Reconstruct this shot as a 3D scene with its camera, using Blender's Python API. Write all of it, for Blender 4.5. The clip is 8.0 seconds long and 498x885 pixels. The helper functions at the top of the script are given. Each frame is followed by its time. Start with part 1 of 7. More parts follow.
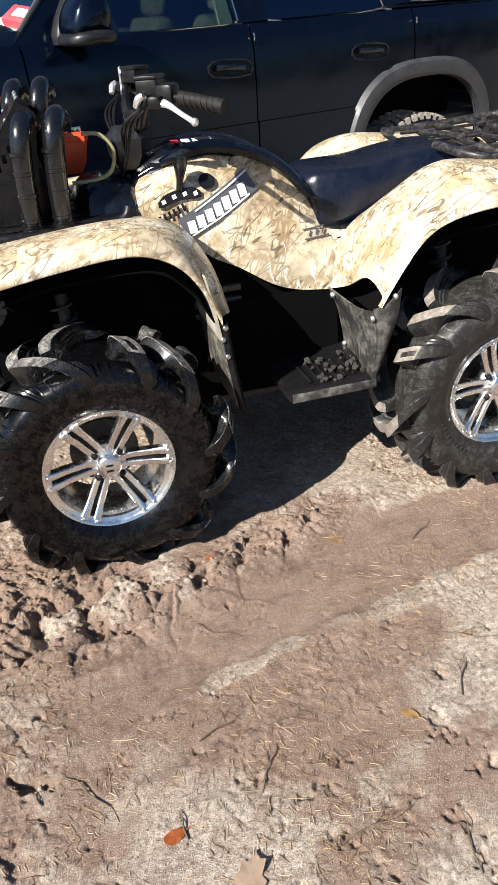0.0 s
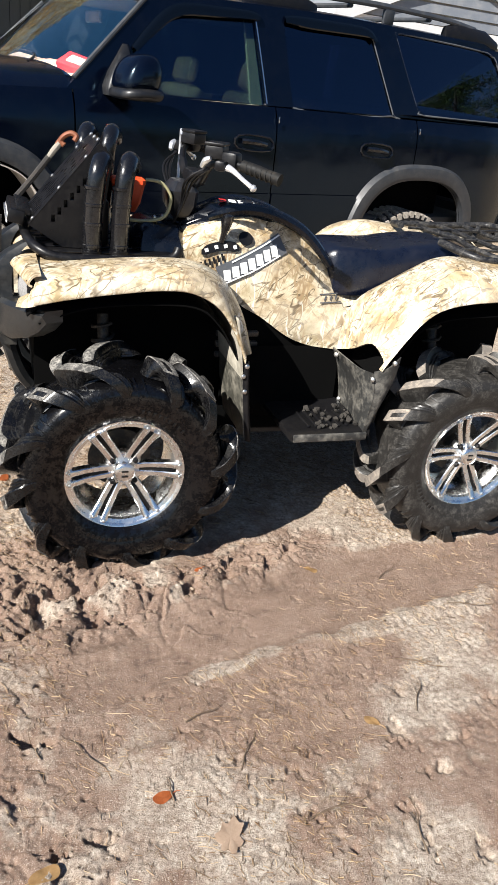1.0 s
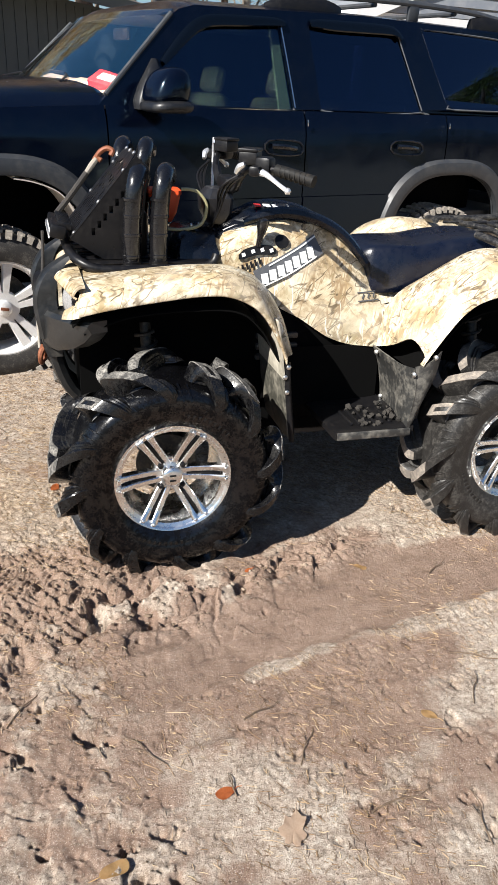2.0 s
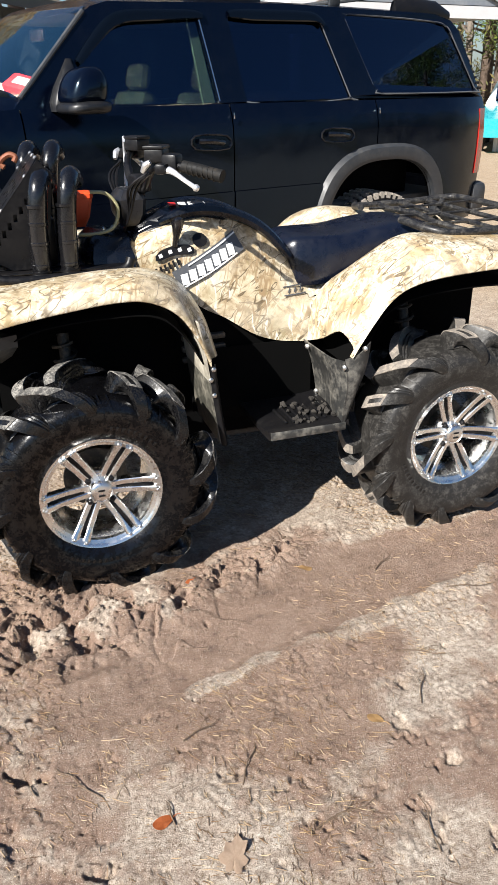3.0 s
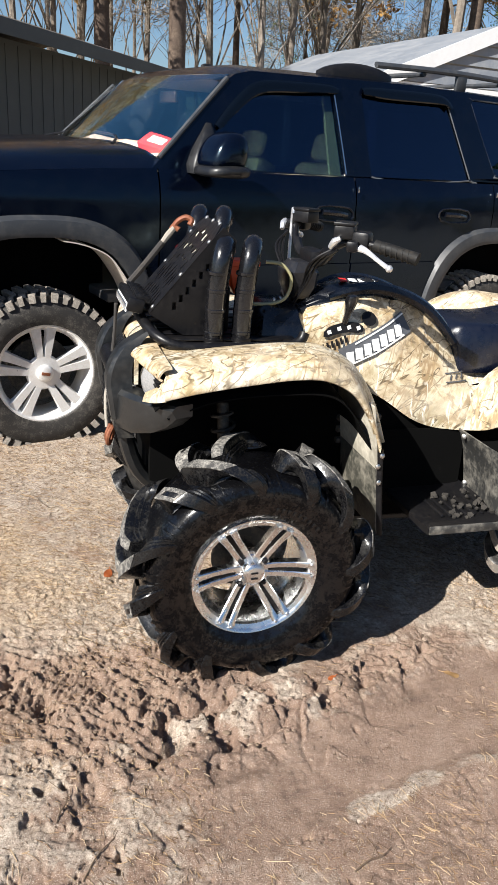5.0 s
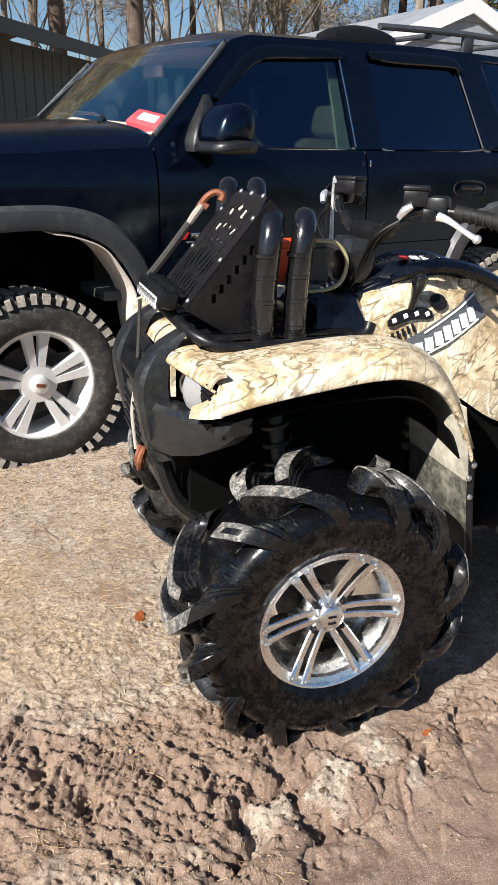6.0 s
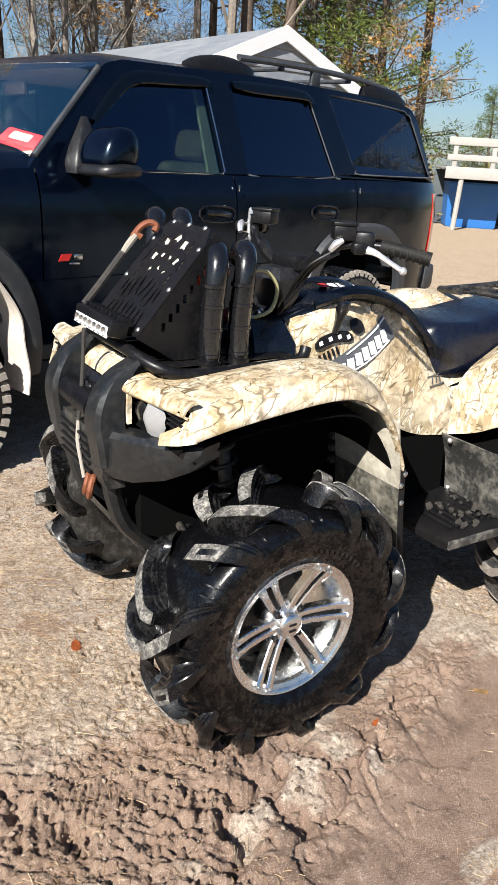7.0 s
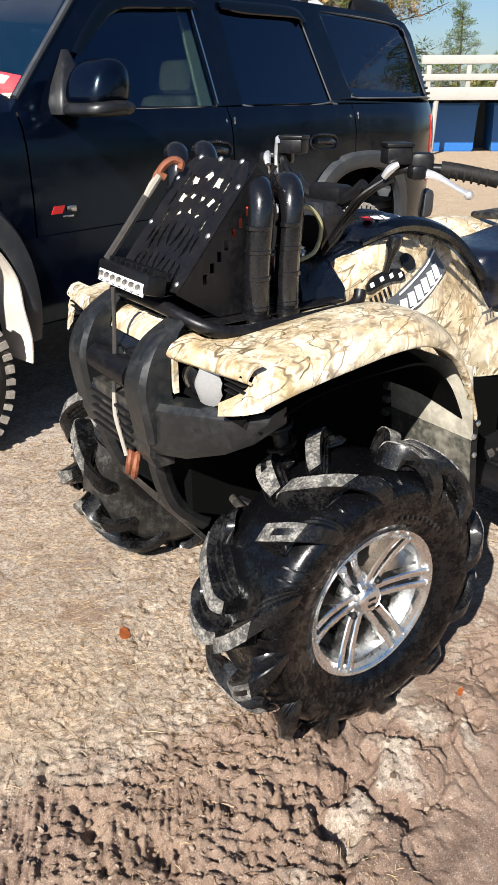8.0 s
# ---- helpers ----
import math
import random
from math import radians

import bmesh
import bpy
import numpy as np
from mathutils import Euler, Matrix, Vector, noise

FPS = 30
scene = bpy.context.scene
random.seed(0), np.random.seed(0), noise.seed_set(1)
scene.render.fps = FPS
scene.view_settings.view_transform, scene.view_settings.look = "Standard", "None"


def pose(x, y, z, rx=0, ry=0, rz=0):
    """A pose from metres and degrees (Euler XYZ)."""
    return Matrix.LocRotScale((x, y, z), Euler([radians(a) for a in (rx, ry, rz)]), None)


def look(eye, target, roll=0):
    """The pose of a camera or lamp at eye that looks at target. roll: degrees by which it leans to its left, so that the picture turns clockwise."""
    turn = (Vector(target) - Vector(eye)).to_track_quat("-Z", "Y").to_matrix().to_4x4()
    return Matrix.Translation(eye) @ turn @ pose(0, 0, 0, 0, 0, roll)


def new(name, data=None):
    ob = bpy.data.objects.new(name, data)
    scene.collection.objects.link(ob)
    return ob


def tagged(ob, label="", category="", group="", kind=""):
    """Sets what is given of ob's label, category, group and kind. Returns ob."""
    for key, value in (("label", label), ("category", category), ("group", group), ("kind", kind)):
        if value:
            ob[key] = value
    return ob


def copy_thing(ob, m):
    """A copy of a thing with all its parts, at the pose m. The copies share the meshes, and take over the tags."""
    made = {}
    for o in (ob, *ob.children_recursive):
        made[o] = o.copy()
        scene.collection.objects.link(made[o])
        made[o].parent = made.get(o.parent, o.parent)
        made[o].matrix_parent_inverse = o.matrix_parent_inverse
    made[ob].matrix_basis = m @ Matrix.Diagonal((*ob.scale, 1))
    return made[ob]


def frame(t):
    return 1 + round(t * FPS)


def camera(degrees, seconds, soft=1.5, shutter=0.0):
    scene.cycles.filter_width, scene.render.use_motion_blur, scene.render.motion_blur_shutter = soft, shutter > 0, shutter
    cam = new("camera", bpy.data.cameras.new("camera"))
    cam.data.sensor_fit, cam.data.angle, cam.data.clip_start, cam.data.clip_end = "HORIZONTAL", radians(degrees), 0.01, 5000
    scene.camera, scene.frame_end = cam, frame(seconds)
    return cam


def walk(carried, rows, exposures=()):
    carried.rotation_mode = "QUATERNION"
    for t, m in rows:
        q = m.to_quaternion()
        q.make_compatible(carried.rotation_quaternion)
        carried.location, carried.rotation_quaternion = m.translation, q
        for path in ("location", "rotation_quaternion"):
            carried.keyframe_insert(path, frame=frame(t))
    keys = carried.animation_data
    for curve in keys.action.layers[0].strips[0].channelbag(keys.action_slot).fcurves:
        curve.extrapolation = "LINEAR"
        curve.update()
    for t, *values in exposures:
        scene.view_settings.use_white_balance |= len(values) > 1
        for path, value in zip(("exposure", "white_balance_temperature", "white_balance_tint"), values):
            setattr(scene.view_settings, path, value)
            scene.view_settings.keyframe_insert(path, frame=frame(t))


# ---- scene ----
cam = camera(36.4, 8.0)
PATH = [
    (0, (0.071, -2.453, 1.509), (0.379, -0.752, 0.502), -4.5),
    (0.5, (-0.026, -2.566, 1.534), (0.399, -0.843, 0.613), 5.1),
    (0.8, (-0.142, -2.636, 1.515), (0.259, -0.927, 0.556), 5.7),
    (1, (-0.213, -2.685, 1.547), (0.28, -0.951, 0.683), 6.7),
    (1.2, (-0.248, -2.712, 1.565), (0.239, -0.976, 0.7), 4.8),
    (2.3, (-0.222, -2.713, 1.538), (0.165, -0.947, 0.683), 3.0),
    (2.5, (-0.182, -2.697, 1.539), (0.23, -0.947, 0.665), 2.7),
    (3, (-0.08, -2.66, 1.538), (0.38, -0.917, 0.67), -0.4),
    (3.5, (-0.05, -2.627, 1.538), (0.243, -0.864, 0.64), 0.6),
    (4, (-0.114, -2.595, 1.524), (0.036, -0.811, 0.633), 1.4),
    (4.3, (-0.234, -2.539, 1.512), (0.074, -0.760, 0.651), 4.0),
    (4.5, (-0.299, -2.504, 1.527), (0.098, -0.724, 0.706), 4.0),
    (4.7, (-0.390, -2.480, 1.530), (0.059, -0.679, 0.787), 3.3),
    (5, (-0.474, -2.413, 1.555), (-0.065, -0.599, 0.819), 4.1),
    (5.2, (-0.5, -2.327, 1.531), (-0.126, -0.499, 0.813), 0.9),
    (6.3, (-0.701, -1.915, 1.45), (-0.104, -0.172, 0.671), 3.4),
    (6.5, (-0.784, -1.909, 1.463), (-0.011, -0.248, 0.661), 5.0),
    (7, (-0.944, -1.922, 1.497), (-0.041, -0.281, 0.795), 3.6),
    (7.5, (-1.0, -1.854, 1.492), (-0.144, -0.187, 0.793), 2.5),
    (8, (-1.002, -1.645, 1.456), (-0.087, -0.075, 0.622), -0.3),
]
walk(cam, [(t, look(eye, target, roll)) for t, eye, target, roll in PATH], exposures=[(0.0, 1.10), (8.0, 1.10)])

# ---- sky, sun ----
SUN_AZ = radians(235.0)      # compass direction the sun stands in, clockwise from +y
SUN_EL = radians(38.0)
world = bpy.data.worlds.new("sky")
world.use_nodes = True
scene.world = world
wt = world.node_tree
sky = wt.nodes.new("ShaderNodeTexSky")
sky.sky_type, sky.sun_disc = "NISHITA", False
sky.sun_elevation, sky.sun_rotation = SUN_EL, SUN_AZ
sky.air_density, sky.dust_density, sky.ozone_density = 1.0, 0.8, 6.0
wt.nodes["Background"].inputs["Strength"].default_value = 0.050
wt.links.new(sky.outputs[0], wt.nodes["Background"].inputs["Color"])

sun_data = bpy.data.lights.new("sun", "SUN")
sun_data.energy, sun_data.angle, sun_data.color = 5.0, radians(0.5), (1.0, 0.96, 0.90)
sun_ob = new("sun", sun_data)
sun_dir = Vector((math.sin(SUN_AZ) * math.cos(SUN_EL), math.cos(SUN_AZ) * math.cos(SUN_EL), math.sin(SUN_EL)))
sun_ob.matrix_world = look(sun_dir * 40, (0, 0, 0))


# ---- materials ----
def mat(name, rough=0.5, metal=0.0, col=(0.5, 0.5, 0.5), spec=0.5, coat=0.0):
    m = bpy.data.materials.new(name)
    m.use_nodes = True
    b = m.node_tree.nodes["Principled BSDF"]
    b.inputs["Base Color"].default_value = (*col, 1)
    b.inputs["Roughness"].default_value = rough
    b.inputs["Metallic"].default_value = metal
    b.inputs["Specular IOR Level"].default_value = spec
    b.inputs["Coat Weight"].default_value = coat
    b.inputs["Coat Roughness"].default_value = 0.05
    return m


def nd(m, kind, **kw):
    n = m.node_tree.nodes.new("ShaderNode" + kind)
    for k, v in kw.items():
        if k in n.inputs:
            n.inputs[k].default_value = v
    return n


def ln(m, a, b):
    m.node_tree.links.new(a, b)


def coords(m, scale=(1, 1, 1), kind="Object"):
    tc, mp = nd(m, "TexCoord"), nd(m, "Mapping")
    mp.inputs["Scale"].default_value = scale
    ln(m, tc.outputs[kind], mp.inputs["Vector"])
    return mp.outputs["Vector"]


def noise_of(m, vec, scale, detail=4.0, rough=0.55, distort=0.0):
    n = nd(m, "TexNoise", Scale=scale, Detail=detail, Roughness=rough, Distortion=distort)
    ln(m, vec, n.inputs["Vector"])
    return n.outputs["Fac"]


def ramp(m, fac, *stops):
    r = nd(m, "ValToRGB")
    els = r.color_ramp.elements
    while len(els) < len(stops):
        els.new(0.5)
    for e, (p, c) in zip(els, stops):
        e.position = p
        e.color = (*c, 1) if len(c) == 3 else c
    ln(m, fac, r.inputs["Fac"])
    return r.outputs["Color"]


def grey(m, fac, lo, hi, a=0.0, b=1.0):
    return ramp(m, fac, (lo, (a, a, a)), (hi, (b, b, b)))


def mix(m, fac, a, b, how="MIX"):
    x = nd(m, "Mix")
    x.data_type, x.blend_type = "RGBA", how
    for s, v in ((0, fac), (6, a), (7, b)):
        if isinstance(v, (int, float)):
            x.inputs[s].default_value = v
        elif isinstance(v, tuple):
            x.inputs[s].default_value = (*v, 1)
        else:
            ln(m, v, x.inputs[s])
    return x.outputs[2]


def bump(m, height, strength=0.3, dist=0.01):
    b = nd(m, "Bump", Strength=strength, Distance=dist)
    ln(m, height, b.inputs["Height"])
    ln(m, b.outputs["Normal"], m.node_tree.nodes["Principled BSDF"].inputs["Normal"])


def into(m, key, out):
    ln(m, out, m.node_tree.nodes["Principled BSDF"].inputs[key])


def worn(name, col, rough=0.45, dust=(0.35, 0.28, 0.2), amount=0.35, scale=18.0, metal=0.0, spec=0.5, fine=220.0, coat=0.0, relief=0.08):
    """A base colour with two scales of dust and a fine relief."""
    m = mat(name, rough, metal, col, spec, coat)
    v = coords(m)
    big, small = noise_of(m, v, scale, 5, 0.65), noise_of(m, v, fine, 3)
    mid = noise_of(m, v, scale * 4.0, 4, 0.6)
    f = mix(m, 0.18, mix(m, 0.35, big, mid), small)
    mask = grey(m, f, 0.46, 0.74, 0.0, amount)
    into(m, "Base Color", mix(m, mask, col, dust))
    into(m, "Roughness", grey(m, f, 0.3, 0.75, max(rough - 0.08, 0.02), min(rough + 0.3, 1)))
    bump(m, small, relief, 0.002)
    return m


def camo_material():
    m = mat("camo_plastic", 0.36, spec=0.45, coat=0.15)
    v = coords(m)
    blotch = noise_of(m, v, 10.0, 7, 0.70, 0.5)
    base = ramp(m, blotch, (0.33, (0.17, 0.125, 0.07)), (0.43, (0.40, 0.31, 0.19)), (0.52, (0.58, 0.49, 0.34)), (0.64, (0.74, 0.68, 0.54)))
    base = mix(m, grey(m, noise_of(m, v, 5.0, 4), 0.57, 0.66, 0.0, 0.35), base, (0.25, 0.23, 0.12))
    base = mix(m, grey(m, noise_of(m, v, 4.2, 5, 0.65, 0.8), 0.54, 0.64, 0.0, 0.55), base, (0.42, 0.27, 0.10))

    def lines(rot, sc, squash, wid, colr, patch, lo, hi):
        """Branch-like lines: thin contours of a stretched noise, only in some patches."""
        mp = nd(m, "Mapping")
        mp.inputs["Rotation"].default_value = rot
        ln(m, v, mp.inputs["Vector"])
        m2 = nd(m, "Mapping")
        m2.inputs["Scale"].default_value = squash
        ln(m, mp.outputs[0], m2.inputs["Vector"])
        n = noise_of(m, m2.outputs[0], sc, 2.5, 0.55, 0.2)
        line = ramp(m, n, (0.5 - wid, (0, 0, 0)), (0.5 - wid * 0.4, (1, 1, 1)), (0.5 + wid * 0.4, (1, 1, 1)), (0.5 + wid, (0, 0, 0)))
        here = grey(m, noise_of(m, v, patch, 3), lo, hi)
        return mix(m, line, (0, 0, 0), here), colr

    for args in (((0.0, 0.5, 0.0), 8.5, (0.35, 1.0, 1.6), 0.013, (0.13, 0.095, 0.055), 6.0, 0.42, 0.49), ((0.0, -0.9, 0.3), 10.0, (1.5, 1.0, 0.35), 0.012, (0.11, 0.08, 0.045), 7.0, 0.43, 0.50),
                 ((0.0, 1.2, -0.3), 9.0, (0.25, 1.0, 1.5), 0.018, (0.30, 0.21, 0.115), 7.0, 0.46, 0.53), ((0.2, -0.3, 0.0), 11.0, (1.5, 1.0, 0.22), 0.018, (0.32, 0.23, 0.13), 6.0, 0.47, 0.54), ((0.0, 0.1, 0.4), 13.0, (1.4, 1.0, 0.3), 0.022, (0.76, 0.72, 0.62), 5.0, 0.50, 0.56)):
        fac, colr = lines(*args)
        base = mix(m, fac, base, colr)
    # leaf-like flecks
    for rot, sc, colr in (((0.0, 0.7, 0.2), (1.0, 1.0, 0.32), (0.19, 0.14, 0.075)), ((0.1, -0.6, 0.0), (1.0, 1.0, 0.28), (0.27, 0.215, 0.11)), ((0.0, 1.4, 0.4), (1.0, 1.0, 0.35), (0.13, 0.09, 0.05))):
        mp = nd(m, "Mapping")
        mp.inputs["Rotation"].default_value = rot
        ln(m, v, mp.inputs["Vector"])
        m2 = nd(m, "Mapping")
        m2.inputs["Scale"].default_value = sc
        ln(m, mp.outputs[0], m2.inputs["Vector"])
        base = mix(m, grey(m, noise_of(m, m2.outputs[0], 44.0, 3, 0.6), 0.59, 0.65, 0.0, 0.62), base, colr)
    dust = noise_of(m, v, 4.5, 5)
    into(m, "Base Color", mix(m, grey(m, dust, 0.50, 0.72, 0.0, 0.38), base, (0.74, 0.68, 0.56)))
    into(m, "Roughness", grey(m, dust, 0.35, 0.7, 0.28, 0.5))
    bump(m, noise_of(m, v, 300.0, 2), 0.05, 0.001)
    return m


CAMO = camo_material()
BLACK_PLASTIC = worn("black_plastic", (0.006, 0.006, 0.007), 0.34, amount=0.02, spec=0.25)
DIRTY_PLASTIC = worn("dirty_black_plastic", (0.012, 0.012, 0.012), 0.42, dust=(0.26, 0.23, 0.18), amount=0.28, scale=9.0, fine=90.0)
# upper flap: dust and sunlight both in the pale colour
SUNLIT_FLAP = worn("sunlit_flap_plastic", (0.30, 0.275, 0.22), 0.45, dust=(0.66, 0.61, 0.50), amount=0.9, scale=6.0, fine=80.0)
BLACK_GLOSS = worn("black_gloss_pipe", (0.005, 0.005, 0.006), 0.14, amount=0.0, scale=25.0, coat=0.4, relief=0.0)
BLACK_METAL = worn("black_powder_coat", (0.004, 0.004, 0.005), 0.3, amount=0.02, spec=0.3)
BUMPER_PLASTIC = worn("charcoal_bumper_plastic", (0.007, 0.008, 0.009), 0.33, dust=(0.10, 0.095, 0.085), amount=0.14, scale=14.0, fine=150.0, spec=0.55)
DARK_STEEL = worn("dark_steel", (0.05, 0.048, 0.045), 0.5, metal=0.6, amount=0.5)
# navy base carries the sky's blue sheen on the black seat
VINYL = worn("seat_vinyl", (0.003, 0.005, 0.013), 0.22, dust=(0.06, 0.06, 0.07), amount=0.06, scale=8.0, fine=500.0, relief=0.15)
GRIP = worn("grip_rubber", (0.006, 0.006, 0.006), 0.6, amount=0.1, spec=0.25)
TRIM_BLACK = worn("trim_black", (0.002, 0.003, 0.006), 0.2, amount=0.0, coat=0.2, relief=0.0)
RACK_STEEL = worn("dusty_rack_steel", (0.008, 0.008, 0.009), 0.4, dust=(0.36, 0.33, 0.28), amount=0.25, scale=30.0)
ALU = worn("machined_aluminium", (0.86, 0.86, 0.85), 0.17, metal=1.0, dust=(0.55, 0.52, 0.47), amount=0.10, scale=9.0, fine=60.0, relief=0.0)
BOLT = worn("bolt_steel", (0.6, 0.6, 0.58), 0.3, metal=1.0, amount=0.3)
SILVER = worn("silver_lever", (0.75, 0.75, 0.76), 0.3, metal=0.8, amount=0.2)
ALLOY = worn("painted_alloy", (0.80, 0.79, 0.77), 0.3, metal=0.35, dust=(0.46, 0.40, 0.32), amount=0.45, scale=10.0, fine=120.0)
# navy base and blue gloss tint paint in the sky's reflection
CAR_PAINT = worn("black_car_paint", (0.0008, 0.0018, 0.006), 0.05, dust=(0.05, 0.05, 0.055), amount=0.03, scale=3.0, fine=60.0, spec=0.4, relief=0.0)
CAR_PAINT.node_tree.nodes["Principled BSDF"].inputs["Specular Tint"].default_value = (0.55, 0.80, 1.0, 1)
car_v = coords(CAR_PAINT)
bump(CAR_PAINT, noise_of(CAR_PAINT, car_v, 1.6, 2, 0.4), 0.35, 0.05)
MIRROR_BASE = worn("mirror_base_plastic", (0.007, 0.0075, 0.009), 0.33, amount=0.02)
SEAL_GREY = worn("grey_window_seal", (0.10, 0.105, 0.11), 0.4, amount=0.1)
VISOR = mat("smoked_visor", 0.06, col=(0.001, 0.002, 0.004), spec=0.4)
CLADDING = worn("grey_cladding", (0.030, 0.033, 0.038), 0.40, dust=(0.18, 0.165, 0.14), amount=0.25, scale=6.0, fine=90.0)
# near-black for recesses: their shade is put into the colour
SHADE_BLACK = worn("shade_black", (0.003, 0.003, 0.003), 0.9, amount=0.0, spec=0.05)
MUD_LINER = worn("mud_caked_liner", (0.55, 0.50, 0.44), 0.9, dust=(0.35, 0.29, 0.22), amount=0.8, scale=30.0, fine=120.0, relief=0.5)
CHROME_TRIM = mat("chrome_trim", 0.18, 1.0, (0.55, 0.55, 0.55))
ORANGE = worn("orange_plastic", (0.80, 0.075, 0.012), 0.35, amount=0.15)
RED = worn("red_plastic", (0.55, 0.02, 0.02), 0.3, amount=0.05)
RUST = worn("rusty_steel", (0.16, 0.048, 0.02), 0.55, dust=(0.45, 0.2, 0.1), amount=0.6, metal=0.3)
WHITE = worn("white_paint", (0.75, 0.75, 0.73), 0.45, amount=0.2)
ROPE = worn("white_rope", (0.27, 0.25, 0.215), 0.9, amount=0.5, fine=400.0, relief=0.6)
ROPE_DARK = worn("dark_rope", (0.025, 0.023, 0.022), 0.9, amount=0.12, fine=400.0, relief=0.6)
HOSE = worn("clear_hose", (0.30, 0.28, 0.15), 0.25, amount=0.2)
BEIGE = worn("beige_interior", (0.42, 0.38, 0.29), 0.6, amount=0.1)
DARK_GREY = worn("dark_grey_fabric", (0.06, 0.06, 0.06), 0.8, amount=0.1)
DECAL_GREY = worn("decal_grey", (0.075, 0.08, 0.09), 0.35, amount=0.1)
LENS_WHITE = worn("led_lens", (0.85, 0.85, 0.85), 0.12, amount=0.05)
LENS_CLOUDY = worn("clouded_lens", (0.24, 0.24, 0.24), 0.18, dust=(0.3, 0.28, 0.25), amount=0.5, scale=30.0, coat=0.5)


def rubber_material(name, wet, dust_amount, dust=(0.36, 0.31, 0.25), black=(0.004, 0.004, 0.005), film=0.0, spec=0.3):
    """Black rubber: drying patches, and a broken water film where film is above nought."""
    m = mat(name, 0.3, col=(0.012, 0.012, 0.013), spec=spec, coat=film)
    m.node_tree.nodes["Principled BSDF"].inputs["Coat Roughness"].default_value = 0.19
    v = coords(m)
    a, b = noise_of(m, v, 34.0, 6, 0.7), noise_of(m, v, 160.0, 4, 0.7)
    f = mix(m, 0.40, a, b)
    fine = noise_of(m, v, 320.0, 3, 0.7)
    speck = grey(m, mix(m, 0.5, noise_of(m, v, 45.0, 5, 0.75), fine), 0.60, 0.635, 0.0, 0.14 if film else 0.0)
    base = mix(m, grey(m, f, 0.48, 0.66, 0.0, dust_amount), black, dust)
    into(m, "Base Color", mix(m, speck, base, (0.17, 0.165, 0.16)))
    into(m, "Roughness", grey(m, f, 0.44, 0.66, wet, min(wet + 0.35, 0.9)))
    if film:
        into(m, "Coat Weight", grey(m, f, 0.46, 0.54, film, 0.18))
    bump(m, mix(m, 0.6, a, b), 0.45 if film else 0.26, 0.004)
    return m


RUBBER_WET = rubber_material("wet_tyre_rubber", 0.22, 0.0, black=(0.002, 0.002, 0.0025), film=1.0, spec=0.05)
RUBBER_LUG = rubber_material("tyre_lug_rubber", 0.22, 0.05, (0.5, 0.48, 0.45), black=(0.003, 0.003, 0.0035), film=0.95, spec=0.08)
RUBBER_DUSTY = rubber_material("dusty_tyre_rubber", 0.3, 0.20, (0.30, 0.28, 0.25), (0.018, 0.017, 0.016))
LUG_TOP = worn("dusty_lug_top", (0.045, 0.043, 0.04), 0.75, dust=(0.46, 0.43, 0.38), amount=1.0, scale=40.0, fine=240.0, relief=0.4)
# darker copy for the lower flap, tyre shade and dirt in its colour
SHADED_FLAP = worn("shaded_flap_plastic", (0.05, 0.049, 0.04), 0.45, dust=(0.45, 0.41, 0.33), amount=0.6, scale=7.0, fine=80.0)
LUG_MUD = worn("mud_caked_lug_face", (0.16, 0.14, 0.12), 0.95, dust=(0.46, 0.39, 0.31), amount=0.9, scale=22.0, fine=140.0, relief=0.6)
SUV_RUBBER = rubber_material("suv_tyre_rubber", 0.6, 0.30, (0.30, 0.27, 0.23), (0.030, 0.028, 0.026))
SUV_TREAD = rubber_material("suv_tread_rubber", 0.8, 0.7, (0.52, 0.47, 0.40), (0.20, 0.18, 0.155))
GUARD_PLASTIC = worn("scuffed_guard_plastic", (0.03, 0.03, 0.029), 0.42, dust=(0.42, 0.39, 0.33), amount=0.5, scale=9.0, fine=90.0)


def glass_material(name, tint, rough=0.0):
    m = mat(name, rough, col=tint)
    b = m.node_tree.nodes["Principled BSDF"]
    b.inputs["Transmission Weight"].default_value = 1.0
    b.inputs["IOR"].default_value = 1.75
    # blue gloss tint puts the sky's reflection into the glass
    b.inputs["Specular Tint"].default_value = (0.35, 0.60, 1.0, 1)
    return m


GLASS = glass_material("clear_glass", (0.05, 0.095, 0.09))
SCREEN_GLASS = glass_material("windscreen_glass", (0.80, 0.90, 0.88))
# navy colour also carries the reflected sky
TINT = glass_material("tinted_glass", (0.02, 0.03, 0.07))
SCREEN_BSDF = SCREEN_GLASS.node_tree.nodes["Principled BSDF"]
# raised index and teal tint paint in a bright sky reflection
SCREEN_BSDF.inputs["IOR"].default_value = 2.8
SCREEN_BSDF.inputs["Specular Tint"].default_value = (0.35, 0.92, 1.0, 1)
TAIL_RED = worn("tail_lamp_red", (0.45, 0.02, 0.015), 0.1, amount=0.02, coat=1.0)


# ---- mesh helpers ----
def part(name, bm, material, parent=None, label="", smooth=True, angle=40.0, m=None):
    me = bpy.data.meshes.new(name)
    bmesh.ops.recalc_face_normals(bm, faces=bm.faces)
    bm.to_mesh(me)
    bm.free()
    me.materials.append(material)
    if smooth:
        me.polygons.foreach_set("use_smooth", [True] * len(me.polygons))
        me.set_sharp_from_angle(angle=radians(angle))
    ob = new(name, me)
    if parent is not None:
        ob.parent = parent
    if m is not None:
        ob.matrix_basis = m
    if label:
        tagged(ob, label)
    return ob


def share(ob, m, parent=None):
    """A further piece on the same mesh."""
    o = ob.copy()
    scene.collection.objects.link(o)
    o.matrix_basis = m
    if parent is not None:
        o.parent = parent
    return o


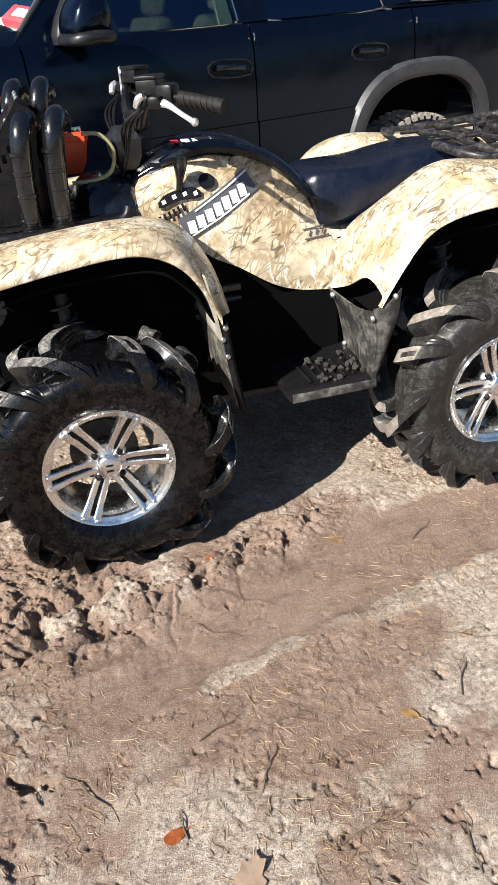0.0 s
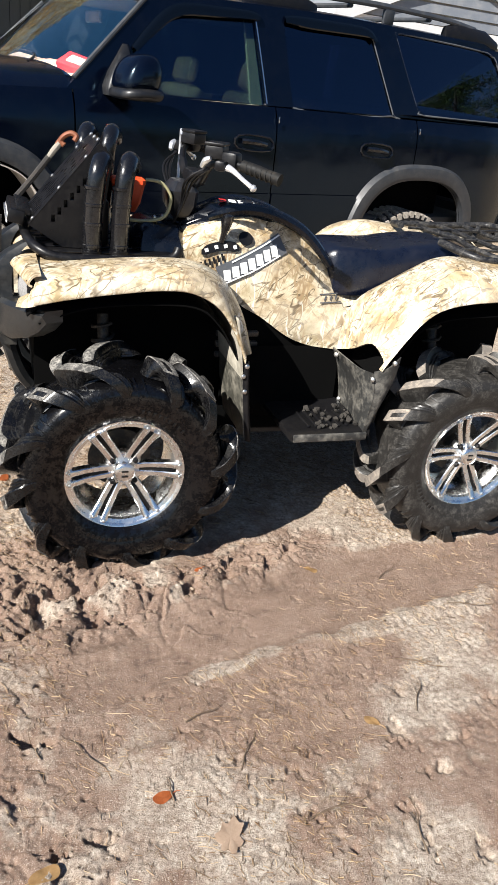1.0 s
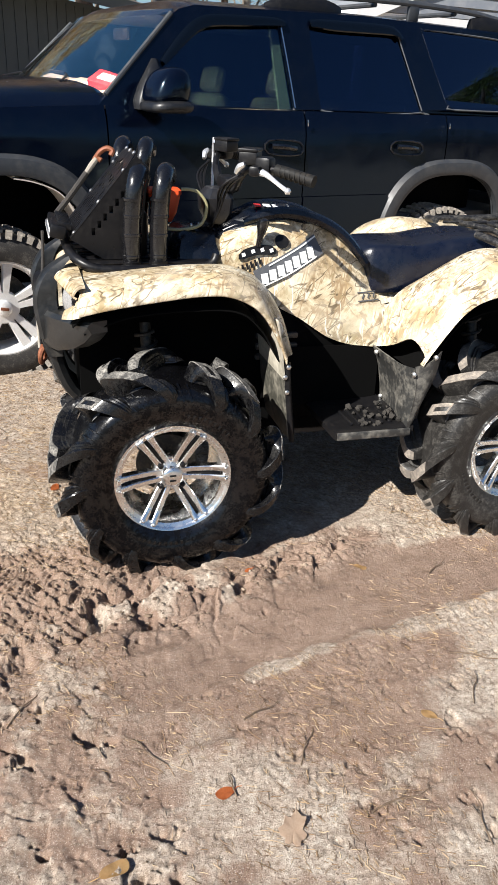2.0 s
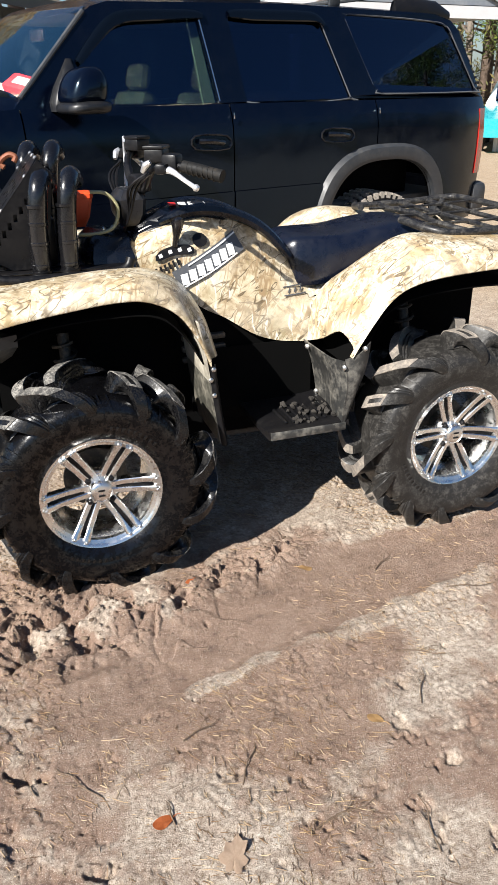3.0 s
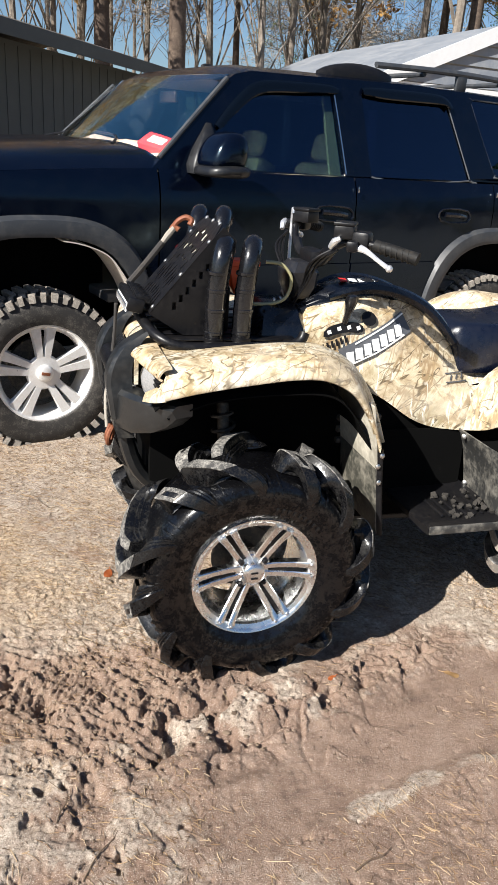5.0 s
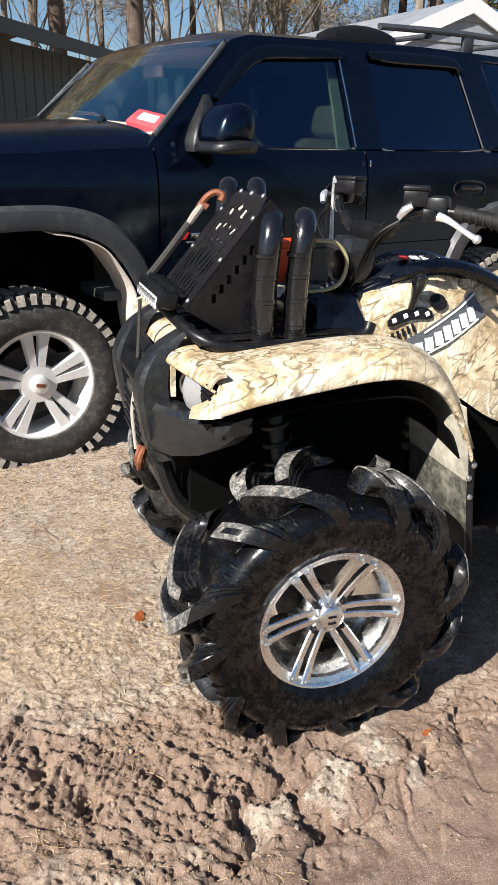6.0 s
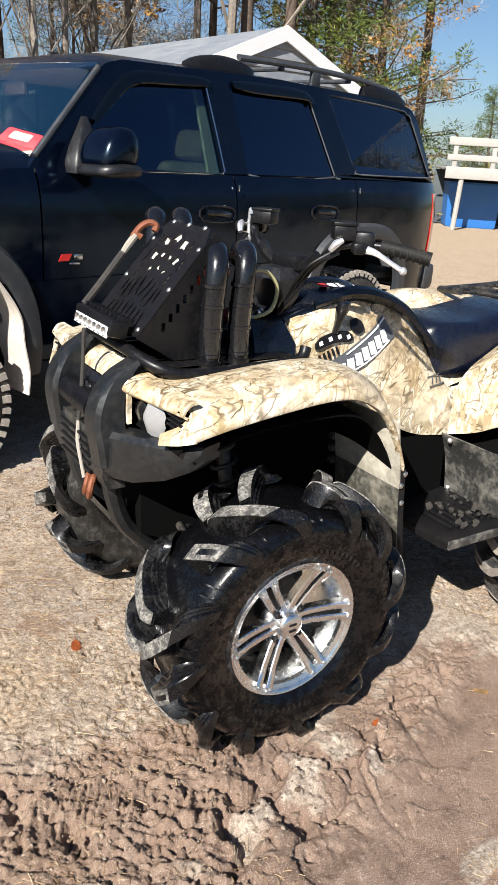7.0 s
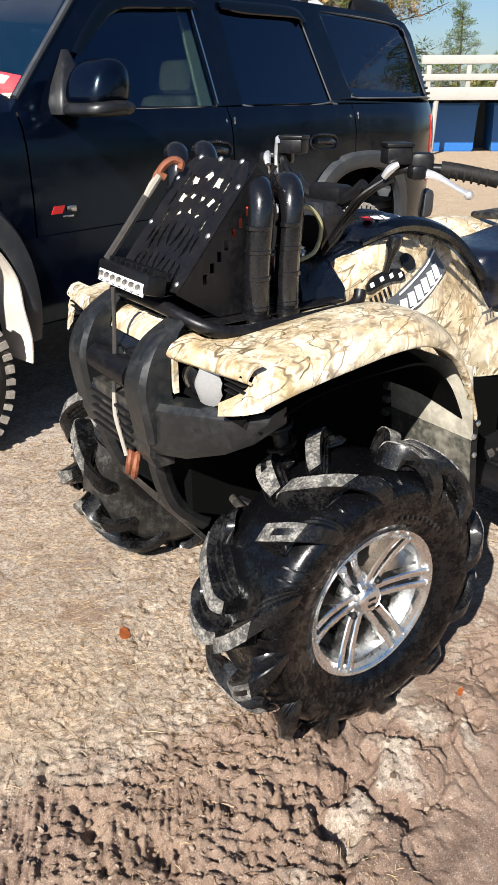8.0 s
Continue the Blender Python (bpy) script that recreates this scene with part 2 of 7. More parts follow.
def thing(name, m, label, category, group=""):
    ob = new(name)
    ob.empty_display_size = 0.1
    ob.matrix_basis = m
    return tagged(ob, label, category, group)


def box(bm, at, size, bev=0.0, rot=(0, 0, 0)):
    r = bmesh.ops.create_cube(bm, size=1.0, matrix=pose(*at, *rot) @ Matrix.Diagonal((*size, 1)))
    if bev:
        es = {e for v in r["verts"] for e in v.link_edges}
        bmesh.ops.bevel(bm, geom=list(es), offset=bev, segments=2, affect="EDGES", profile=0.5)
    return bm


def boxed(at, size, bev=0.0, rot=(0, 0, 0)):
    return box(bmesh.new(), at, size, bev, rot)


def loft(bm, rings, cap=True):
    vs = [[bm.verts.new(p) for p in r] for r in rings]
    n = len(rings[0])
    for a, b in zip(vs, vs[1:]):
        for i in range(n):
            bm.faces.new((a[i], a[(i + 1) % n], b[(i + 1) % n], b[i]))
    if cap:
        bm.faces.new(vs[0][::-1])
        bm.faces.new(vs[-1])
    return bm


def curve_pts(pts, n=6, closed=False):
    """Catmull-Rom through the points."""
    p = np.array(pts, float)
    k = len(p)
    out = []
    for i in range(k if closed else k - 1):
        q = [p[(i + j) % k] if closed else p[min(max(i + j, 0), k - 1)] for j in (-1, 0, 1, 2)]
        for s in np.linspace(0, 1, n, endpoint=False):
            out.append(0.5 * (2 * q[1] + (q[2] - q[0]) * s + (2 * q[0] - 5 * q[1] + 4 * q[2] - q[3]) * s * s + (3 * q[1] - q[0] - 3 * q[2] + q[3]) * s ** 3))
    if not closed:
        out.append(p[-1])
    return np.array(out)


def tube(bm, pts, r, seg=10, n=6, closed=False, flat=1.0):
    p = curve_pts(pts, n, closed) if n > 1 else np.array(pts, float)
    k = len(p)
    rad = np.interp(np.linspace(0, 1, k), np.linspace(0, 1, len(r)), r) if isinstance(r, (list, tuple)) else [r] * k
    rings, ref = [], None
    for i in range(k):
        a, b = (p[(i - 1) % k], p[(i + 1) % k]) if closed else (p[max(i - 1, 0)], p[min(i + 1, k - 1)])
        d = Vector(b - a).normalized()
        if ref is None:
            ref = d.orthogonal().normalized()
        ref = (ref - d * ref.dot(d)).normalized()
        s = d.cross(ref)
        rings.append([Vector(p[i]) + (ref * math.cos(t) + s * (flat * math.sin(t))) * float(rad[i]) for t in np.linspace(0, 2 * math.pi, seg, endpoint=False)])
    if closed:
        rings.append(rings[0])
        vs = [[bm.verts.new(q) for q in rg] for rg in rings[:-1]]
        vs.append(vs[0])
        for a, b in zip(vs, vs[1:]):
            for i in range(seg):
                bm.faces.new((a[i], a[(i + 1) % seg], b[(i + 1) % seg], b[i]))
        return bm
    return loft(bm, rings)


def tubed(pts, r, seg=10, n=6, closed=False, flat=1.0):
    return tube(bmesh.new(), pts, r, seg, n, closed, flat)


def lathe(bm, prof, seg=48, at=(0, 0, 0), closed=False):
    """Turns (radius, y) round the y axis."""
    rings = []
    for r, y in prof:
        rings.append([bm.verts.new((at[0] + r * math.cos(t), at[1] + y, at[2] + r * math.sin(t))) for t in np.linspace(0, 2 * math.pi, seg, endpoint=False)])
    if closed:
        rings.append(rings[0])
    for a, b in zip(rings, rings[1:]):
        for i in range(seg):
            bm.faces.new((a[i], a[(i + 1) % seg], b[(i + 1) % seg], b[i]))
    return bm


def spline_grid(ctrl, nu=5, nv=5):
    """A finer grid through a grid of control points."""
    rows = [curve_pts(r, nv) for r in ctrl]
    cols = [curve_pts([r[j] for r in rows], nu) for j in range(len(rows[0]))]
    return [[cols[j][i] for j in range(len(cols))] for i in range(len(cols[0]))]


def sheet(bm, grid, thick=0.004):
    vs = [[bm.verts.new(p) for p in r] for r in grid]
    fs = []
    for a, b in zip(vs, vs[1:]):
        for i in range(len(a) - 1):
            fs.append(bm.faces.new((a[i], a[i + 1], b[i + 1], b[i])))
    if thick:
        bmesh.ops.recalc_face_normals(bm, faces=fs)
        bmesh.ops.solidify(bm, geom=fs, thickness=thick)
    return bm


def sheeted(ctrl, thick=0.004, nu=5, nv=5):
    return sheet(bmesh.new(), spline_grid(ctrl, nu, nv), thick)


def slab(bm, outline, fn, thick, holes=()):
    """A flat panel with holes: 2D outlines, set into space by fn(a, b, depth)."""
    from mathutils.geometry import tessellate_polygon
    loops = [[Vector((a, b, 0)) for a, b in outline]] + [[Vector((a, b, 0)) for a, b in h] for h in holes]
    flat = [p for lp in loops for p in lp]
    tris = tessellate_polygon(loops)
    top = [bm.verts.new(fn(p.x, p.y, 0.0)) for p in flat]
    bot = [bm.verts.new(fn(p.x, p.y, thick)) for p in flat]
    for t in tris:
        if len(set(t)) == 3:
            try:
                bm.faces.new([top[i] for i in t])
                bm.faces.new([bot[i] for i in reversed(t)])
            except ValueError:
                pass
    k = 0
    for lp in loops:
        n = len(lp)
        for i in range(n):
            a, b = k + i, k + (i + 1) % n
            bm.faces.new((top[a], top[b], bot[b], bot[a]))
        k += n
    return bm


def mirror_y(bm):
    bmesh.ops.scale(bm, vec=(1, -1, 1), verts=bm.verts)
    bmesh.ops.reverse_faces(bm, faces=bm.faces)
    return bm


def dome(bm, at, r, h, axis=(0, 0, 1), seg=8):
    """A small bolt head."""
    q = Vector((0, 0, 1)).rotation_difference(Vector(axis)).to_matrix().to_4x4()
    bmesh.ops.create_uvsphere(bm, u_segments=seg, v_segments=5, radius=1.0, matrix=Matrix.Translation(at) @ q @ Matrix.Diagonal((r, r, h, 1)))
    return bm


# ---- ground ----
def lattice(ix, iy, seed):
    n = (ix.astype(np.int64) * 374761393 + iy.astype(np.int64) * 668265263 + seed * 1442695041) & 0x7FFFFFFF
    n = ((n ^ (n >> 13)) * 1274126177) & 0x7FFFFFFF
    return ((n ^ (n >> 16)) & 0xFFFF) / 65535.0


def fnoise(x, y, scale, seed=0, octaves=4, gain=0.5):
    tot, amp, out = 0.0, 1.0, np.zeros_like(x)
    for o in range(octaves):
        a, b = x * scale + 17.3 * o, y * scale - 9.1 * o
        i, j = np.floor(a), np.floor(b)
        u, v = a - i, b - j
        u, v = u * u * (3 - 2 * u), v * v * (3 - 2 * v)
        g = lambda p, q: lattice(i + p, j + q, seed + o)
        out += amp * ((g(0, 0) * (1 - u) + g(1, 0) * u) * (1 - v) + (g(0, 1) * (1 - u) + g(1, 1) * u) * v)
        tot += amp
        amp *= gain
        scale *= 2.07
    return out / tot - 0.5


def bell(d, w):
    return np.exp(-(d / w) ** 2)


def smooth(a, lo, hi):
    t = np.clip((a - lo) / (hi - lo), 0, 1)
    return t * t * (3 - 2 * t)


def clod_cells(x, y, scale, seed):
    """Broken lumps: distance to the crack between two lumps, a random height and a random slope for each lump."""
    a = x * scale + 1.1 * fnoise(x, y, scale * 0.9, seed + 50, 3, 0.6)
    b = y * scale + 1.1 * fnoise(x, y, scale * 0.9, seed + 60, 3, 0.6)
    i, j = np.floor(a), np.floor(b)
    f1, f2 = np.full_like(a, 9.0), np.full_like(a, 9.0)
    ident, ox, oy = np.zeros_like(a), np.zeros_like(a), np.zeros_like(a)
    for p in (-1, 0, 1):
        for q in (-1, 0, 1):
            u, v = a - (i + p + lattice(i + p, j + q, seed)), b - (j + q + lattice(i + p, j + q, seed + 1))
            d = np.hypot(u, v)
            near = d < f1
            f2 = np.where(near, f1, np.minimum(f2, d))
            f1 = np.where(near, d, f1)
            ident = np.where(near, lattice(i + p, j + q, seed + 2), ident)
            ox, oy = np.where(near, u, ox), np.where(near, v, oy)
    turn = ident * 41.0
    return f2 - f1, ident, ox * np.cos(turn) + oy * np.sin(turn)


def ridge_line(x):
    """The pressed-up edge of the old tyre track in front of the quad."""
    return -1.137 + 0.31 * x + 0.012 * np.sin(5 * x) + 0.007 * np.sin(14 * x + 1) + 0.004 * np.sin(37 * x)


def heel_line(x):
    """The torn edge of the mud from the front tyre's heel to the rear tyre."""
    return -0.715 + 0.43 * x


def clodded(x, y):
    """Heaped clods against the front tyre and along the torn edge behind it."""
    d = y - heel_line(x)
    heel = bell(d + 0.01, 0.075) * smooth(x, -0.12, 0.10) * smooth(-x, -0.95, -0.55)
    front = bell(np.hypot((x + 0.13) / 0.34, (y + 0.71) / 0.15), 1.0)
    return np.clip(1.25 * np.maximum(heel, front), 0, 1)


def chopped(x, y):
    """Dark mud chopped up by lugs, in front of the front wheel."""
    c = bell(np.hypot((x + 0.47) / 0.38, (y + 0.55) / 0.26), 1.0)
    c = np.maximum(c, 0.8 * bell(np.hypot((x + 0.80) / 0.28, (y + 0.50) / 0.30), 1.0))
    return np.clip(1.3 * c + 0.5 * fnoise(x, y, 5, 31, 3) * (c > 0.05), 0, 1)


def lumpy(x, y):
    """Old trodden clods in front of the churned patch, dry on top."""
    return smooth(-x - 0.35 * (y + 1.2) + 0.25 * fnoise(x, y, 3.0, 48, 3), 0.12, 0.42) * smooth(-y, 0.70, 0.95) * smooth(x, -1.6, -1.1)


def moist_band(x, y):
    """The smooth moist bed of the old track, between the torn edge and the ridge."""
    n = 0.10 * fnoise(x, y, 5.0, 15, 4, 0.6)
    lo, hi = ridge_line(x) + n, heel_line(x) - 0.08 + n
    hi = np.where(x > 0.85, np.minimum(hi, -0.46 + 0.12 * (x - 0.85) + n), hi)
    return smooth(y, lo - 0.03, lo + 0.04) * smooth(-y, -hi - 0.03, -hi + 0.08) * smooth(x, -0.22, 0.02)


def wetness(x, y):
    """How moist the mud is, 0 to 1."""
    patch = 0.53 - 0.3 * smooth(y, -0.45, 0.0) + 0.10 * smooth(-y, 0.9, 1.2) + 2.9 * fnoise(x, y, 2.2, 5, 5, 0.68) - 0.8 * bell(np.hypot((x - 0.80) / 0.22, (y + 1.17) / 0.13), 1.0)
    below = 0.85 * bell(np.hypot((x - 0.40) / 0.36, (y + 1.16) / 0.17), 1.0) + 0.6 * bell(np.hypot((x + 0.35) / 0.45, (y + 1.12) / 0.16), 1.0)
    low = y - ridge_line(x) + 0.10
    below += 0.7 * bell(low, 0.10) * smooth(x, 0.05, 0.25) * smooth(-x, -1.0, -0.75) + 0.7 * bell(np.hypot((x + 0.35) / 0.40, (y + 1.42) / 0.20), 1.0)
    below += 0.7 * bell(np.hypot((x - 0.43) / 0.20, (y + 1.36) / 0.11), 1.0) + 0.5 * bell(np.hypot((x - 0.59) / 0.13, (y + 1.555) / 0.08), 1.0) - 0.5 * bell(np.hypot((x - 0.30) / 0.14, (y + 1.50) / 0.08), 1.0)
    left = 0.22 * bell(np.hypot((x + 0.52) / 0.30, (y - 0.05) / 0.25), 1.0)
    w = np.maximum(np.maximum(1.05 * moist_band(x, y), 0.80 * chopped(x, y)), np.maximum(np.maximum(below, left), 0.72 * patch))
    crack, ident, slope = clod_cells(x, y, 6.5, 70)
    w += clodded(x, y) * (0.40 - 0.62 * (ident > 0.5) * smooth(crack, 0.05, 0.3))
    w -= 1.3 * bell(y - ridge_line(x) - 0.004, 0.040) * np.maximum(smooth(x, 0.12, 0.20) * smooth(-x, -0.47, -0.40), smooth(x, 0.62, 0.70) * smooth(-x, -1.02, -0.92)) * np.clip(0.9 + 2.0 * fnoise(x, y, 9, 12, 3), 0.3, 1)
    w += 0.75 * fnoise(x, y, 11, 6, 5, 0.72) - lumpy(x, y) * (0.14 + 1.2 * fnoise(x, y, 13.0, 46, 5, 0.7))
    inside = smooth(x, -1.75, -1.3) * smooth(-x, -2.0, -1.5) * smooth(y, -2.15, -1.7) * smooth(-y, -0.95, -0.45)
    out = np.clip(0.12 + 1.4 * fnoise(x, y, 0.6, 7, 2), 0, 1)
    return np.clip(w, 0, 1) * inside + out * (1 - inside) * np.clip(2.2 - np.hypot(x - 0.3, y + 0.8) / 5.0, 0, 1)


def ground_height(x, y):
    near = np.clip(1.8 - np.hypot(x - 0.3, y) / 3.5, 0, 1)
    cl, chp, bed = clodded(x, y), chopped(x, y), moist_band(x, y)
    h = 0.06 * fnoise(x, y, 0.35, 1, 3) * np.clip(np.hypot(x - 0.3, y + 0.3) / 3 - 0.4, 0, 1)
    h += 0.026 * fnoise(x, y, 1.9, 2, 4) * near
    # trodden sand: fine uneven grain with small pits, calmer in the bed of the track
    fine = smooth(x, -1.42, -1.22) * smooth(-x, -1.68, -1.48) * smooth(y, -1.90, -1.70) * smooth(-y, -0.60, -0.38)
    grain = near * fine * (1 - 0.75 * bed) * np.clip(0.8 + 1.8 * fnoise(x, y, 1.7, 9, 3), 0.25, 1.4)
    lump = lumpy(x, y) * fine
    pit = fnoise(x, y, 16, 4, 4, 0.7)
    crack, ident, slope = clod_cells(x, y, 13.0, 87)
    h += near * lump * (0.022 * fnoise(x, y, 13.0, 46, 5, 0.7) + 0.008 * (ident - 0.5) + 0.008 * slope - 0.035 * smooth(fnoise(x * 1.5 + y, y * 1.6 - 0.5 * x, 7.0, 47, 4, 0.7), 0.17, 0.23))
    h += grain * (0.013 * fnoise(x, y, 7, 3, 4, 0.55) + 0.011 * fnoise(x, y, 58, 8, 2, 0.8) * np.clip(0.7 + 3.0 * fnoise(x, y, 4.5, 44, 3), 0.2, 1.6) - 0.15 * np.clip(pit - 0.17, 0, 0.10))
    # heaped clods: tilted broken lumps with deep cracks, in two sizes
    for sc, sd, up, tilt, deep in ((6.5, 70, 0.036, 0.026, 0.030), (17.0, 75, 0.011, 0.010, 0.007)):
        crack, ident, slope = clod_cells(x, y, sc, sd)
        h += near * cl * (up * (ident - 0.4) + tilt * slope - deep * bell(crack, 0.18) * np.clip(0.35 + 3.0 * fnoise(x, y, 6.0, sd + 9, 3), 0, 1.3))
    h += near * cl * (0.010 + 0.014 * fnoise(x, y, 26, 78, 4, 0.7))
    # chopped mud: short parallel cuts of the lugs, broken up
    s, c = 0.45 * x + 0.89 * y, 0.89 * x - 0.45 * y
    warp = 0.10 * fnoise(x, y, 4.0, 32, 3)
    cut = fnoise(s * 1.8 + warp, c * 8.5 + 2.5 * warp, 8.0, 33, 3, 0.65)
    cut2 = fnoise(c * 1.8 + warp, s * 6.0, 9.0, 36, 3, 0.65)
    which = smooth(fnoise(x, y, 3.5, 35, 2), -0.05, 0.05)
    h += near * chp * (0.052 * np.clip(cut * which + cut2 * (1 - which), -0.20, 0.25) + 0.016 * fnoise(x, y, 44, 38, 3, 0.75))
    crack, ident, slope = clod_cells(x, y, 30.0, 80)
    h += near * chp * (0.010 * (ident - 0.5) + 0.004 * slope - 0.016 * bell(crack, 0.10) * np.clip(4.0 * fnoise(x, y, 7.0, 84, 3), 0, 1))
    # the track: a shallow bed and its pressed edges
    d = y - ridge_line(x)
    on = smooth(x, -0.10, 0.10) * smooth(-x, -1.35, -1.05) * np.clip(0.95 + 1.5 * fnoise(x, y, 3.2, 12, 3), 0.15, 1.25)
    h -= 0.014 * bed
    h += on * 0.011 * bell(d - 0.005, 0.038)
    for x0, x1, y0, k, hh in ((-0.28, 0.06, -0.92, 0.27, 0.014), (-0.10, 0.42, -1.325, 0.2, 0.010)):
        d2 = y - (y0 + k * x)
        h += hh * bell(d2, 0.028) * smooth(x, x0, x0 + 0.08) * smooth(-x, -x1, -x1 + 0.1)
    # mud shoved up against the outside of the front wheel
    ang = np.hypot((x - 0.0) / 0.36, (y + 0.60) / 0.10)
    h += 0.014 * bell(ang - 1.0, 0.55) * (0.75 + 1.6 * fnoise(x, y, 11, 21, 4, 0.65)) * smooth(-y, 0.50, 0.60)
    for hx, hy, hr, hd in ((-0.26, -0.78, 0.032, 0.06), (-0.28, -0.70, 0.022, 0.05), (-0.47, -0.93, 0.024, 0.03), (0.62, -0.47, 0.02, 0.02), (-0.12, -0.80, 0.020, 0.03), (-0.72, -0.47, 0.03, 0.04), (0.20, -0.68, 0.022, 0.04), (0.36, -0.60, 0.02, 0.04), (-0.62, -0.60, 0.02, 0.04)):
        h -= hd * bell(np.hypot(x - hx, (y - hy) * 0.7) * (1 + 2.0 * fnoise(x, y, 22, 91, 3)), hr)
    return h


def axis_steps(lo, hi, step, far):
    mid = list(np.arange(lo, hi + step / 2, step))
    out, s, p = [], step, hi
    while p < far:
        s *= 1.16
        p += s
        out.append(p)
    back, s, p = [], step, lo
    while p > -far:
        s *= 1.16
        p -= s
        back.append(p)
    return np.array(back[::-1] + mid + out)


def mud_material():
    m = mat("sandy_mud", 0.9, spec=0.25)
    v = coords(m)
    at = nd(m, "Attribute")
    at.attribute_name = "wet"
    wet = at.outputs["Fac"]
    n1, n2, n3, n4 = noise_of(m, v, 2.4, 6, 0.65), noise_of(m, v, 17.0, 7, 0.72, 0.4), noise_of(m, v, 75.0, 5, 0.75), noise_of(m, v, 330.0, 3, 0.7)
    f = mix(m, 0.55, mix(m, 0.5, n1, noise_of(m, v, 7.0, 5, 0.7, 0.6)), n2)
    dry = ramp(m, f, (0.36, (0.16, 0.112, 0.08)), (0.45, (0.375, 0.303, 0.242)), (0.54, (0.515, 0.44, 0.36)), (0.65, (0.62, 0.555, 0.47)))
    dry = mix(m, grey(m, n3, 0.36, 0.60, 0.85, 0.0), dry, (0.16, 0.115, 0.082))
    moist = ramp(m, f, (0.36, (0.105, 0.068, 0.049)), (0.47, (0.205, 0.134, 0.097)), (0.62, (0.278, 0.198, 0.150)))
    edge = mix(m, 0.4, wet, n2)
    base = mix(m, grey(m, edge, 0.38, 0.54), dry, moist)
    # woodland floor further out, shade and leaf litter both in its colour
    lit = nd(m, "Attribute")
    lit.attribute_name = "shade_litter"
    base = mix(m, grey(m, mix(m, 0.35, lit.outputs["Fac"], n2), 0.40, 0.55), base, ramp(m, n2, (0.35, (0.035, 0.026, 0.016)), (0.65, (0.095, 0.068, 0.038))))
    tan = nd(m, "Attribute")
    tan.attribute_name = "straw_cover"
    base = mix(m, mix(m, grey(m, n2, 0.36, 0.60, 0.35, 0.9), (0.0, 0.0, 0.0), tan.outputs["Fac"], "MIX"), base, ramp(m, n3, (0.36, (0.26, 0.165, 0.085)), (0.62, (0.52, 0.38, 0.22))))
    # dark crumbs and pale grains
    base = mix(m, grey(m, n4, 0.57, 0.64, 0.0, 0.8), base, (0.075, 0.052, 0.036))
    base = mix(m, grey(m, n4, 0.34, 0.42, 0.6, 0.0), base, (0.66, 0.60, 0.52))
    base = mix(m, grey(m, n3, 0.63, 0.69, 0.0, 0.8), base, (0.085, 0.06, 0.042))
    into(m, "Base Color", base)
    into(m, "Roughness", grey(m, edge, 0.45, 0.8, 0.92, 0.5))
    h = mix(m, 0.72, n2, mix(m, 0.45, n3, n4))
    bump(m, h, 1.0, 0.011)
    return m


MUD = mud_material()


def build_ground():
    xs, ys = axis_steps(-1.25, 1.50, 0.0042, 400.0), axis_steps(-1.72, 0.40, 0.0042, 400.0)
    X, Y = np.meshgrid(xs, ys)
    Z = ground_height(X, Y)
    nx, ny = len(xs), len(ys)
    me = bpy.data.meshes.new("ground")
    co = np.stack([X, Y, Z], -1).reshape(-1, 3)
    idx = np.arange(nx * ny).reshape(ny, nx)
    quads = np.stack([idx[:-1, :-1], idx[:-1, 1:], idx[1:, 1:], idx[1:, :-1]], -1).reshape(-1, 4)
    me.vertices.add(len(co))
    me.vertices.foreach_set("co", co.ravel())
    me.loops.add(quads.size)
    me.loops.foreach_set("vertex_index", quads.ravel())
    me.polygons.add(len(quads))
    me.polygons.foreach_set("loop_start", np.arange(0, quads.size, 4))
    me.polygons.foreach_set("use_smooth", np.ones(len(quads), bool))
    me.update(calc_edges=True)
    at = me.attributes.new("wet", "FLOAT", "POINT")
    at.data.foreach_set("value", wetness(X, Y).ravel().astype(np.float32))
    lt = me.attributes.new("shade_litter", "FLOAT", "POINT")
    # first term: dark floor added behind the viewer to dim the car's reflections
    lt.data.foreach_set("value", np.clip(smooth(-Y + 2.5 * fnoise(X, Y, 0.35, 55, 3), 4.8, 7.5) + smooth(Y - 0.25 * X + 4.0 * fnoise(X, Y, 0.2, 56, 3), 17, 22), 0, 1).ravel().astype(np.float32))
    tn = me.attributes.new("straw_cover", "FLOAT", "POINT")
    tn.data.foreach_set("value", (0.75 * smooth(Y + 0.35 * X + 1.5 * fnoise(X, Y, 0.6, 57, 3), 2.2, 5.0) + 0.8 * bell(np.hypot((X + 1.0) / 0.9, (Y - 0.35) / 0.9), 1.0) * np.clip(0.35 + 3.0 * fnoise(X, Y, 2.4, 58, 4, 0.6), 0, 1)).ravel().astype(np.float32))
    me.materials.append(MUD)
    tagged(new("ground", me), "sandy churned mud with tyre tracks and pine straw", "ground", kind="structure")


build_ground()


def ground_at(x, y):
    return float(ground_height(np.array([float(x)]), np.array([float(y)]))[0])


# ---- large black SUV ----
SUV_M = Matrix.Translation((-0.707, 1.469, 0.0)) @ pose(0, 0, 0, 0, 0, 19.0)
suv = thing("sport_utility_vehicle", SUV_M, "large black four-door SUV with tinted rear windows and grey flares", "car")
REAR_AXLE = 3.16


def arch_z(u):
    """Lower edge of the body side: sill, with two wheel openings."""
    z = 0.52
    for c, w, top in ((0.0, 0.53, 1.06), (REAR_AXLE, 0.53, 1.02)):
        q = abs(u - c) / w
        if q < 1:
            z = max(z, 0.42 + (top - 0.42) * (1 - q ** 2.8) ** (1 / 2.8))
    return z


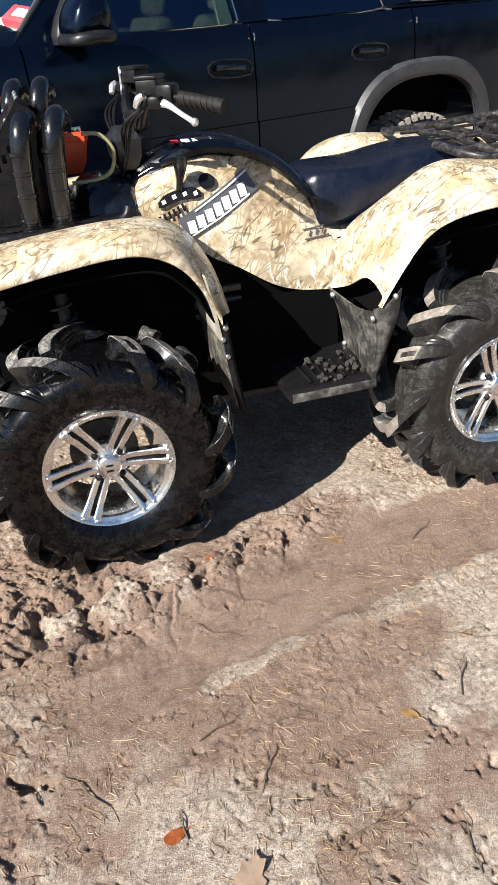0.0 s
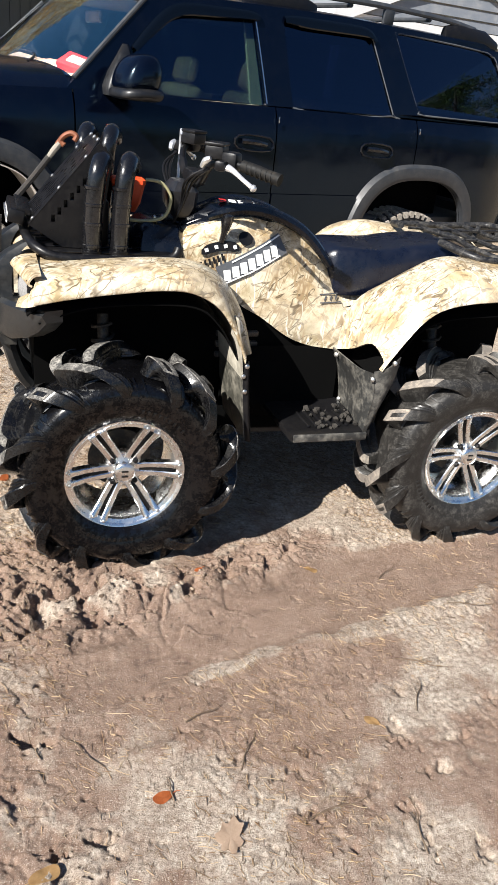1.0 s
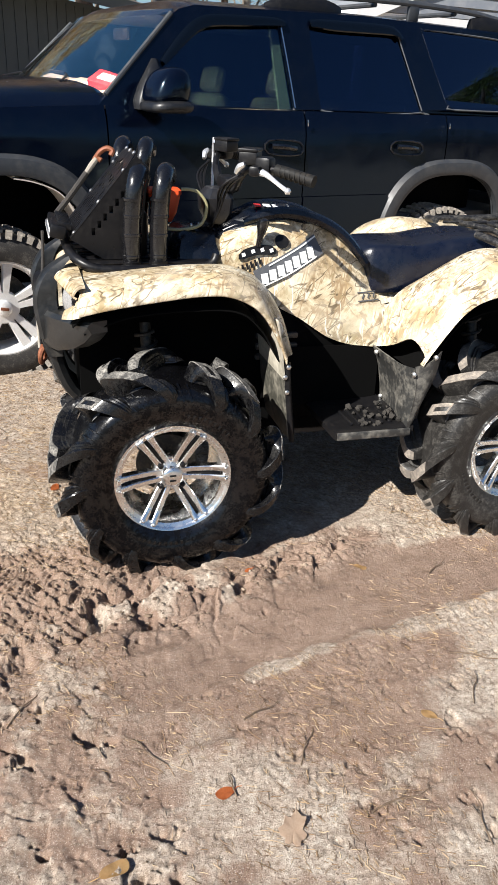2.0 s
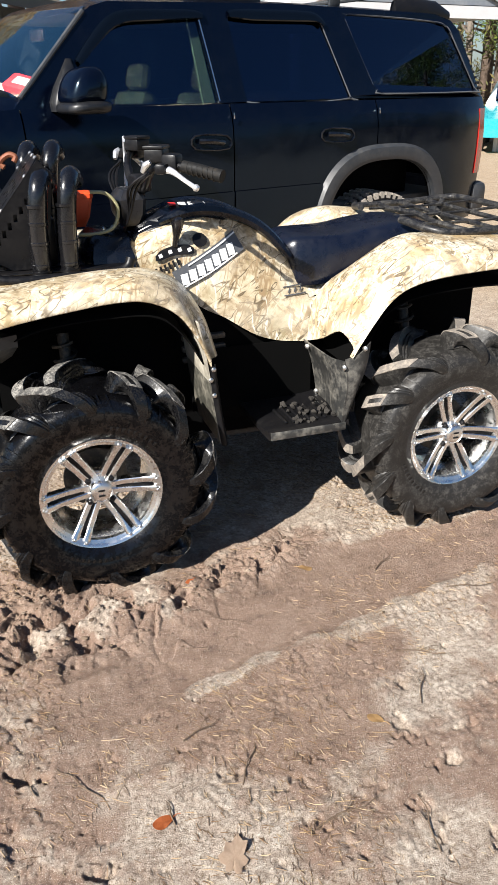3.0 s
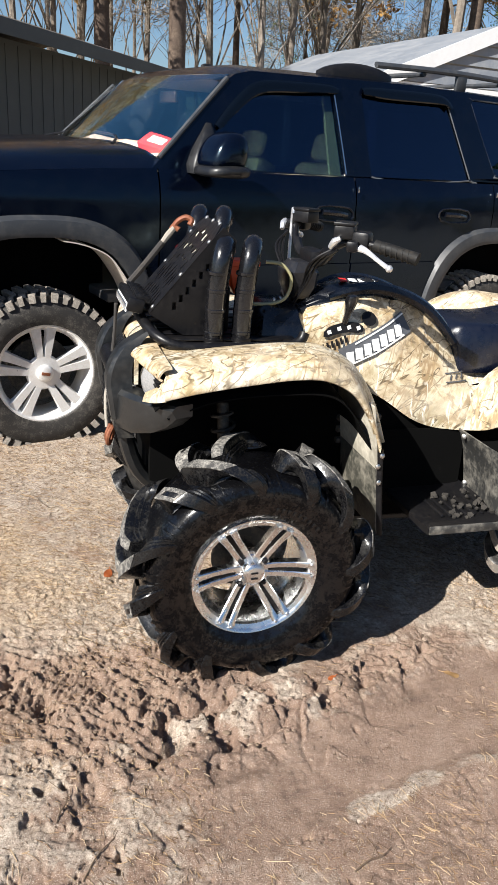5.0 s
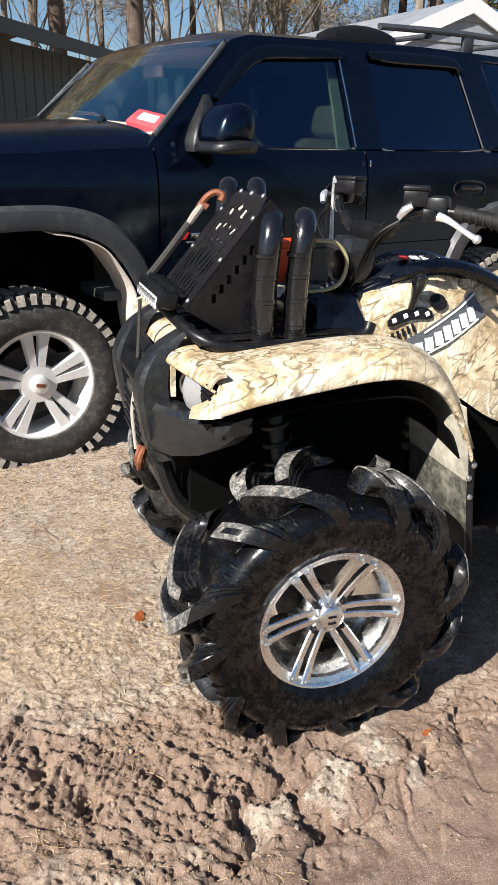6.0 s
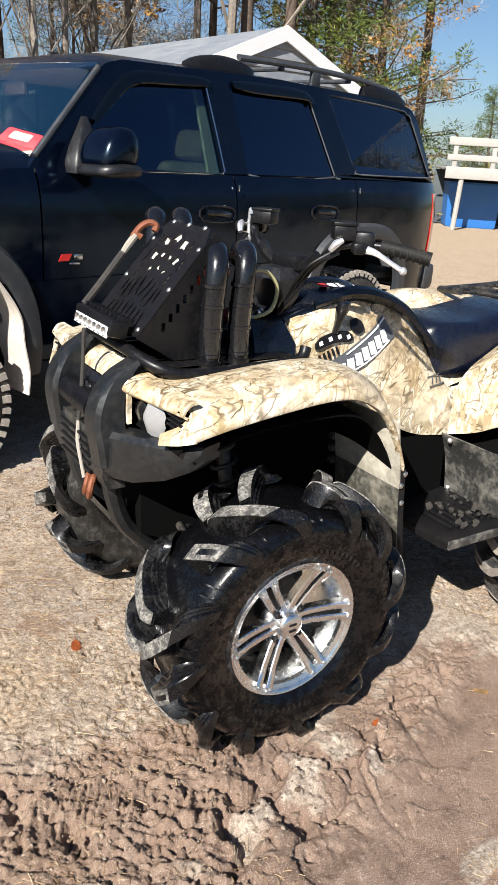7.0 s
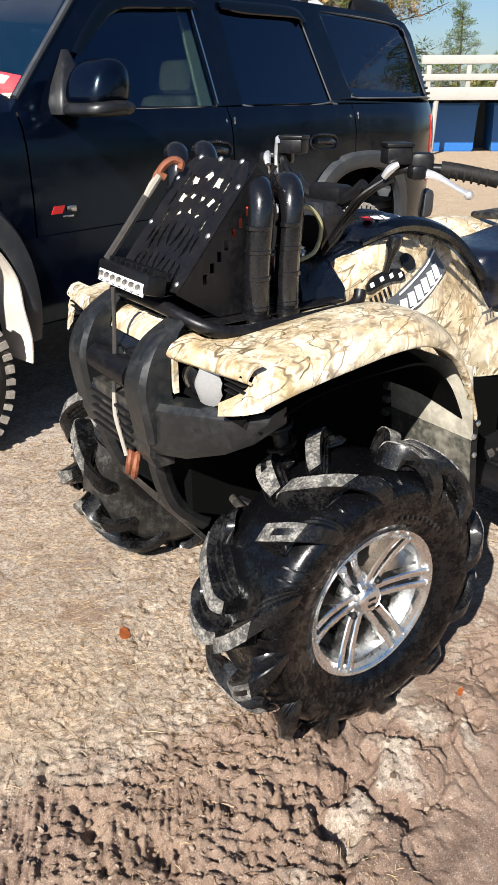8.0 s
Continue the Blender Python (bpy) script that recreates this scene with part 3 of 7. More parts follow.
def side_v(z):
    return float(np.interp(z, (0.45, 0.6, 0.8, 1.05, 1.25, 1.34, 1.40), (0.07, 0.03, 0.012, 0.0, 0.004, 0.022, 0.05)))


def end_v(u):
    """The body draws in towards its two ends."""
    return 0.16 * max(0, (-0.45 - u) / 0.5) ** 2 + 0.10 * max(0, (u - 3.75) / 0.5) ** 2


def side_panel(u0, u1, top, far=False, low=None, off=0.0, step=0.04):
    us = np.linspace(u0, u1, max(3, int((u1 - u0) / step)))
    grid = []
    for u in us:
        lo, hi = max(arch_z(u), low[0] if low else 0), top(u) if callable(top) else top
        lo = min(lo, hi - 0.01)
        col = []
        for z in np.linspace(lo, hi, 14):
            v = side_v(z) + end_v(u) + off
            col.append((u, 2.0 - v if far else v, z))
        grid.append(col)
    return sheet(bmesh.new(), grid, 0.0)


def wing_top(u):
    return float(np.interp(u, (-0.95, -0.6, 0.3, 0.63), (1.27, 1.33, 1.385, 1.40)))


for far in (False, True):
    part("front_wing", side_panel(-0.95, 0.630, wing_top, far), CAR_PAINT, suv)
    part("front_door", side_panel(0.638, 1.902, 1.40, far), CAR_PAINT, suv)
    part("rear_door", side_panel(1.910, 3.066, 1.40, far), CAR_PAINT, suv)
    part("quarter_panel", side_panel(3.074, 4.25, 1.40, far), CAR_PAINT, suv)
    part("inner_side", side_panel(-0.9, 4.2, lambda u: wing_top(u) - 0.02 if u < 0.63 else 1.38, far, off=0.03), SHADE_BLACK, suv)


def green_map(far):
    def fn(a, b, dep):
        v = 0.05 + (b - 1.40) * 0.25 + dep + 0.10 * max(0, (a - 3.75) / 0.5) ** 2
        return (a, 2.0 - v if far else v, b)
    return fn


GREEN = [(0.60, 1.396), (0.66, 1.455), (1.06, 1.845), (1.12, 1.885), (1.22, 1.912), (2.4, 1.945), (3.70, 1.93), (3.86, 1.895), (3.95, 1.83), (4.12, 1.55), (4.235, 1.396)]
WIN_F = [(1.01, 1.412), (0.985, 1.62), (1.17, 1.79), (1.23, 1.83), (1.31, 1.855), (1.74, 1.872), (1.765, 1.86), (1.835, 1.405)]
WIN_R = [(2.035, 1.408), (1.975, 1.86), (1.99, 1.878), (2.58, 1.890), (2.64, 1.875), (2.68, 1.84), (2.86, 1.425), (2.85, 1.412)]
WIN_Q = [(3.16, 1.435), (3.10, 1.46), (3.06, 1.50), (2.875, 1.875), (2.89, 1.90), (3.0, 1.905), (3.66, 1.885), (3.80, 1.86), (3.87, 1.80), (4.13, 1.46), (4.11, 1.435)]


def grown(poly, d):
    c = np.mean(poly, axis=0)
    return [tuple(np.array(p) + d * (np.array(p) - c) / np.linalg.norm(np.array(p) - c)) for p in poly]


for far in (False, True):
    fn = green_map(far)
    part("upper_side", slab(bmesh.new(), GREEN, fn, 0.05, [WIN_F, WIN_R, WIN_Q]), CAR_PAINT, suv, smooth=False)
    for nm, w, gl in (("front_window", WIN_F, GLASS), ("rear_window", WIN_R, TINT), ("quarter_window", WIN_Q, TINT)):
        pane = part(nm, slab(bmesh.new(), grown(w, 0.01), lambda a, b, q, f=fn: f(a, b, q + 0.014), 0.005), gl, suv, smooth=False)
        pane.visible_shadow = False
        loop = [fn(a, b, 0.006) for a, b in w]
        part("window_seal", tubed(loop, 0.006 if nm == "quarter_window" else 0.0055, 6, 3, True), SEAL_GREY if nm != "front_window" else TRIM_BLACK, suv)
    # smoked vent visors over the door windows
    for path in ([(0.985, 1.625), (1.07, 1.712), (1.17, 1.800), (1.24, 1.842), (1.34, 1.866), (1.55, 1.876), (1.74, 1.882), (1.80, 1.872)], [(1.975, 1.885), (2.03, 1.893), (2.1, 1.895), (2.2, 1.896), (2.45, 1.900), (2.60, 1.898), (2.66, 1.882), (2.70, 1.845)]):
        pth = curve_pts(path, 5)
        rows = []
        for i, (a, b) in enumerate(pth):
            d = np.array(pth[min(i + 1, len(pth) - 1)]) - np.array(pth[max(i - 1, 0)])
            d /= np.linalg.norm(d)
            nx_, nz_ = d[1], -d[0]
            w = math.sin(math.pi * (0.12 + 0.76 * i / (len(pth) - 1))) ** 0.6
            rows.append([fn(a + nx_ * k * w, b + nz_ * k * w, -o) for k, o in ((0.052, 0.014), (0.045, 0.021), (0.02, 0.022), (0.0, 0.016), (-0.012, 0.002))])
        part("vent_visor", sheet(bmesh.new(), rows, 0.003), VISOR, suv)
# bright inner trim of the front door frame
fn = green_map(False)
part("door_frame_trim", tubed([fn(1.845, 1.415, 0.004), fn(1.81, 1.65, 0.004), fn(1.775, 1.86, 0.004)], 0.007, 6, 3), CHROME_TRIM, suv)
part("pillar_trim", slab(bmesh.new(), [(1.75, 1.40), (1.83, 1.40), (1.765, 1.87), (1.72, 1.87)], lambda a, b, q: fn(a, b, q + 0.035), 0.02), BEIGE, suv)
for c, gap in ((1.906, "a"), (3.07, "b")):
    part("door_edge_guard", boxed((c, -0.003, 1.335), (0.008, 0.008, 0.035), 0.002), CHROME_TRIM, suv)

# roof, bonnet, screens, ends
roof = []
for u in np.linspace(1.05, 3.82, 26):
    zc = 1.945 + 0.02 * math.sin(math.pi * (u - 1.0) / 2.9) - 0.10 * max(0, (1.25 - u) / 0.2) ** 2
    edge_z = min(float(np.interp(u, [p[0] for p in GREEN[2:8]], [p[1] for p in GREEN[2:8]])), 1.945)
    v0 = 0.05 + (edge_z - 1.40) * 0.25
    roof.append([(u, v, edge_z + (zc - edge_z + 0.012) * (1 - abs((v - 1) / (1 - v0)) ** 5)) for v in np.linspace(v0, 2 - v0, 25)])
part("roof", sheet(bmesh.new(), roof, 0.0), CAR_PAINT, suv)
hood = []
for u in np.linspace(-0.93, 0.70, 22):
    zt = wing_top(min(u, 0.63))
    v0 = 0.05 + end_v(u)
    crown = 0.115 * min(1, (u + 0.95) / 0.35)
    hood.append([(u - 0.20 * max(0, (u + 0.93) / 1.63) ** 2 * (1 - ((v - 1) / (1 - v0)) ** 2), v, zt + crown * (1 - abs((v - 1) / (1 - v0)) ** 6)) for v in np.linspace(v0, 2 - v0, 27)])
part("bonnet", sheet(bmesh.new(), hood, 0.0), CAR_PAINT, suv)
ws = []
for s in np.linspace(0, 1, 8):
    u, z = 0.66 + s * 0.44, 1.455 + s * 0.43
    v0 = 0.075 + (z - 1.40) * 0.25
    ws.append([(u - (0.23 - 0.12 * s) * (1 - ((v - 1) / (1 - v0)) ** 2), v, z) for v in np.linspace(v0, 2 - v0, 13)])
screen = part("windscreen", sheet(bmesh.new(), ws, 0.005), SCREEN_GLASS, suv)
screen.visible_shadow = False
for far in (False, True):
    mm = (lambda q: 2 - q) if far else (lambda q: q)
    part("windscreen_pillar", tubed([(0.648, mm(0.068), 1.450), (0.86, mm(0.118), 1.655), (1.075, mm(0.168), 1.862)], 0.014, 8, 4), CLADDING, suv)
    part("wiper", tubed([(0.50, mm(0.35), 1.50), (0.60, mm(0.55), 1.535), (0.62, mm(0.95), 1.55)], 0.008, 6, 3), BLACK_PLASTIC, suv)
part("cowl", boxed((0.58, 1.0, 1.43), (0.16, 1.60, 0.05), 0.02), BLACK_PLASTIC, suv)
rear = []
for z in np.linspace(0.55, 1.925, 18):
    u = float(np.interp(z, (1.396, 1.55, 1.83, 1.895, 1.93), (4.232, 4.117, 3.945, 3.855, 3.72)))
    v0 = 0.06 + (z - 1.40) * 0.25 + 0.10 * max(0, (u - 3.75) / 0.5) ** 2 if z > 1.40 else side_v(z) + end_v(u) + 0.01
    rear.append([(u + 0.05 * (1 - ((v - 1) / (1 - v0)) ** 2), v, z) for v in np.linspace(v0, 2 - v0, 11)])
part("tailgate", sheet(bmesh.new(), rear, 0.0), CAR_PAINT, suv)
front = [[(-0.93 - 0.03 * math.sin(z * 4), v, z) for v in np.linspace(0.2, 1.8, 9)] for z in np.linspace(0.5, 1.30, 9)]
part("grille_panel", sheet(bmesh.new(), front, 0.02), BLACK_PLASTIC, suv)
part("front_bumper", boxed((-0.98, 1.0, 0.68), (0.16, 1.84, 0.30), 0.05), CLADDING, suv)
part("rear_bumper", boxed((4.27, 1.0, 0.68), (0.16, 1.86, 0.22), 0.05), CLADDING, suv)
part("floor_pan", boxed((1.65, 1.0, 0.50), (4.9, 1.6, 0.10), 0.03), SHADE_BLACK, suv)
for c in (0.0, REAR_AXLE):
    part("wheel_housing", boxed((c, 0.52, 0.80), (1.0, 0.5, 0.5), 0.05) if c else boxed((c, 0.70, 0.80), (1.0, 0.5, 0.5), 0.05), SHADE_BLACK, suv)
    part("wheel_housing", boxed((c, 1.38, 0.80), (1.0, 0.5, 0.5), 0.05), SHADE_BLACK, suv)

# wheel-arch flares, sill cladding
for far in (False, True):
    for c, w, top in ((0.0, 0.53, 1.06), (REAR_AXLE, 0.53, 1.02)):
        grid = []
        for t in np.linspace(math.pi * 0.985, math.pi * 0.015, 40):
            ca, sa = math.cos(t), math.sin(t)
            k = (abs(ca) ** 2.8 + abs(sa) ** 2.8) ** (-1 / 2.8)
            row = []
            for grow, off in ((0.0, 0.02), (0.004, -0.035), (0.03, -0.045), (0.085, -0.035), (0.105, 0.0)):
                u, z = c + (w + grow) * ca * k, 0.42 + (top - 0.42 + grow) * sa * k
                v = side_v(min(z, 1.3)) + end_v(u) + off
                row.append((u, 2 - v if far else v, z))
            grid.append(row)
        part("arch_flare", sheet(bmesh.new(), grid, 0.0), CLADDING, suv, "dull grey plastic wheel-arch flare")
    for a, b in ((0.56, 1.90), (1.912, 2.60)):
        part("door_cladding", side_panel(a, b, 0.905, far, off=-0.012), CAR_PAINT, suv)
arch_in = [((abs(math.cos(t)) ** 2.8 + abs(math.sin(t)) ** 2.8) ** (-1 / 2.8), t) for t in np.radians((78, 66, 54, 42, 30, 18, 6, -4))]
part("mud_liner", sheeted([[(0.525 * k * math.cos(t) - 0.012 * (i % 2), v - 0.03, 0.42 + 0.632 * k * math.sin(t)) for v in (0.0, 0.07, 0.16, 0.24)] for i, (k, t) in enumerate(arch_in)], 0.006), MUD_LINER, suv, "pale mud-caked arch liner")

# mirror, handles, lamps, rack, badge
for far in (False, True):
    mm = (lambda q: 2 - q) if far else (lambda q: q)
    mir = None
    for name, z_mid, up, down, wide, reach, surface in (("door_mirror", 1.478, 0.118, 0.060, 0.100, 0.118, CAR_PAINT), ("mirror_base", 1.412, 0.034, 0.036, 0.116, 0.130, MIRROR_BASE)):
        rings = []
        for q in np.linspace(-1, 1, 15):
            k = max(0.05, 1 - abs(q) ** 4.0) ** (1 / 3.0)
            v = -0.145 + reach * q
            uc = 0.905 - 0.09 * (v + 0.145)
            ring = []
            for t in np.linspace(0, 2 * math.pi, 36, endpoint=False):
                round_ = 0.85 if math.sin(t) > 0 else 0.5
                cx, cz = math.copysign(abs(math.cos(t)) ** round_, math.cos(t)), math.copysign(abs(math.sin(t)) ** round_, math.sin(t))
                rise = (up if cz > 0 else down) * k * cz
                ring.append((uc + wide * k * cx * (1 - 0.9 * max(0.0, rise)) + 0.22 * rise, mm(v), z_mid + rise))
            rings.append(ring)
        ob = part(name, loft(bmesh.new(), rings), surface, mir or suv, "glossy black door mirror" if mir is None else "", angle=50)
        mir = mir or ob
    sail = []
    for z, u0, u1, v0, v1 in ((1.385, 0.80, 0.955, -0.03, 0.06), (1.43, 0.80, 0.97, -0.035, 0.07), (1.50, 0.835, 0.97, 0.0, 0.09), (1.57, 0.885, 0.965, 0.045, 0.105), (1.635, 0.93, 0.96, 0.085, 0.12)):
        sail.append([(u0 + 0.012, mm(v0), z), (u0, mm(v0 + 0.012), z), (u0, mm(v1), z), (u1, mm(v1), z), (u1, mm(v0 + 0.012), z), (u1 - 0.012, mm(v0), z)])
    part("mirror_sail", loft(bmesh.new(), sail), MIRROR_BASE, mir, angle=50)
    for u in (1.635, 2.605):
        h = part("door_handle", tubed([(u + 0.02, mm(-0.012), 1.205), (u + 0.10, mm(-0.036), 1.203), (u + 0.19, mm(-0.012), 1.19)], 0.014, 8, 5, flat=1.3), TRIM_BLACK, suv)
        part("handle_recess", tubed([(u, mm(0.0), 1.165), (u, mm(0.0), 1.235), (u + 0.22, mm(0.0), 1.228), (u + 0.23, mm(0.0), 1.158)], 0.007, 6, 3, True), TRIM_BLACK, h)
    part("tail_lamp", sheeted([[(u, mm(side_v(z) + end_v(u) - 0.008), z) for u in (4.16, 4.21, 4.25)] for z in (0.86, 1.0, 1.15, 1.32)], 0.02), TAIL_RED, suv, "red tail lamp")
    rack_v = mm(0.34)
    hump = [(1.765 + 0.56 * q, 0.052 * max(0.05, 1 - abs(2 * q - 1) ** 4) ** 0.5, 0.092 * max(0.02, math.sin(math.pi * (0.04 + 0.86 * q))) ** 0.55) for q in np.linspace(0, 1, 12)]
    part("roof_rack_foot", loft(bmesh.new(), [[(u, rack_v + w * math.cos(t), 1.945 + hh * max(0, math.sin(t)) ** 0.8 - 0.02 * (math.sin(t) < 0)) for t in np.linspace(0, 2 * math.pi, 18, endpoint=False)] for u, w, hh in hump]), BLACK_PLASTIC, suv)
    part("roof_rack_rail", tubed([(2.2, rack_v, 2.045), (2.8, rack_v, 2.06), (3.4, rack_v, 2.05), (3.75, rack_v, 2.02)], 0.022, 8, 5, flat=0.7), CLADDING, suv)
    part("roof_rack_foot", boxed((2.92, rack_v, 2.005), (0.09, 0.03, 0.10), 0.01), CLADDING, suv)
    part("roof_rack_foot", loft(bmesh.new(), [[(u, rack_v + w * math.cos(t), 1.935 + hh * max(0, math.sin(t)) - 0.02 * (math.sin(t) < 0)) for t in np.linspace(0, 2 * math.pi, 14, endpoint=False)] for u, w, hh in ((3.45, 0.03, 0.08), (3.55, 0.05, 0.105), (3.85, 0.05, 0.09), (4.0, 0.02, 0.03))]), BLACK_PLASTIC, suv)
for u in (2.6, 3.3):
    part("roof_rack_bar", tubed([(u, 0.34, 2.03), (u, 1.66, 2.03)], 0.015, 8, 1), CLADDING, suv)
part("antenna_base", loft(bmesh.new(), [[(1.38 + r * math.cos(t), 1.0 + r * 0.5 * math.sin(t), z) for t in np.linspace(0, 2 * math.pi, 12, endpoint=False)] for r, z in ((0.05, 1.955), (0.045, 1.985), (0.02, 1.995))]), BLACK_PLASTIC, suv)
badge = part("door_badge", slab(bmesh.new(), [(0.715, 0.990), (0.772, 0.990), (0.790, 1.022), (0.733, 1.022)], lambda a, b, q: (a, side_v(b) - 0.003 + q, b), 0.004), RED, suv, "small red and silver door emblem")
part("badge_bar", boxed((0.822, -0.002, 1.006), (0.05, 0.004, 0.026), 0.001), CHROME_TRIM, badge)
part("badge_bar", boxed((0.80, -0.002, 0.976), (0.06, 0.004, 0.010), 0.001), CHROME_TRIM, badge)
for k in range(11):
    z = 1.46 + k * 0.036
    part("rear_trim_stud", boxed((4.225 - 0.60 * (z - 1.40), 0.12 + 0.24 * (z - 1.40), z), (0.02, 0.03, 0.018), 0.005), BLACK_PLASTIC, suv)

# cabin
part("dashboard", boxed((0.84, 1.0, 1.385), (0.56, 1.7, 0.18), 0.05, (0, -10, 0)), BEIGE, suv)
part("dash_box", boxed((0.80, 0.40, 1.503), (0.13, 0.22, 0.05), 0.012, (12, -28, 25)), RED, suv, "red and white packet lying on the dashboard")
part("dash_box_label", boxed((0.787, 0.40, 1.5275), (0.06, 0.10, 0.004), 0.001, (12, -28, 25)), WHITE, suv)
for k, (du, dv) in enumerate(((0.0, 0.75), (0.04, 0.95), (-0.04, 1.15))):
    part("dash_paper", boxed((0.80 + du, dv, 1.480 + 0.008 * k), (0.18, 0.26, 0.012), 0.002, (4 * k, -12, 20 * k)), (WHITE, BEIGE, ROPE)[k], suv)
part("headlining", boxed((2.4, 1.0, 1.885), (2.5, 1.44, 0.03), 0.01), DARK_GREY, suv)
part("cabin_floor", boxed((2.2, 1.0, 0.72), (3.6, 1.7, 0.05), 0.01), DARK_GREY, suv)
for v in (0.52, 1.48):
    st = part("front_seat", boxed((1.95, v, 1.15), (0.16, 0.5, 0.62), 0.06, (0, 12, 0)), BEIGE, suv)
    part("headrest", boxed((2.03, v, 1.55), (0.10, 0.28, 0.18), 0.05, (0, 12, 0)), BEIGE, st)
part("rear_bench", boxed((2.95, 1.0, 1.15), (0.18, 1.4, 0.6), 0.06, (0, 12, 0)), DARK_GREY, suv)
part("steering_wheel", lathe(bmesh.new(), [(0.19 + 0.016 * math.cos(t), 0.016 * math.sin(t)) for t in np.linspace(0, 2 * math.pi, 8, endpoint=False)], 28, closed=True), BLACK_PLASTIC, suv, m=pose(1.25, 0.52, 1.36, 0, 30, 90))
part("rear_view_mirror", boxed((1.12, 1.0, 1.78), (0.03, 0.24, 0.07), 0.015), BLACK_PLASTIC, suv)
part("cabin_panel", boxed((1.55, 1.90, 1.1), (1.9, 0.04, 0.6), 0.01), BEIGE, suv)


# wheels
def suv_wheel(at, turn):
    w = part("wheel", lathe(bmesh.new(), [(0.255, -0.10), (0.262, -0.122), (0.30, -0.135), (0.345, -0.132), (0.385, -0.118), (0.398, -0.10), (0.402, 0.0), (0.398, 0.10), (0.385, 0.118), (0.345, 0.132), (0.262, 0.122), (0.255, 0.10)], 64), SUV_RUBBER, suv, "dusty all-terrain tyre on a silver alloy wheel", m=pose(*at, 0, 0, turn))
    blk = bmesh.new()
    for k in range(44):
        a = 2 * math.pi * k / 44
        for y, ln_, ph in ((-0.108, 0.05, 0.0), (0.108, 0.05, 0.3), (-0.035, 0.055, 0.5), (0.04, 0.055, 0.15)):
            b = a + ph * 2 * math.pi / 44
            r = 0.398 if abs(y) > 0.1 else 0.405
            box(blk, (r * math.cos(b), y, r * math.sin(b)), (0.022 if abs(y) < 0.1 else 0.04, ln_, 0.034 - 0.008 * (k % 2)), 0, (0, -math.degrees(b), 14 if y > 0 else -14))
    tagged(part("tread", blk, SUV_TREAD, w), "worn sand-dusted blocky tread", kind="stuff")
    rim = bmesh.new()
    lathe(rim, [(0.255, 0.10), (0.235, 0.08), (0.225, 0.0), (0.225, -0.07), (0.240, -0.098), (0.252, -0.112), (0.262, -0.112), (0.262, -0.10)], 48)
    part("rim", rim, ALLOY, w)
    for k in range(5):
        a = math.radians(90 + 72 * k)
        bm = bmesh.new()
        for side in (-1, 1):
            rings = []
            for r, off, hw, y in ((0.05, 0.016, 0.018, -0.085), (0.12, 0.024, 0.022, -0.092), (0.19, 0.034, 0.026, -0.098), (0.245, 0.042, 0.034, -0.102)):
                c = side * off
                rings.append([(r * math.cos(a) - (c + q) * math.sin(a), y + dy, r * math.sin(a) + (c + q) * math.cos(a)) for q, dy in ((-hw, 0.03), (-hw * 0.8, 0.0), (hw * 0.8, 0.0), (hw, 0.03))])
            loft(bm, rings)
        part("spoke", bm, ALLOY, w)
    part("wheel_disc", lathe(bmesh.new(), [(0.0, 0.0), (0.17, 0.0), (0.17, 0.03), (0.0, 0.03)], 32), DARK_STEEL, w)
    cap = lathe(bmesh.new(), [(0.0, -0.112), (0.034, -0.112), (0.042, -0.106), (0.045, -0.09), (0.085, -0.088), (0.095, -0.07)], 32)
    part("hub_cap", cap, ALLOY, w)
    part("cap_badge", boxed((0, -0.114, 0), (0.045, 0.004, 0.016), 0.001, (0, 12, 0)), RUST, w)


suv_wheel((0.015, 0.125, 0.368), 0)
suv_wheel((REAR_AXLE, 0.135, 0.385), 0)
suv_wheel((0.0, 1.865, 0.385), 180)
suv_wheel((REAR_AXLE, 1.865, 0.385), 180)


# ---- camouflage quad bike ----
ATV_M = pose(0, 0.06, 0, 0, 0, 4.5)
atv = thing("quad_bike", ATV_M, "camouflage four-wheel quad bike with large mud tyres and snorkels", "quad bike")


# wheels: paddle-lug mud tyres on twin-spoke machined rims
LUG_LONG = ((0.004, 0.370, -13.5, 0.0170, 0.055), (-0.012, 0.393, -11.5, 0.0215, 0.066), (-0.050, 0.395, -7.0, 0.0235, 0.066), (-0.085, 0.391, -2.0, 0.0245, 0.060), (-0.112, 0.380, 3.0, 0.0250, 0.052), (-0.132, 0.358, 8.0, 0.0235, 0.040), (-0.1425, 0.332, 12.5, 0.0205, 0.026), (-0.1425, 0.306, 15.5, 0.0165, 0.016), (-0.1365, 0.282, 17.5, 0.0110, 0.008))
LUG_SHORT = ((-0.024, 0.366, 1.0, 0.0170, 0.045), (-0.040, 0.389, 2.0, 0.0225, 0.062), (-0.070, 0.394, 4.0, 0.0250, 0.062), (-0.096, 0.389, 6.5, 0.0260, 0.056), (-0.118, 0.376, 9.0, 0.0255, 0.048), (-0.135, 0.352, 12.0, 0.0235, 0.035), (-0.1435, 0.326, 14.8, 0.0205, 0.024), (-0.1425, 0.302, 17.0, 0.0165, 0.014), (-0.1365, 0.278, 18.5, 0.0110, 0.008))


def lug_frame(y, r, deg):
    """Place, outward direction and running direction on the tyre; the outward direction turns sideways over the shoulder."""
    a = radians(90 - deg)
    lean = float(np.interp(-y, (0.085, 0.148), (0.0, 1.0)))
    out = Vector((math.cos(a) * (1 - lean), -lean, math.sin(a) * (1 - lean))).normalized()
    return Vector((r * math.cos(a), y, r * math.sin(a))), out, Vector((math.sin(a), 0, -math.cos(a)))


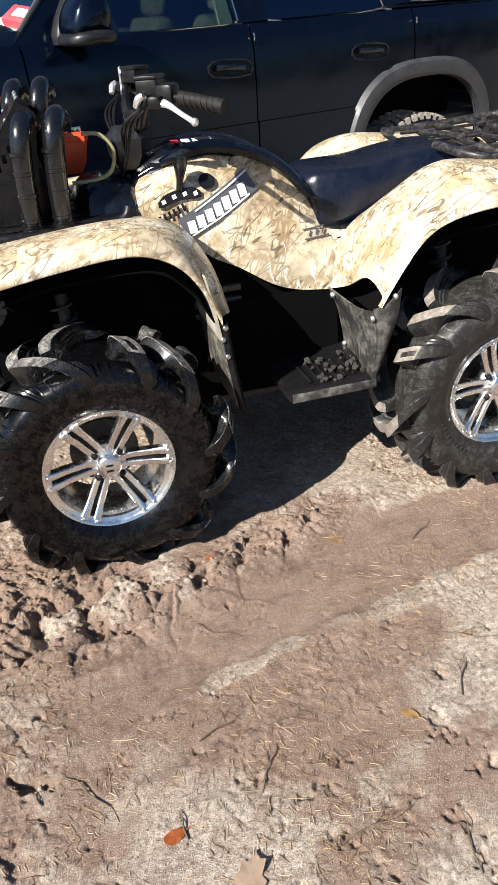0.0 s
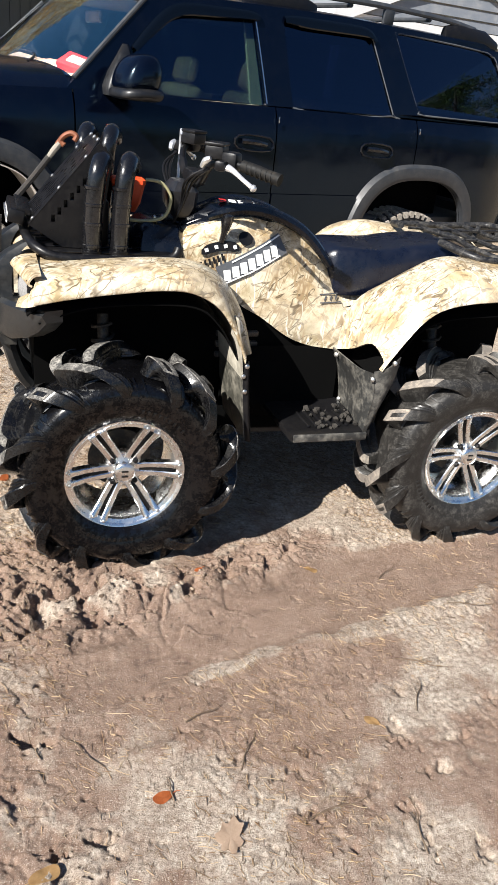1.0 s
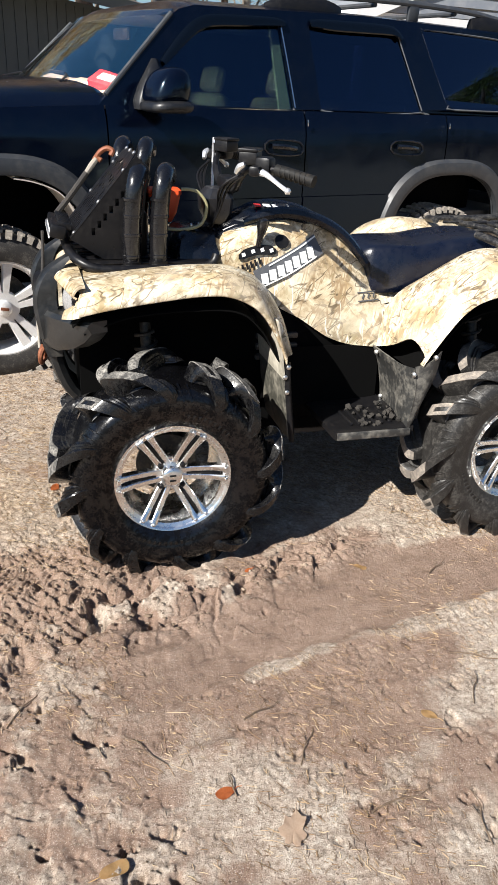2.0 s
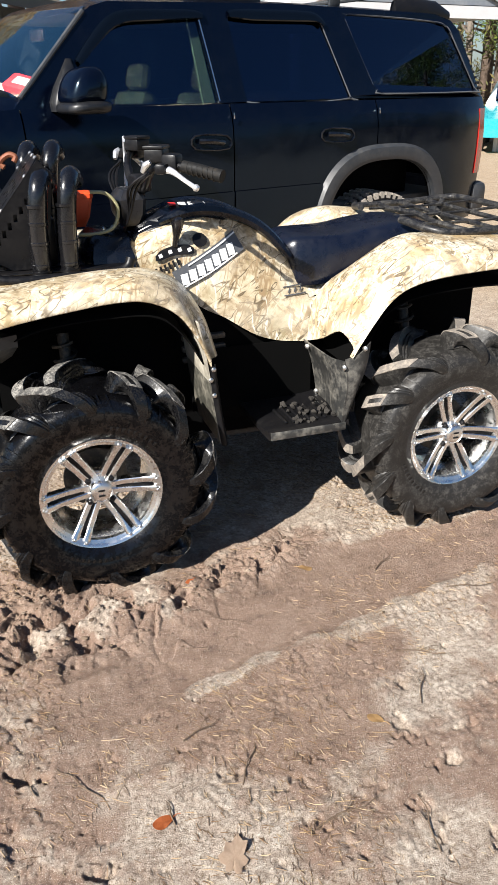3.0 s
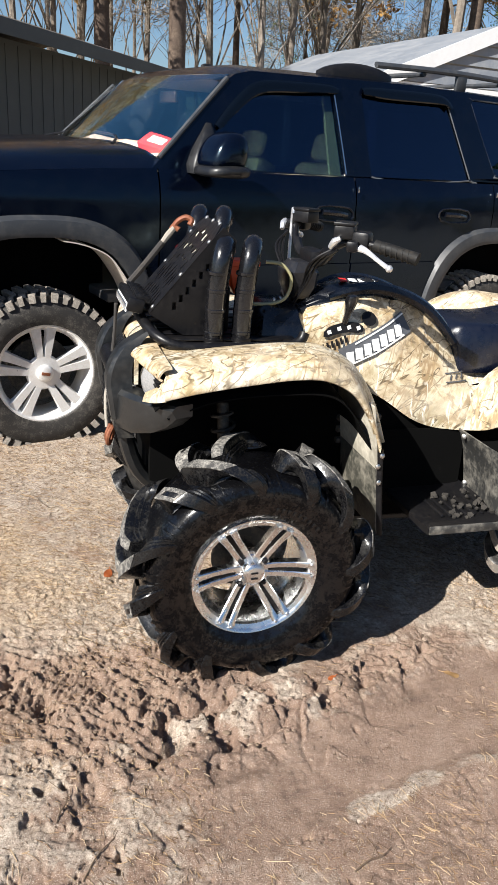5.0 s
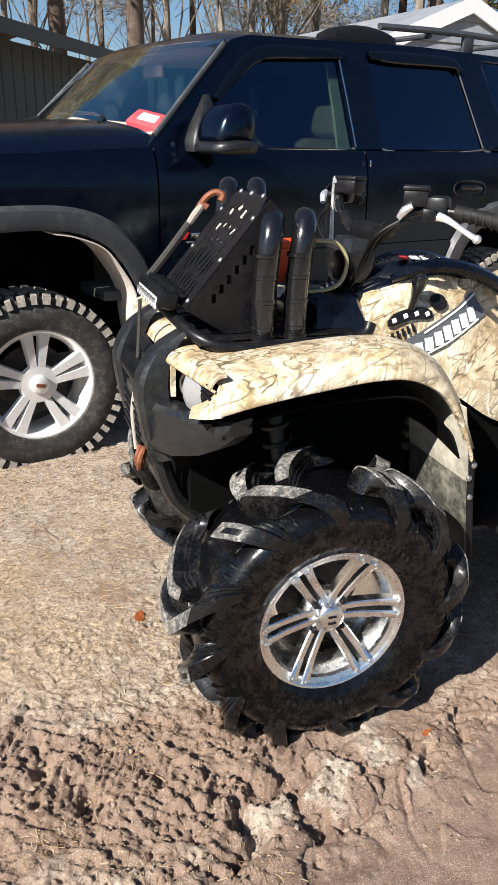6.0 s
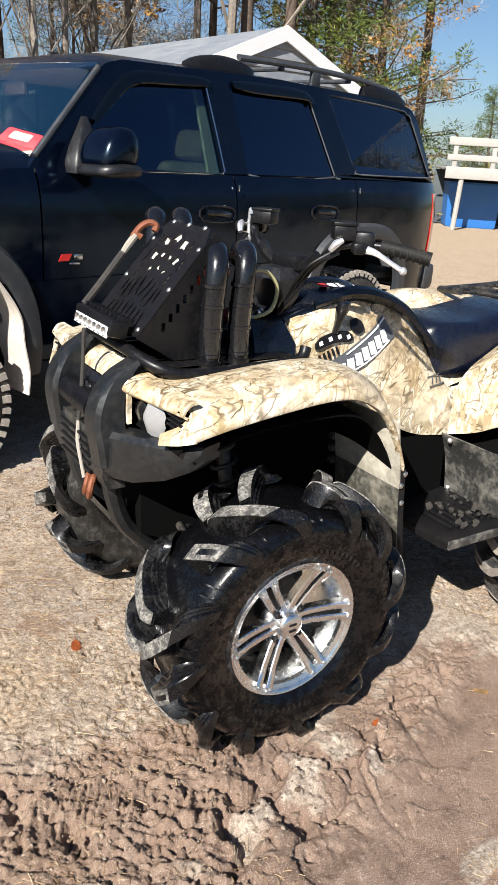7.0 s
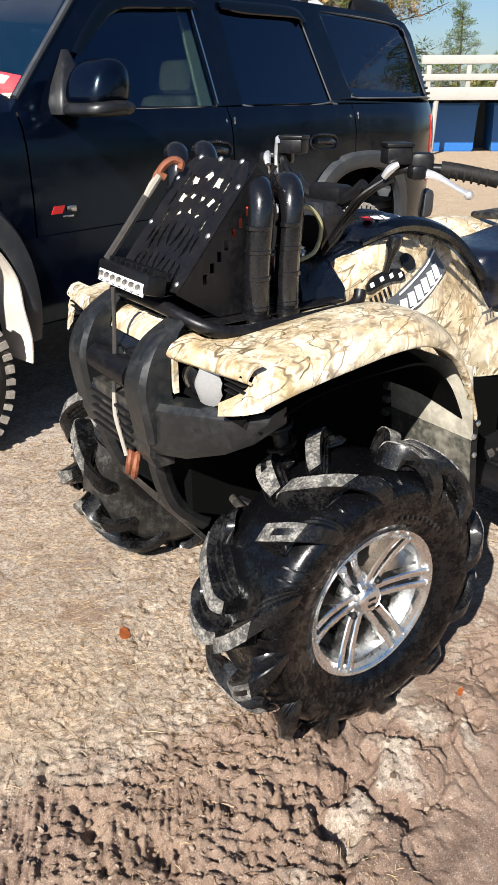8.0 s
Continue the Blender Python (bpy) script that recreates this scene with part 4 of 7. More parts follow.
def lug_bm(side, path):
    """One paddle lug from the tread over the shoulder, with two low steps beside it; side -1 is the outer half."""
    rings = []
    for st in curve_pts(path, 3):
        y, r, deg, hw, hgt = st
        p, out, tang = lug_frame(y, r, deg)
        q = lambda t_, d_: p + tang * (hw * t_) - out * (hgt * d_)
        rings.append([q(-1.35, 1.0), q(-1.10, 0.50), q(-1.0, 0.09), q(-0.88, 0.0), q(0.88, 0.0), q(1.0, 0.09), q(1.06, 0.42), q(1.36, 0.44), q(1.42, 0.60), q(1.68, 0.62), q(1.74, 0.80), q(1.95, 1.0)])
    bm = loft(bmesh.new(), rings)
    if side > 0:
        mirror_y(bm)
    return bm


def lug_cap_bm(side, path, last, slot):
    """The dusty wearing face on top of a lug."""
    bm = bmesh.new()
    rows = []
    for y, r, deg, hw, hgt in curve_pts(path[:last], 3):
        p, out, tang = lug_frame(y, r, deg)
        rows.append([bm.verts.new(p + out * 0.0018 + tang * hw * q) for q in (-0.95, -0.36, 0.36, 0.95)])
    fs = []
    for i in range(len(rows) - 1):
        for j in range(3):
            if not (j == 1 and slot[0] <= i < slot[1]):      # the slot sunk into the face
                fs.append(bm.faces.new((rows[i][j], rows[i][j + 1], rows[i + 1][j + 1], rows[i + 1][j])))
    bmesh.ops.recalc_face_normals(bm, faces=fs)
    bmesh.ops.solidify(bm, geom=fs, thickness=0.003)
    if side > 0:
        mirror_y(bm)
    return bm


def rib_bm():
    """A short raised rib on the outer sidewall between two lugs."""
    rings = []
    for y, r, deg, hw in ((-0.092, 0.333, 0.0, 0.0022), (-0.118, 0.320, 1.2, 0.0026), (-0.130, 0.302, 2.4, 0.0026), (-0.1345, 0.285, 3.4, 0.0020)):
        a = radians(90 - deg)
        tang, p = Vector((math.sin(a), 0, -math.cos(a))), Vector((r * math.cos(a), y, r * math.sin(a)))
        rad = Vector((math.cos(a), -0.8, math.sin(a))) * 0.004
        rings.append([p - tang * hw - rad, p - tang * hw + rad, p + tang * hw + rad, p + tang * hw - rad])
    return loft(bmesh.new(), rings)


def quad_wheel(first_turn, rim_turn, rubber, lug_rubber, face, m):
    tyre = lathe(bmesh.new(), [(0.188, -0.098), (0.196, -0.112), (0.215, -0.120), (0.222, -0.126), (0.240, -0.128), (0.246, -0.131), (0.268, -0.137), (0.290, -0.137), (0.308, -0.131), (0.320, -0.119), (0.329, -0.098), (0.334, -0.055), (0.335, 0.0), (0.334, 0.06), (0.326, 0.106), (0.30, 0.130), (0.25, 0.133), (0.196, 0.112), (0.188, 0.098)], 72)
    w = part("wheel", tyre, rubber, atv, "black paddle-lug mud tyre on a machined rim", m=m)
    protos = {}
    n = 12
    for k in range(n):
        for side in (-1, 1):
            a = first_turn + 360.0 * k / n + (15 if side > 0 else 0)
            rot = pose(0, 0, 0, 0, a, 0)
            key = (side, k % 2)
            if key in protos:
                share(protos[key][0], rot)
                share(protos[key][1], rot)
            else:
                path, last, slot = (LUG_SHORT, 5, (6, 11)) if k % 2 else (LUG_LONG, 5, (99, 99))
                protos[key] = (part("lug", lug_bm(side, path), lug_rubber, w, m=rot, angle=28), part("lug_face", lug_cap_bm(side, path, last, slot), face, w, "dusty worn lug face", m=rot))
            if side < 0:
                for extra in (9.0, 14.0):
                    rr = pose(0, 0, 0, 0, a + 12 + extra, 0)
                    if extra in protos:
                        share(protos[extra], rr)
                    else:
                        protos[extra] = part("sidewall_rib", rib_bm(), rubber, w, m=rr)
    # raised marks in two arcs on the sidewall
    mark = None
    for k in range(18):
        mm_ = pose(0, 0, 0, 0, first_turn + (k if k < 9 else k + 9) * 4.6 + (30 if k < 9 else 110), 0)
        if mark:
            share(mark, mm_)
            continue
        mark = part("sidewall_mark", boxed((0, -0.1285, 0.236), (0.009, 0.004, 0.015), 0.001), lug_rubber, w, m=mm_)
    barrel = lathe(bmesh.new(), [(0.183, 0.10), (0.165, 0.085), (0.158, 0.0), (0.162, -0.060), (0.172, -0.080), (0.177, -0.096), (0.184, -0.108), (0.195, -0.112), (0.200, -0.104)], 64)
    part("rim", barrel, ALU, w, "bright machined aluminium rim")
    part("rim_ring", lathe(bmesh.new(), [(0.170, -0.088), (0.171, -0.100), (0.183, -0.106), (0.187, -0.108)], 64), ALU, w)
    spoke = None
    for k in range(6):
        rot = pose(0, 0, 0, 0, rim_turn + 60 * k, 0)
        if spoke:
            share(spoke, rot)
            share(groove, rot)
            continue
        bm = bmesh.new()
        for sd in (-1, 1):
            rings = []
            for r, c, hw, y in ((0.030, 0.012, 0.0095, -0.074), (0.075, 0.0150, 0.0095, -0.080), (0.125, 0.0165, 0.0095, -0.092), (0.158, 0.0180, 0.0105, -0.1045), (0.174, 0.0190, 0.0120, -0.1115)):
                rings.append([(sd * c - hw, y + 0.028, r), (sd * c - hw, y + 0.003, r), (sd * c - hw * 0.7, y, r), (sd * c + hw * 0.7, y, r), (sd * c + hw, y + 0.003, r), (sd * c + hw, y + 0.028, r)])
            loft(bm, rings)
            dome(bm, (sd * 0.0205, -0.1125, 0.178), 0.0055, 0.004, (0, -1, 0))
        spoke = part("twin_spoke", bm, ALU, w, m=rot)
        groove = part("spoke_groove", boxed((0, -0.072, 0.11), (0.016, 0.016, 0.120), 0.002, (8, 0, 0)), BLACK_PLASTIC, w, m=rot)
    part("hub_plate", lathe(bmesh.new(), [(0.0, -0.068), (0.055, -0.072), (0.062, -0.065), (0.066, -0.04)], 32), ALU, w)
    cap = part("centre_cap", lathe(bmesh.new(), [(0.0, -0.101), (0.022, -0.100), (0.032, -0.097), (0.037, -0.090), (0.039, -0.06)], 32), ALU, w, "domed chrome centre cap with dark marks")
    nut = None
    for k in range(4):
        a = radians(45 + 90 * k)
        at = Matrix.Translation((0.052 * math.cos(a), -0.075, 0.052 * math.sin(a)))
        if nut:
            share(nut, at)
            continue
        nut = part("wheel_nut", lathe(bmesh.new(), [(0.0, -0.012), (0.006, -0.012), (0.010, -0.006), (0.011, 0.01)], 6), BLACK_METAL, w, m=at)
    part("brake_disc", lathe(bmesh.new(), [(0.03, 0.02), (0.105, 0.02), (0.105, 0.03), (0.03, 0.03)], 40), DARK_STEEL, w)
    part("hub", lathe(bmesh.new(), [(0.0, -0.055), (0.04, -0.055), (0.05, 0.06), (0.0, 0.06)], 20), DARK_STEEL, w)
    return w


front_wheel = quad_wheel(-19.0, 28.0, RUBBER_WET, RUBBER_LUG, LUG_TOP, pose(-0.041, -0.461, 0.347))
rear_wheel = quad_wheel(22.0, 37.0, RUBBER_DUSTY, RUBBER_DUSTY, LUG_MUD, pose(1.253, -0.485, 0.352))
quad_wheel(3.0, 18.0, RUBBER_DUSTY, RUBBER_LUG, LUG_TOP, pose(0.020, 0.510, 0.350, 0, 0, 180))
quad_wheel(30.0, 45.0, RUBBER_DUSTY, RUBBER_DUSTY, LUG_MUD, pose(1.250, 0.497, 0.352, 0, 0, 180))
for w in (front_wheel, rear_wheel):
    for dz in (-0.009, 0.009):
        part("cap_mark", boxed((0.0, -0.1010, dz), (0.022, 0.004, 0.006), 0.001), BLACK_PLASTIC, w)


# front and rear wings
def front_wing(side):
    st = (  # lip x, lip z, ridge lift, inner x, inner z, inner y
        (-0.315, 0.884, 0.058, -0.33, 0.955, -0.19), (-0.22, 0.903, 0.058, -0.22, 0.955, -0.175), (-0.09, 0.922, 0.058, -0.09, 0.958, -0.17), (0.07, 0.938, 0.056, 0.09, 0.965, -0.17),
        (0.17, 0.928, 0.055, 0.22, 0.965, -0.18), (0.255, 0.880, 0.055, 0.32, 0.925, -0.22), (0.315, 0.795, 0.035, 0.375, 0.835, -0.33), (0.355, 0.700, 0.010, 0.395, 0.715, -0.43))
    ctrl = []
    for lx, lz, up, ix, iz, iy in st:
        o = -0.492
        ctrl.append([(ix, iy, iz), (ix * 0.6 + lx * 0.4, iy * 0.5 + o * 0.5, max(iz, lz + up) + 0.006), (lx + 0.01, o + 0.045, lz + up), (lx + 0.003, o + 0.006, lz + 0.024), (lx, o, lz), (lx, o + 0.018, lz - 0.004)])
    bm = sheeted(ctrl, 0.005, 6, 4)
    return mirror_y(bm) if side > 0 else bm


def rear_wing(side):
    st = ((0.835, 0.690, 0.80, 0.66, -0.235), (0.868, 0.742, 0.815, 0.74, -0.225), (0.91, 0.803, 0.84, 0.81, -0.21), (0.958, 0.862, 0.90, 0.865, -0.195), (1.02, 0.905, 1.0, 0.915, -0.185),
          (1.12, 0.930, 1.125, 0.975, -0.185), (1.27, 0.942, 1.265, 1.015, -0.19), (1.42, 0.945, 1.42, 1.025, -0.2), (1.56, 0.925, 1.57, 1.010, -0.2), (1.66, 0.86, 1.68, 0.92, -0.2))
    ctrl = []
    for lx, lz, ix, iz, iy in st:
        o, hump = -0.548, 0.055 * math.exp(-((lx - 1.08) / 0.17) ** 2)
        ctrl.append([(ix, iy, iz), (ix * 0.65 + lx * 0.35, iy * 0.65 + o * 0.35, iz * 0.7 + (lz + 0.055) * 0.3 + 0.008 + hump), (ix * 0.25 + lx * 0.75, o + 0.095, lz + 0.062 + 0.6 * hump), (lx + 0.005, o + 0.02, lz + 0.035), (lx, o, lz), (lx, o + 0.02, lz - 0.003)])
    bm = sheeted(ctrl, 0.005, 6, 4)
    return mirror_y(bm) if side > 0 else bm


for side in (-1, 1):
    part("front_mudguard", front_wing(side), CAMO, atv, "sun-bleached camouflage plastic front mudguard")
    part("rear_mudguard", rear_wing(side), CAMO, atv, "sun-bleached camouflage plastic rear mudguard")
    # liners under the mudguards, shade painted in as near-black
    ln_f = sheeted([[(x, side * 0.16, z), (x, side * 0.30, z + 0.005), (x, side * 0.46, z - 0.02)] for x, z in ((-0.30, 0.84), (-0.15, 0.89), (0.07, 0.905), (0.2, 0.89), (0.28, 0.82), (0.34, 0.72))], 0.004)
    part("wheel_liner", ln_f, SHADE_BLACK, atv)
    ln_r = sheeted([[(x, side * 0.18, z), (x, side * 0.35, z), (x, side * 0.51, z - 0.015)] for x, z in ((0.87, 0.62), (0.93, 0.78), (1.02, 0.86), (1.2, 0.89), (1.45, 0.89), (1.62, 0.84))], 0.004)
    part("wheel_liner", ln_r, SHADE_BLACK, atv)
    # mud flap behind the front wheel; sun above and tyre shade below painted in
    flap = part("mud_flap", sheeted([[(x, side * y, z) for y in (0.20, 0.34, 0.455, 0.49)] for x, z in ((0.318, 0.85), (0.330, 0.79), (0.341, 0.73), (0.350, 0.67), (0.354, 0.645))], 0.005, 4, 4), SUNLIT_FLAP, atv, "inner mud flap, pale with dust and painted-in sunlight")
    part("lower_flap", sheeted([[(x, side * y, z) for y in (0.20, 0.34, 0.455, 0.485)] for x, z in ((0.355, 0.643), (0.362, 0.57), (0.372, 0.50), (0.386, 0.42))], 0.005, 4, 4), SHADED_FLAP, atv)
    part("flap_edge", sheeted([[(x + d, side * y, z) for d, y in ((0.0, 0.485), (0.016, 0.492), (0.028, 0.47))] for x, z in ((0.348, 0.70), (0.358, 0.60), (0.370, 0.51), (0.385, 0.41))], 0.004), BLACK_PLASTIC, atv)
    for z, x in ((0.69, 0.362), (0.655, 0.352), (0.60, 0.362)):
        part("bolt", dome(bmesh.new(), (x, side * 0.494, z), 0.009, 0.005, (0, side, 0)), BOLT, flap)

# centre body panels and tank cover
body_st = ((0.13, 0.985, 0.90, 0.10), (0.18, 1.010, 0.895, 0.13), (0.25, 1.062, 0.885, 0.15), (0.34, 1.100, 0.86, 0.165), (0.43, 1.117, 0.80, 0.18), (0.50, 1.112, 0.765, 0.19), (0.60, 1.085, 0.70, 0.2), (0.68, 1.045, 0.668, 0.205), (0.76, 0.98, 0.655, 0.21), (0.83, 0.91, 0.655, 0.215), (0.90, 0.88, 0.70, 0.21), (1.0, 0.88, 0.74, 0.2))
for side in (-1, 1):
    ctrl = []
    for x, zt, zb, yb in body_st:
        ctrl.append([(x, side * 0.0, zt + 0.012), (x, side * 0.075, zt), (x, side * min(0.135, yb), zt * 0.74 + zb * 0.26), (x, side * yb * 0.95, zt * 0.42 + zb * 0.58), (x, side * yb, zb)])
    part("side_panel", sheeted(ctrl, 0.004, 5, 4), CAMO, atv, "camouflage plastic side panel")
    # panel seam and the emblem and sticker bars
    trim = [(0.30, side * 0.085, 1.093), (0.37, side * 0.09, 1.118), (0.45, side * 0.092, 1.128), (0.55, side * 0.094, 1.112), (0.64, side * 0.10, 1.075), (0.71, side * 0.112, 1.02), (0.765, side * 0.14, 0.95)]
    part("tank_trim", tubed(trim, [0.012, 0.020, 0.022, 0.022, 0.020, 0.018, 0.014], 8, 5), TRIM_BLACK, atv, "glossy black tank trim rail")


def side_y(x, z):
    """Half width of the side panel at a height."""
    zt, zb, yb = (float(np.interp(x, [s[0] for s in body_st], [s[k] for s in body_st])) for k in (1, 2, 3))
    return float(np.interp((zt - z) / (zt - zb), (0.0, 0.26, 0.58, 1.0), (0.075, min(0.135, yb), yb * 0.95, yb)))


def on_panel(side, grow=0.003):
    return lambda a, b, q: (a, side * (side_y(a, b) + grow - q), b)


def strip(p0, p1, w, side, grow=0.003, n=8):
    """A thin painted strip laid on the side panel."""
    p0, p1 = np.array(p0), np.array(p1)
    d = (p1 - p0) / np.linalg.norm(p1 - p0)
    q = np.array((-d[1], d[0])) * w / 2
    fn_ = on_panel(side, grow)
    return [[fn_(*(p0 + (p1 - p0) * s + q * k), 0) for k in (-1, 0, 1)] for s in np.linspace(0, 1, n)]


for side in (-1, 1):
    a0, a1 = np.array((0.335, 0.905)), np.array((0.575, 1.024))
    dirn = (a1 - a0) / np.linalg.norm(a1 - a0)
    nrm = np.array((-dirn[1], dirn[0]))
    st_ = part("tank_sticker", sheet(bmesh.new(), strip(a0, a1, 0.070, side, 0.008, 12), 0.001), DECAL_GREY, atv, "grey and white slanted tank sticker")
    length = np.linalg.norm(a1 - a0)
    for k in range(7):
        s = 0.025 + k * (length - 0.04) / 7
        c = a0 + dirn * s - nrm * 0.008
        part("sticker_bar", sheet(bmesh.new(), strip(c + nrm * 0.019 + dirn * 0.008, c - nrm * 0.017 - dirn * 0.002, 0.025, side, 0.011, 3), 0.001), WHITE, st_)
    part("sticker_stripe", sheet(bmesh.new(), strip(a0 + nrm * 0.028 + dirn * 0.06, a1 + nrm * 0.028, 0.005, side, 0.011), 0.001), WHITE, st_)
    part("sticker_stripe", sheet(bmesh.new(), strip(a0 - nrm * 0.030 + dirn * 0.01, a1 - nrm * 0.030 - dirn * 0.03, 0.005, side, 0.011), 0.001), WHITE, st_)
    y0, y1 = np.array((0.262, 0.938)), np.array((0.350, 0.975))
    for k in range(6):
        c = y0 + (y1 - y0) * (k + 0.5) / 6
        part("maker_mark", sheet(bmesh.new(), strip(c + (-0.003, 0.011), c + (0.003, -0.011), 0.008, side, 0.011, 3), 0.001), BLACK_PLASTIC, atv)
    for z in (0.853, 0.825):
        part("emblem_bar", sheet(bmesh.new(), strip((0.725, z), (0.822, z - 0.002), 0.004, side, 0.010), 0.001), DECAL_GREY, atv)
    for k in range(3):
        part("emblem_bar", sheet(bmesh.new(), strip((0.744 + 0.026 * k, 0.832), (0.754 + 0.026 * k, 0.846), 0.006, side, 0.010, 3), 0.001), DECAL_GREY, atv)
    part("panel_seam", sheet(bmesh.new(), strip((0.865, 0.80), (0.815, 0.665), 0.003, side, 0.0015), 0.001), BLACK_PLASTIC, atv)
# gear selector
arc = [(0.268 + 0.135 * q, 0.985 + 0.075 * q - 0.055 * q * q) for q in np.linspace(0, 1, 9)]
gate = part("gear_gate", sheet(bmesh.new(), [[on_panel(-1, 0.014)(a, b + k * (0.016 if 0 < n < 8 else 0.008), 0) for k in (-1, 0, 1)] for n, (a, b) in enumerate(arc)], 0.006), BLACK_PLASTIC, atv, "curved black gear gate with pale marks")
for n in (1, 3, 5, 7):
    a, b = arc[n]
    part("gate_mark", sheet(bmesh.new(), strip((a - 0.006, b - 0.002), (a + 0.006, b + 0.002), 0.012, -1, 0.0165, 3), 0.001), WHITE, gate)
# black disc painted where the gear knob's shadow falls on the panel
part("knob_shadow", slab(bmesh.new(), [(0.428 + 0.026 * math.cos(t), 1.036 + 0.022 * math.sin(t)) for t in np.linspace(0, 2 * math.pi, 16, endpoint=False)], on_panel(-1, 0.014), 0.006), BLACK_PLASTIC, atv)
knob = part("gear_knob", loft(bmesh.new(), [[(0.338 + 0.012 * s + r * math.cos(t), -0.150 - 0.02 * s + r * math.sin(t), 1.02 + s * 0.10) for t in np.linspace(0, 2 * math.pi, 12, endpoint=False)] for s, r in ((0, 0.010), (0.35, 0.012), (0.6, 0.018), (0.8, 0.022), (0.95, 0.018), (1.0, 0.008))]), BLACK_GLOSS, atv, "black gear selector knob")
# instrument cowl on top of the tank
cowl = part("tank_console", loft(bmesh.new(), [[(x, y * w, z + h) for y, h in ((-1, -0.03), (-0.85, 0.0), (-0.4, 0.014), (0.4, 0.014), (0.85, 0.0), (1, -0.03), (0.6, -0.05), (-0.6, -0.05))] for x, w, z in ((0.20, 0.05, 1.06), (0.27, 0.085, 1.10), (0.36, 0.10, 1.128), (0.46, 0.10, 1.136), (0.58, 0.085, 1.105), (0.68, 0.07, 1.05), (0.76, 0.06, 1.0))]), TRIM_BLACK, atv, "glossy black tank console")
for k, mt in enumerate((RED, WHITE, WHITE, WHITE)):
    part("console_label", boxed((0.36 + 0.035 * k, -0.045, 1.146 - 0.001 * k), (0.026, 0.026, 0.003), 0.001, (12, 2, 0)), mt, cowl)

# seat
seat_st = ((0.755, 0.99, 0.86, 0.125), (0.80, 1.018, 0.862, 0.15), (0.90, 1.020, 0.868, 0.172), (1.0, 1.022, 0.885, 0.178), (1.12, 1.040, 0.930, 0.178), (1.25, 1.050, 0.968, 0.175), (1.36, 1.030, 0.975, 0.165), (1.42, 0.995, 0.965, 0.13))
rings = []
for x, zt, zb, w in seat_st:
    rings.append([(x + 0.03 * (zt - z) / 0.1 * (1 if x < 0.8 else 0), y * w, z) for y, z in ((-0.96, zb - 0.02), (-1.0, zb + 0.01), (-0.96, zb * 0.45 + zt * 0.55), (-0.84, zt - 0.016), (-0.6, zt - 0.002), (0, zt), (0.6, zt - 0.002), (0.84, zt - 0.016), (0.96, zb * 0.45 + zt * 0.55), (1.0, zb + 0.01), (0.96, zb - 0.02))])
fine = [list(r) for r in spline_grid(rings, 5, 4)]
part("seat", loft(bmesh.new(), fine), VINYL, atv, "black vinyl saddle seat", angle=60)

# chassis, engine, suspension; engine parts carry the under-body shade in their colour
part("engine_block", loft(bmesh.new(), [[(x, y * 0.17, z) for y, z in ((-1, z0), (-1, z1), (1, z1), (1, z0))] for x, z0, z1 in ((-0.30, 0.50, 0.80), (0.1, 0.32, 0.88), (0.8, 0.30, 0.80), (1.1, 0.34, 0.84), (1.55, 0.50, 0.84))]), SHADE_BLACK, atv)
part("engine_cover", lathe(bmesh.new(), [(0.0, -0.215), (0.10, -0.21), (0.13, -0.19), (0.14, -0.15)], 28, (0.55, 0, 0.5)), SHADE_BLACK, atv)
for z in (0.62, 0.66, 0.70):
    part("cooling_fin", boxed((0.42, 0, z), (0.16, 0.38, 0.02), 0.004), DARK_STEEL, atv)
for side in (-1, 1):
    for ax, zz in ((-0.044, 0.354), (1.239, 0.356)):
        for dz, dx in ((-0.05, 0.0), (0.07, 0.02)):
            part("suspension_arm", tube(tubed([(ax - 0.13, side * 0.13, zz + 0.07 + dz), (ax + dx, side * 0.42, zz + dz)], 0.015, 8, 1), [(ax + 0.15, side * 0.13, zz + 0.07 + dz), (ax + dx, side * 0.38, zz + dz)], 0.015, 8, 1), BLACK_METAL, atv)
        part("drive_shaft", tubed([(ax, side * 0.12, zz + 0.06), (ax, side * 0.25, zz + 0.03), (ax, side * 0.40, zz)], [0.03, 0.016, 0.035], 10, 4), DARK_STEEL, atv)
        sx = ax - 0.03
        shock = part("shock_absorber", tubed([(sx, side * 0.33, zz + 0.02), (sx, side * 0.20, zz + 0.42)], 0.020, 10, 1), DARK_STEEL, atv)
        hel = [(sx + 0.036 * math.cos(t), side * (0.325 - 0.12 * t / 50) + 0.036 * math.sin(t) * 0.9, zz + 0.04 + 0.36 * t / 50) for t in np.arange(0, 50, 0.55)]
        part("spring", tubed(hel, 0.0065, 6, 1), DARK_STEEL, shock)
for side in (-1, 1):
    rod = part("tie_rod", tubed([(-0.17, side * 0.12, 0.50), (-0.19, side * 0.22, 0.50), (-0.20, side * 0.31, 0.49)], 0.011, 8, 2), DARK_STEEL, atv)
    part("rod_end", dome(bmesh.new(), (-0.20, side * 0.315, 0.49), 0.024, 0.030, (0, 0, 1), 12), RUST, rod, "rusty ball joint at the end of the tie rod")
    part("rod_boot", lathe(bmesh.new(), [(0.0, -0.02), (0.022, -0.02), (0.026, 0.0), (0.018, 0.02), (0.0, 0.02)], 14), ROPE, rod, m=pose(-0.20, side * 0.315, 0.535, 90, 0, 0))
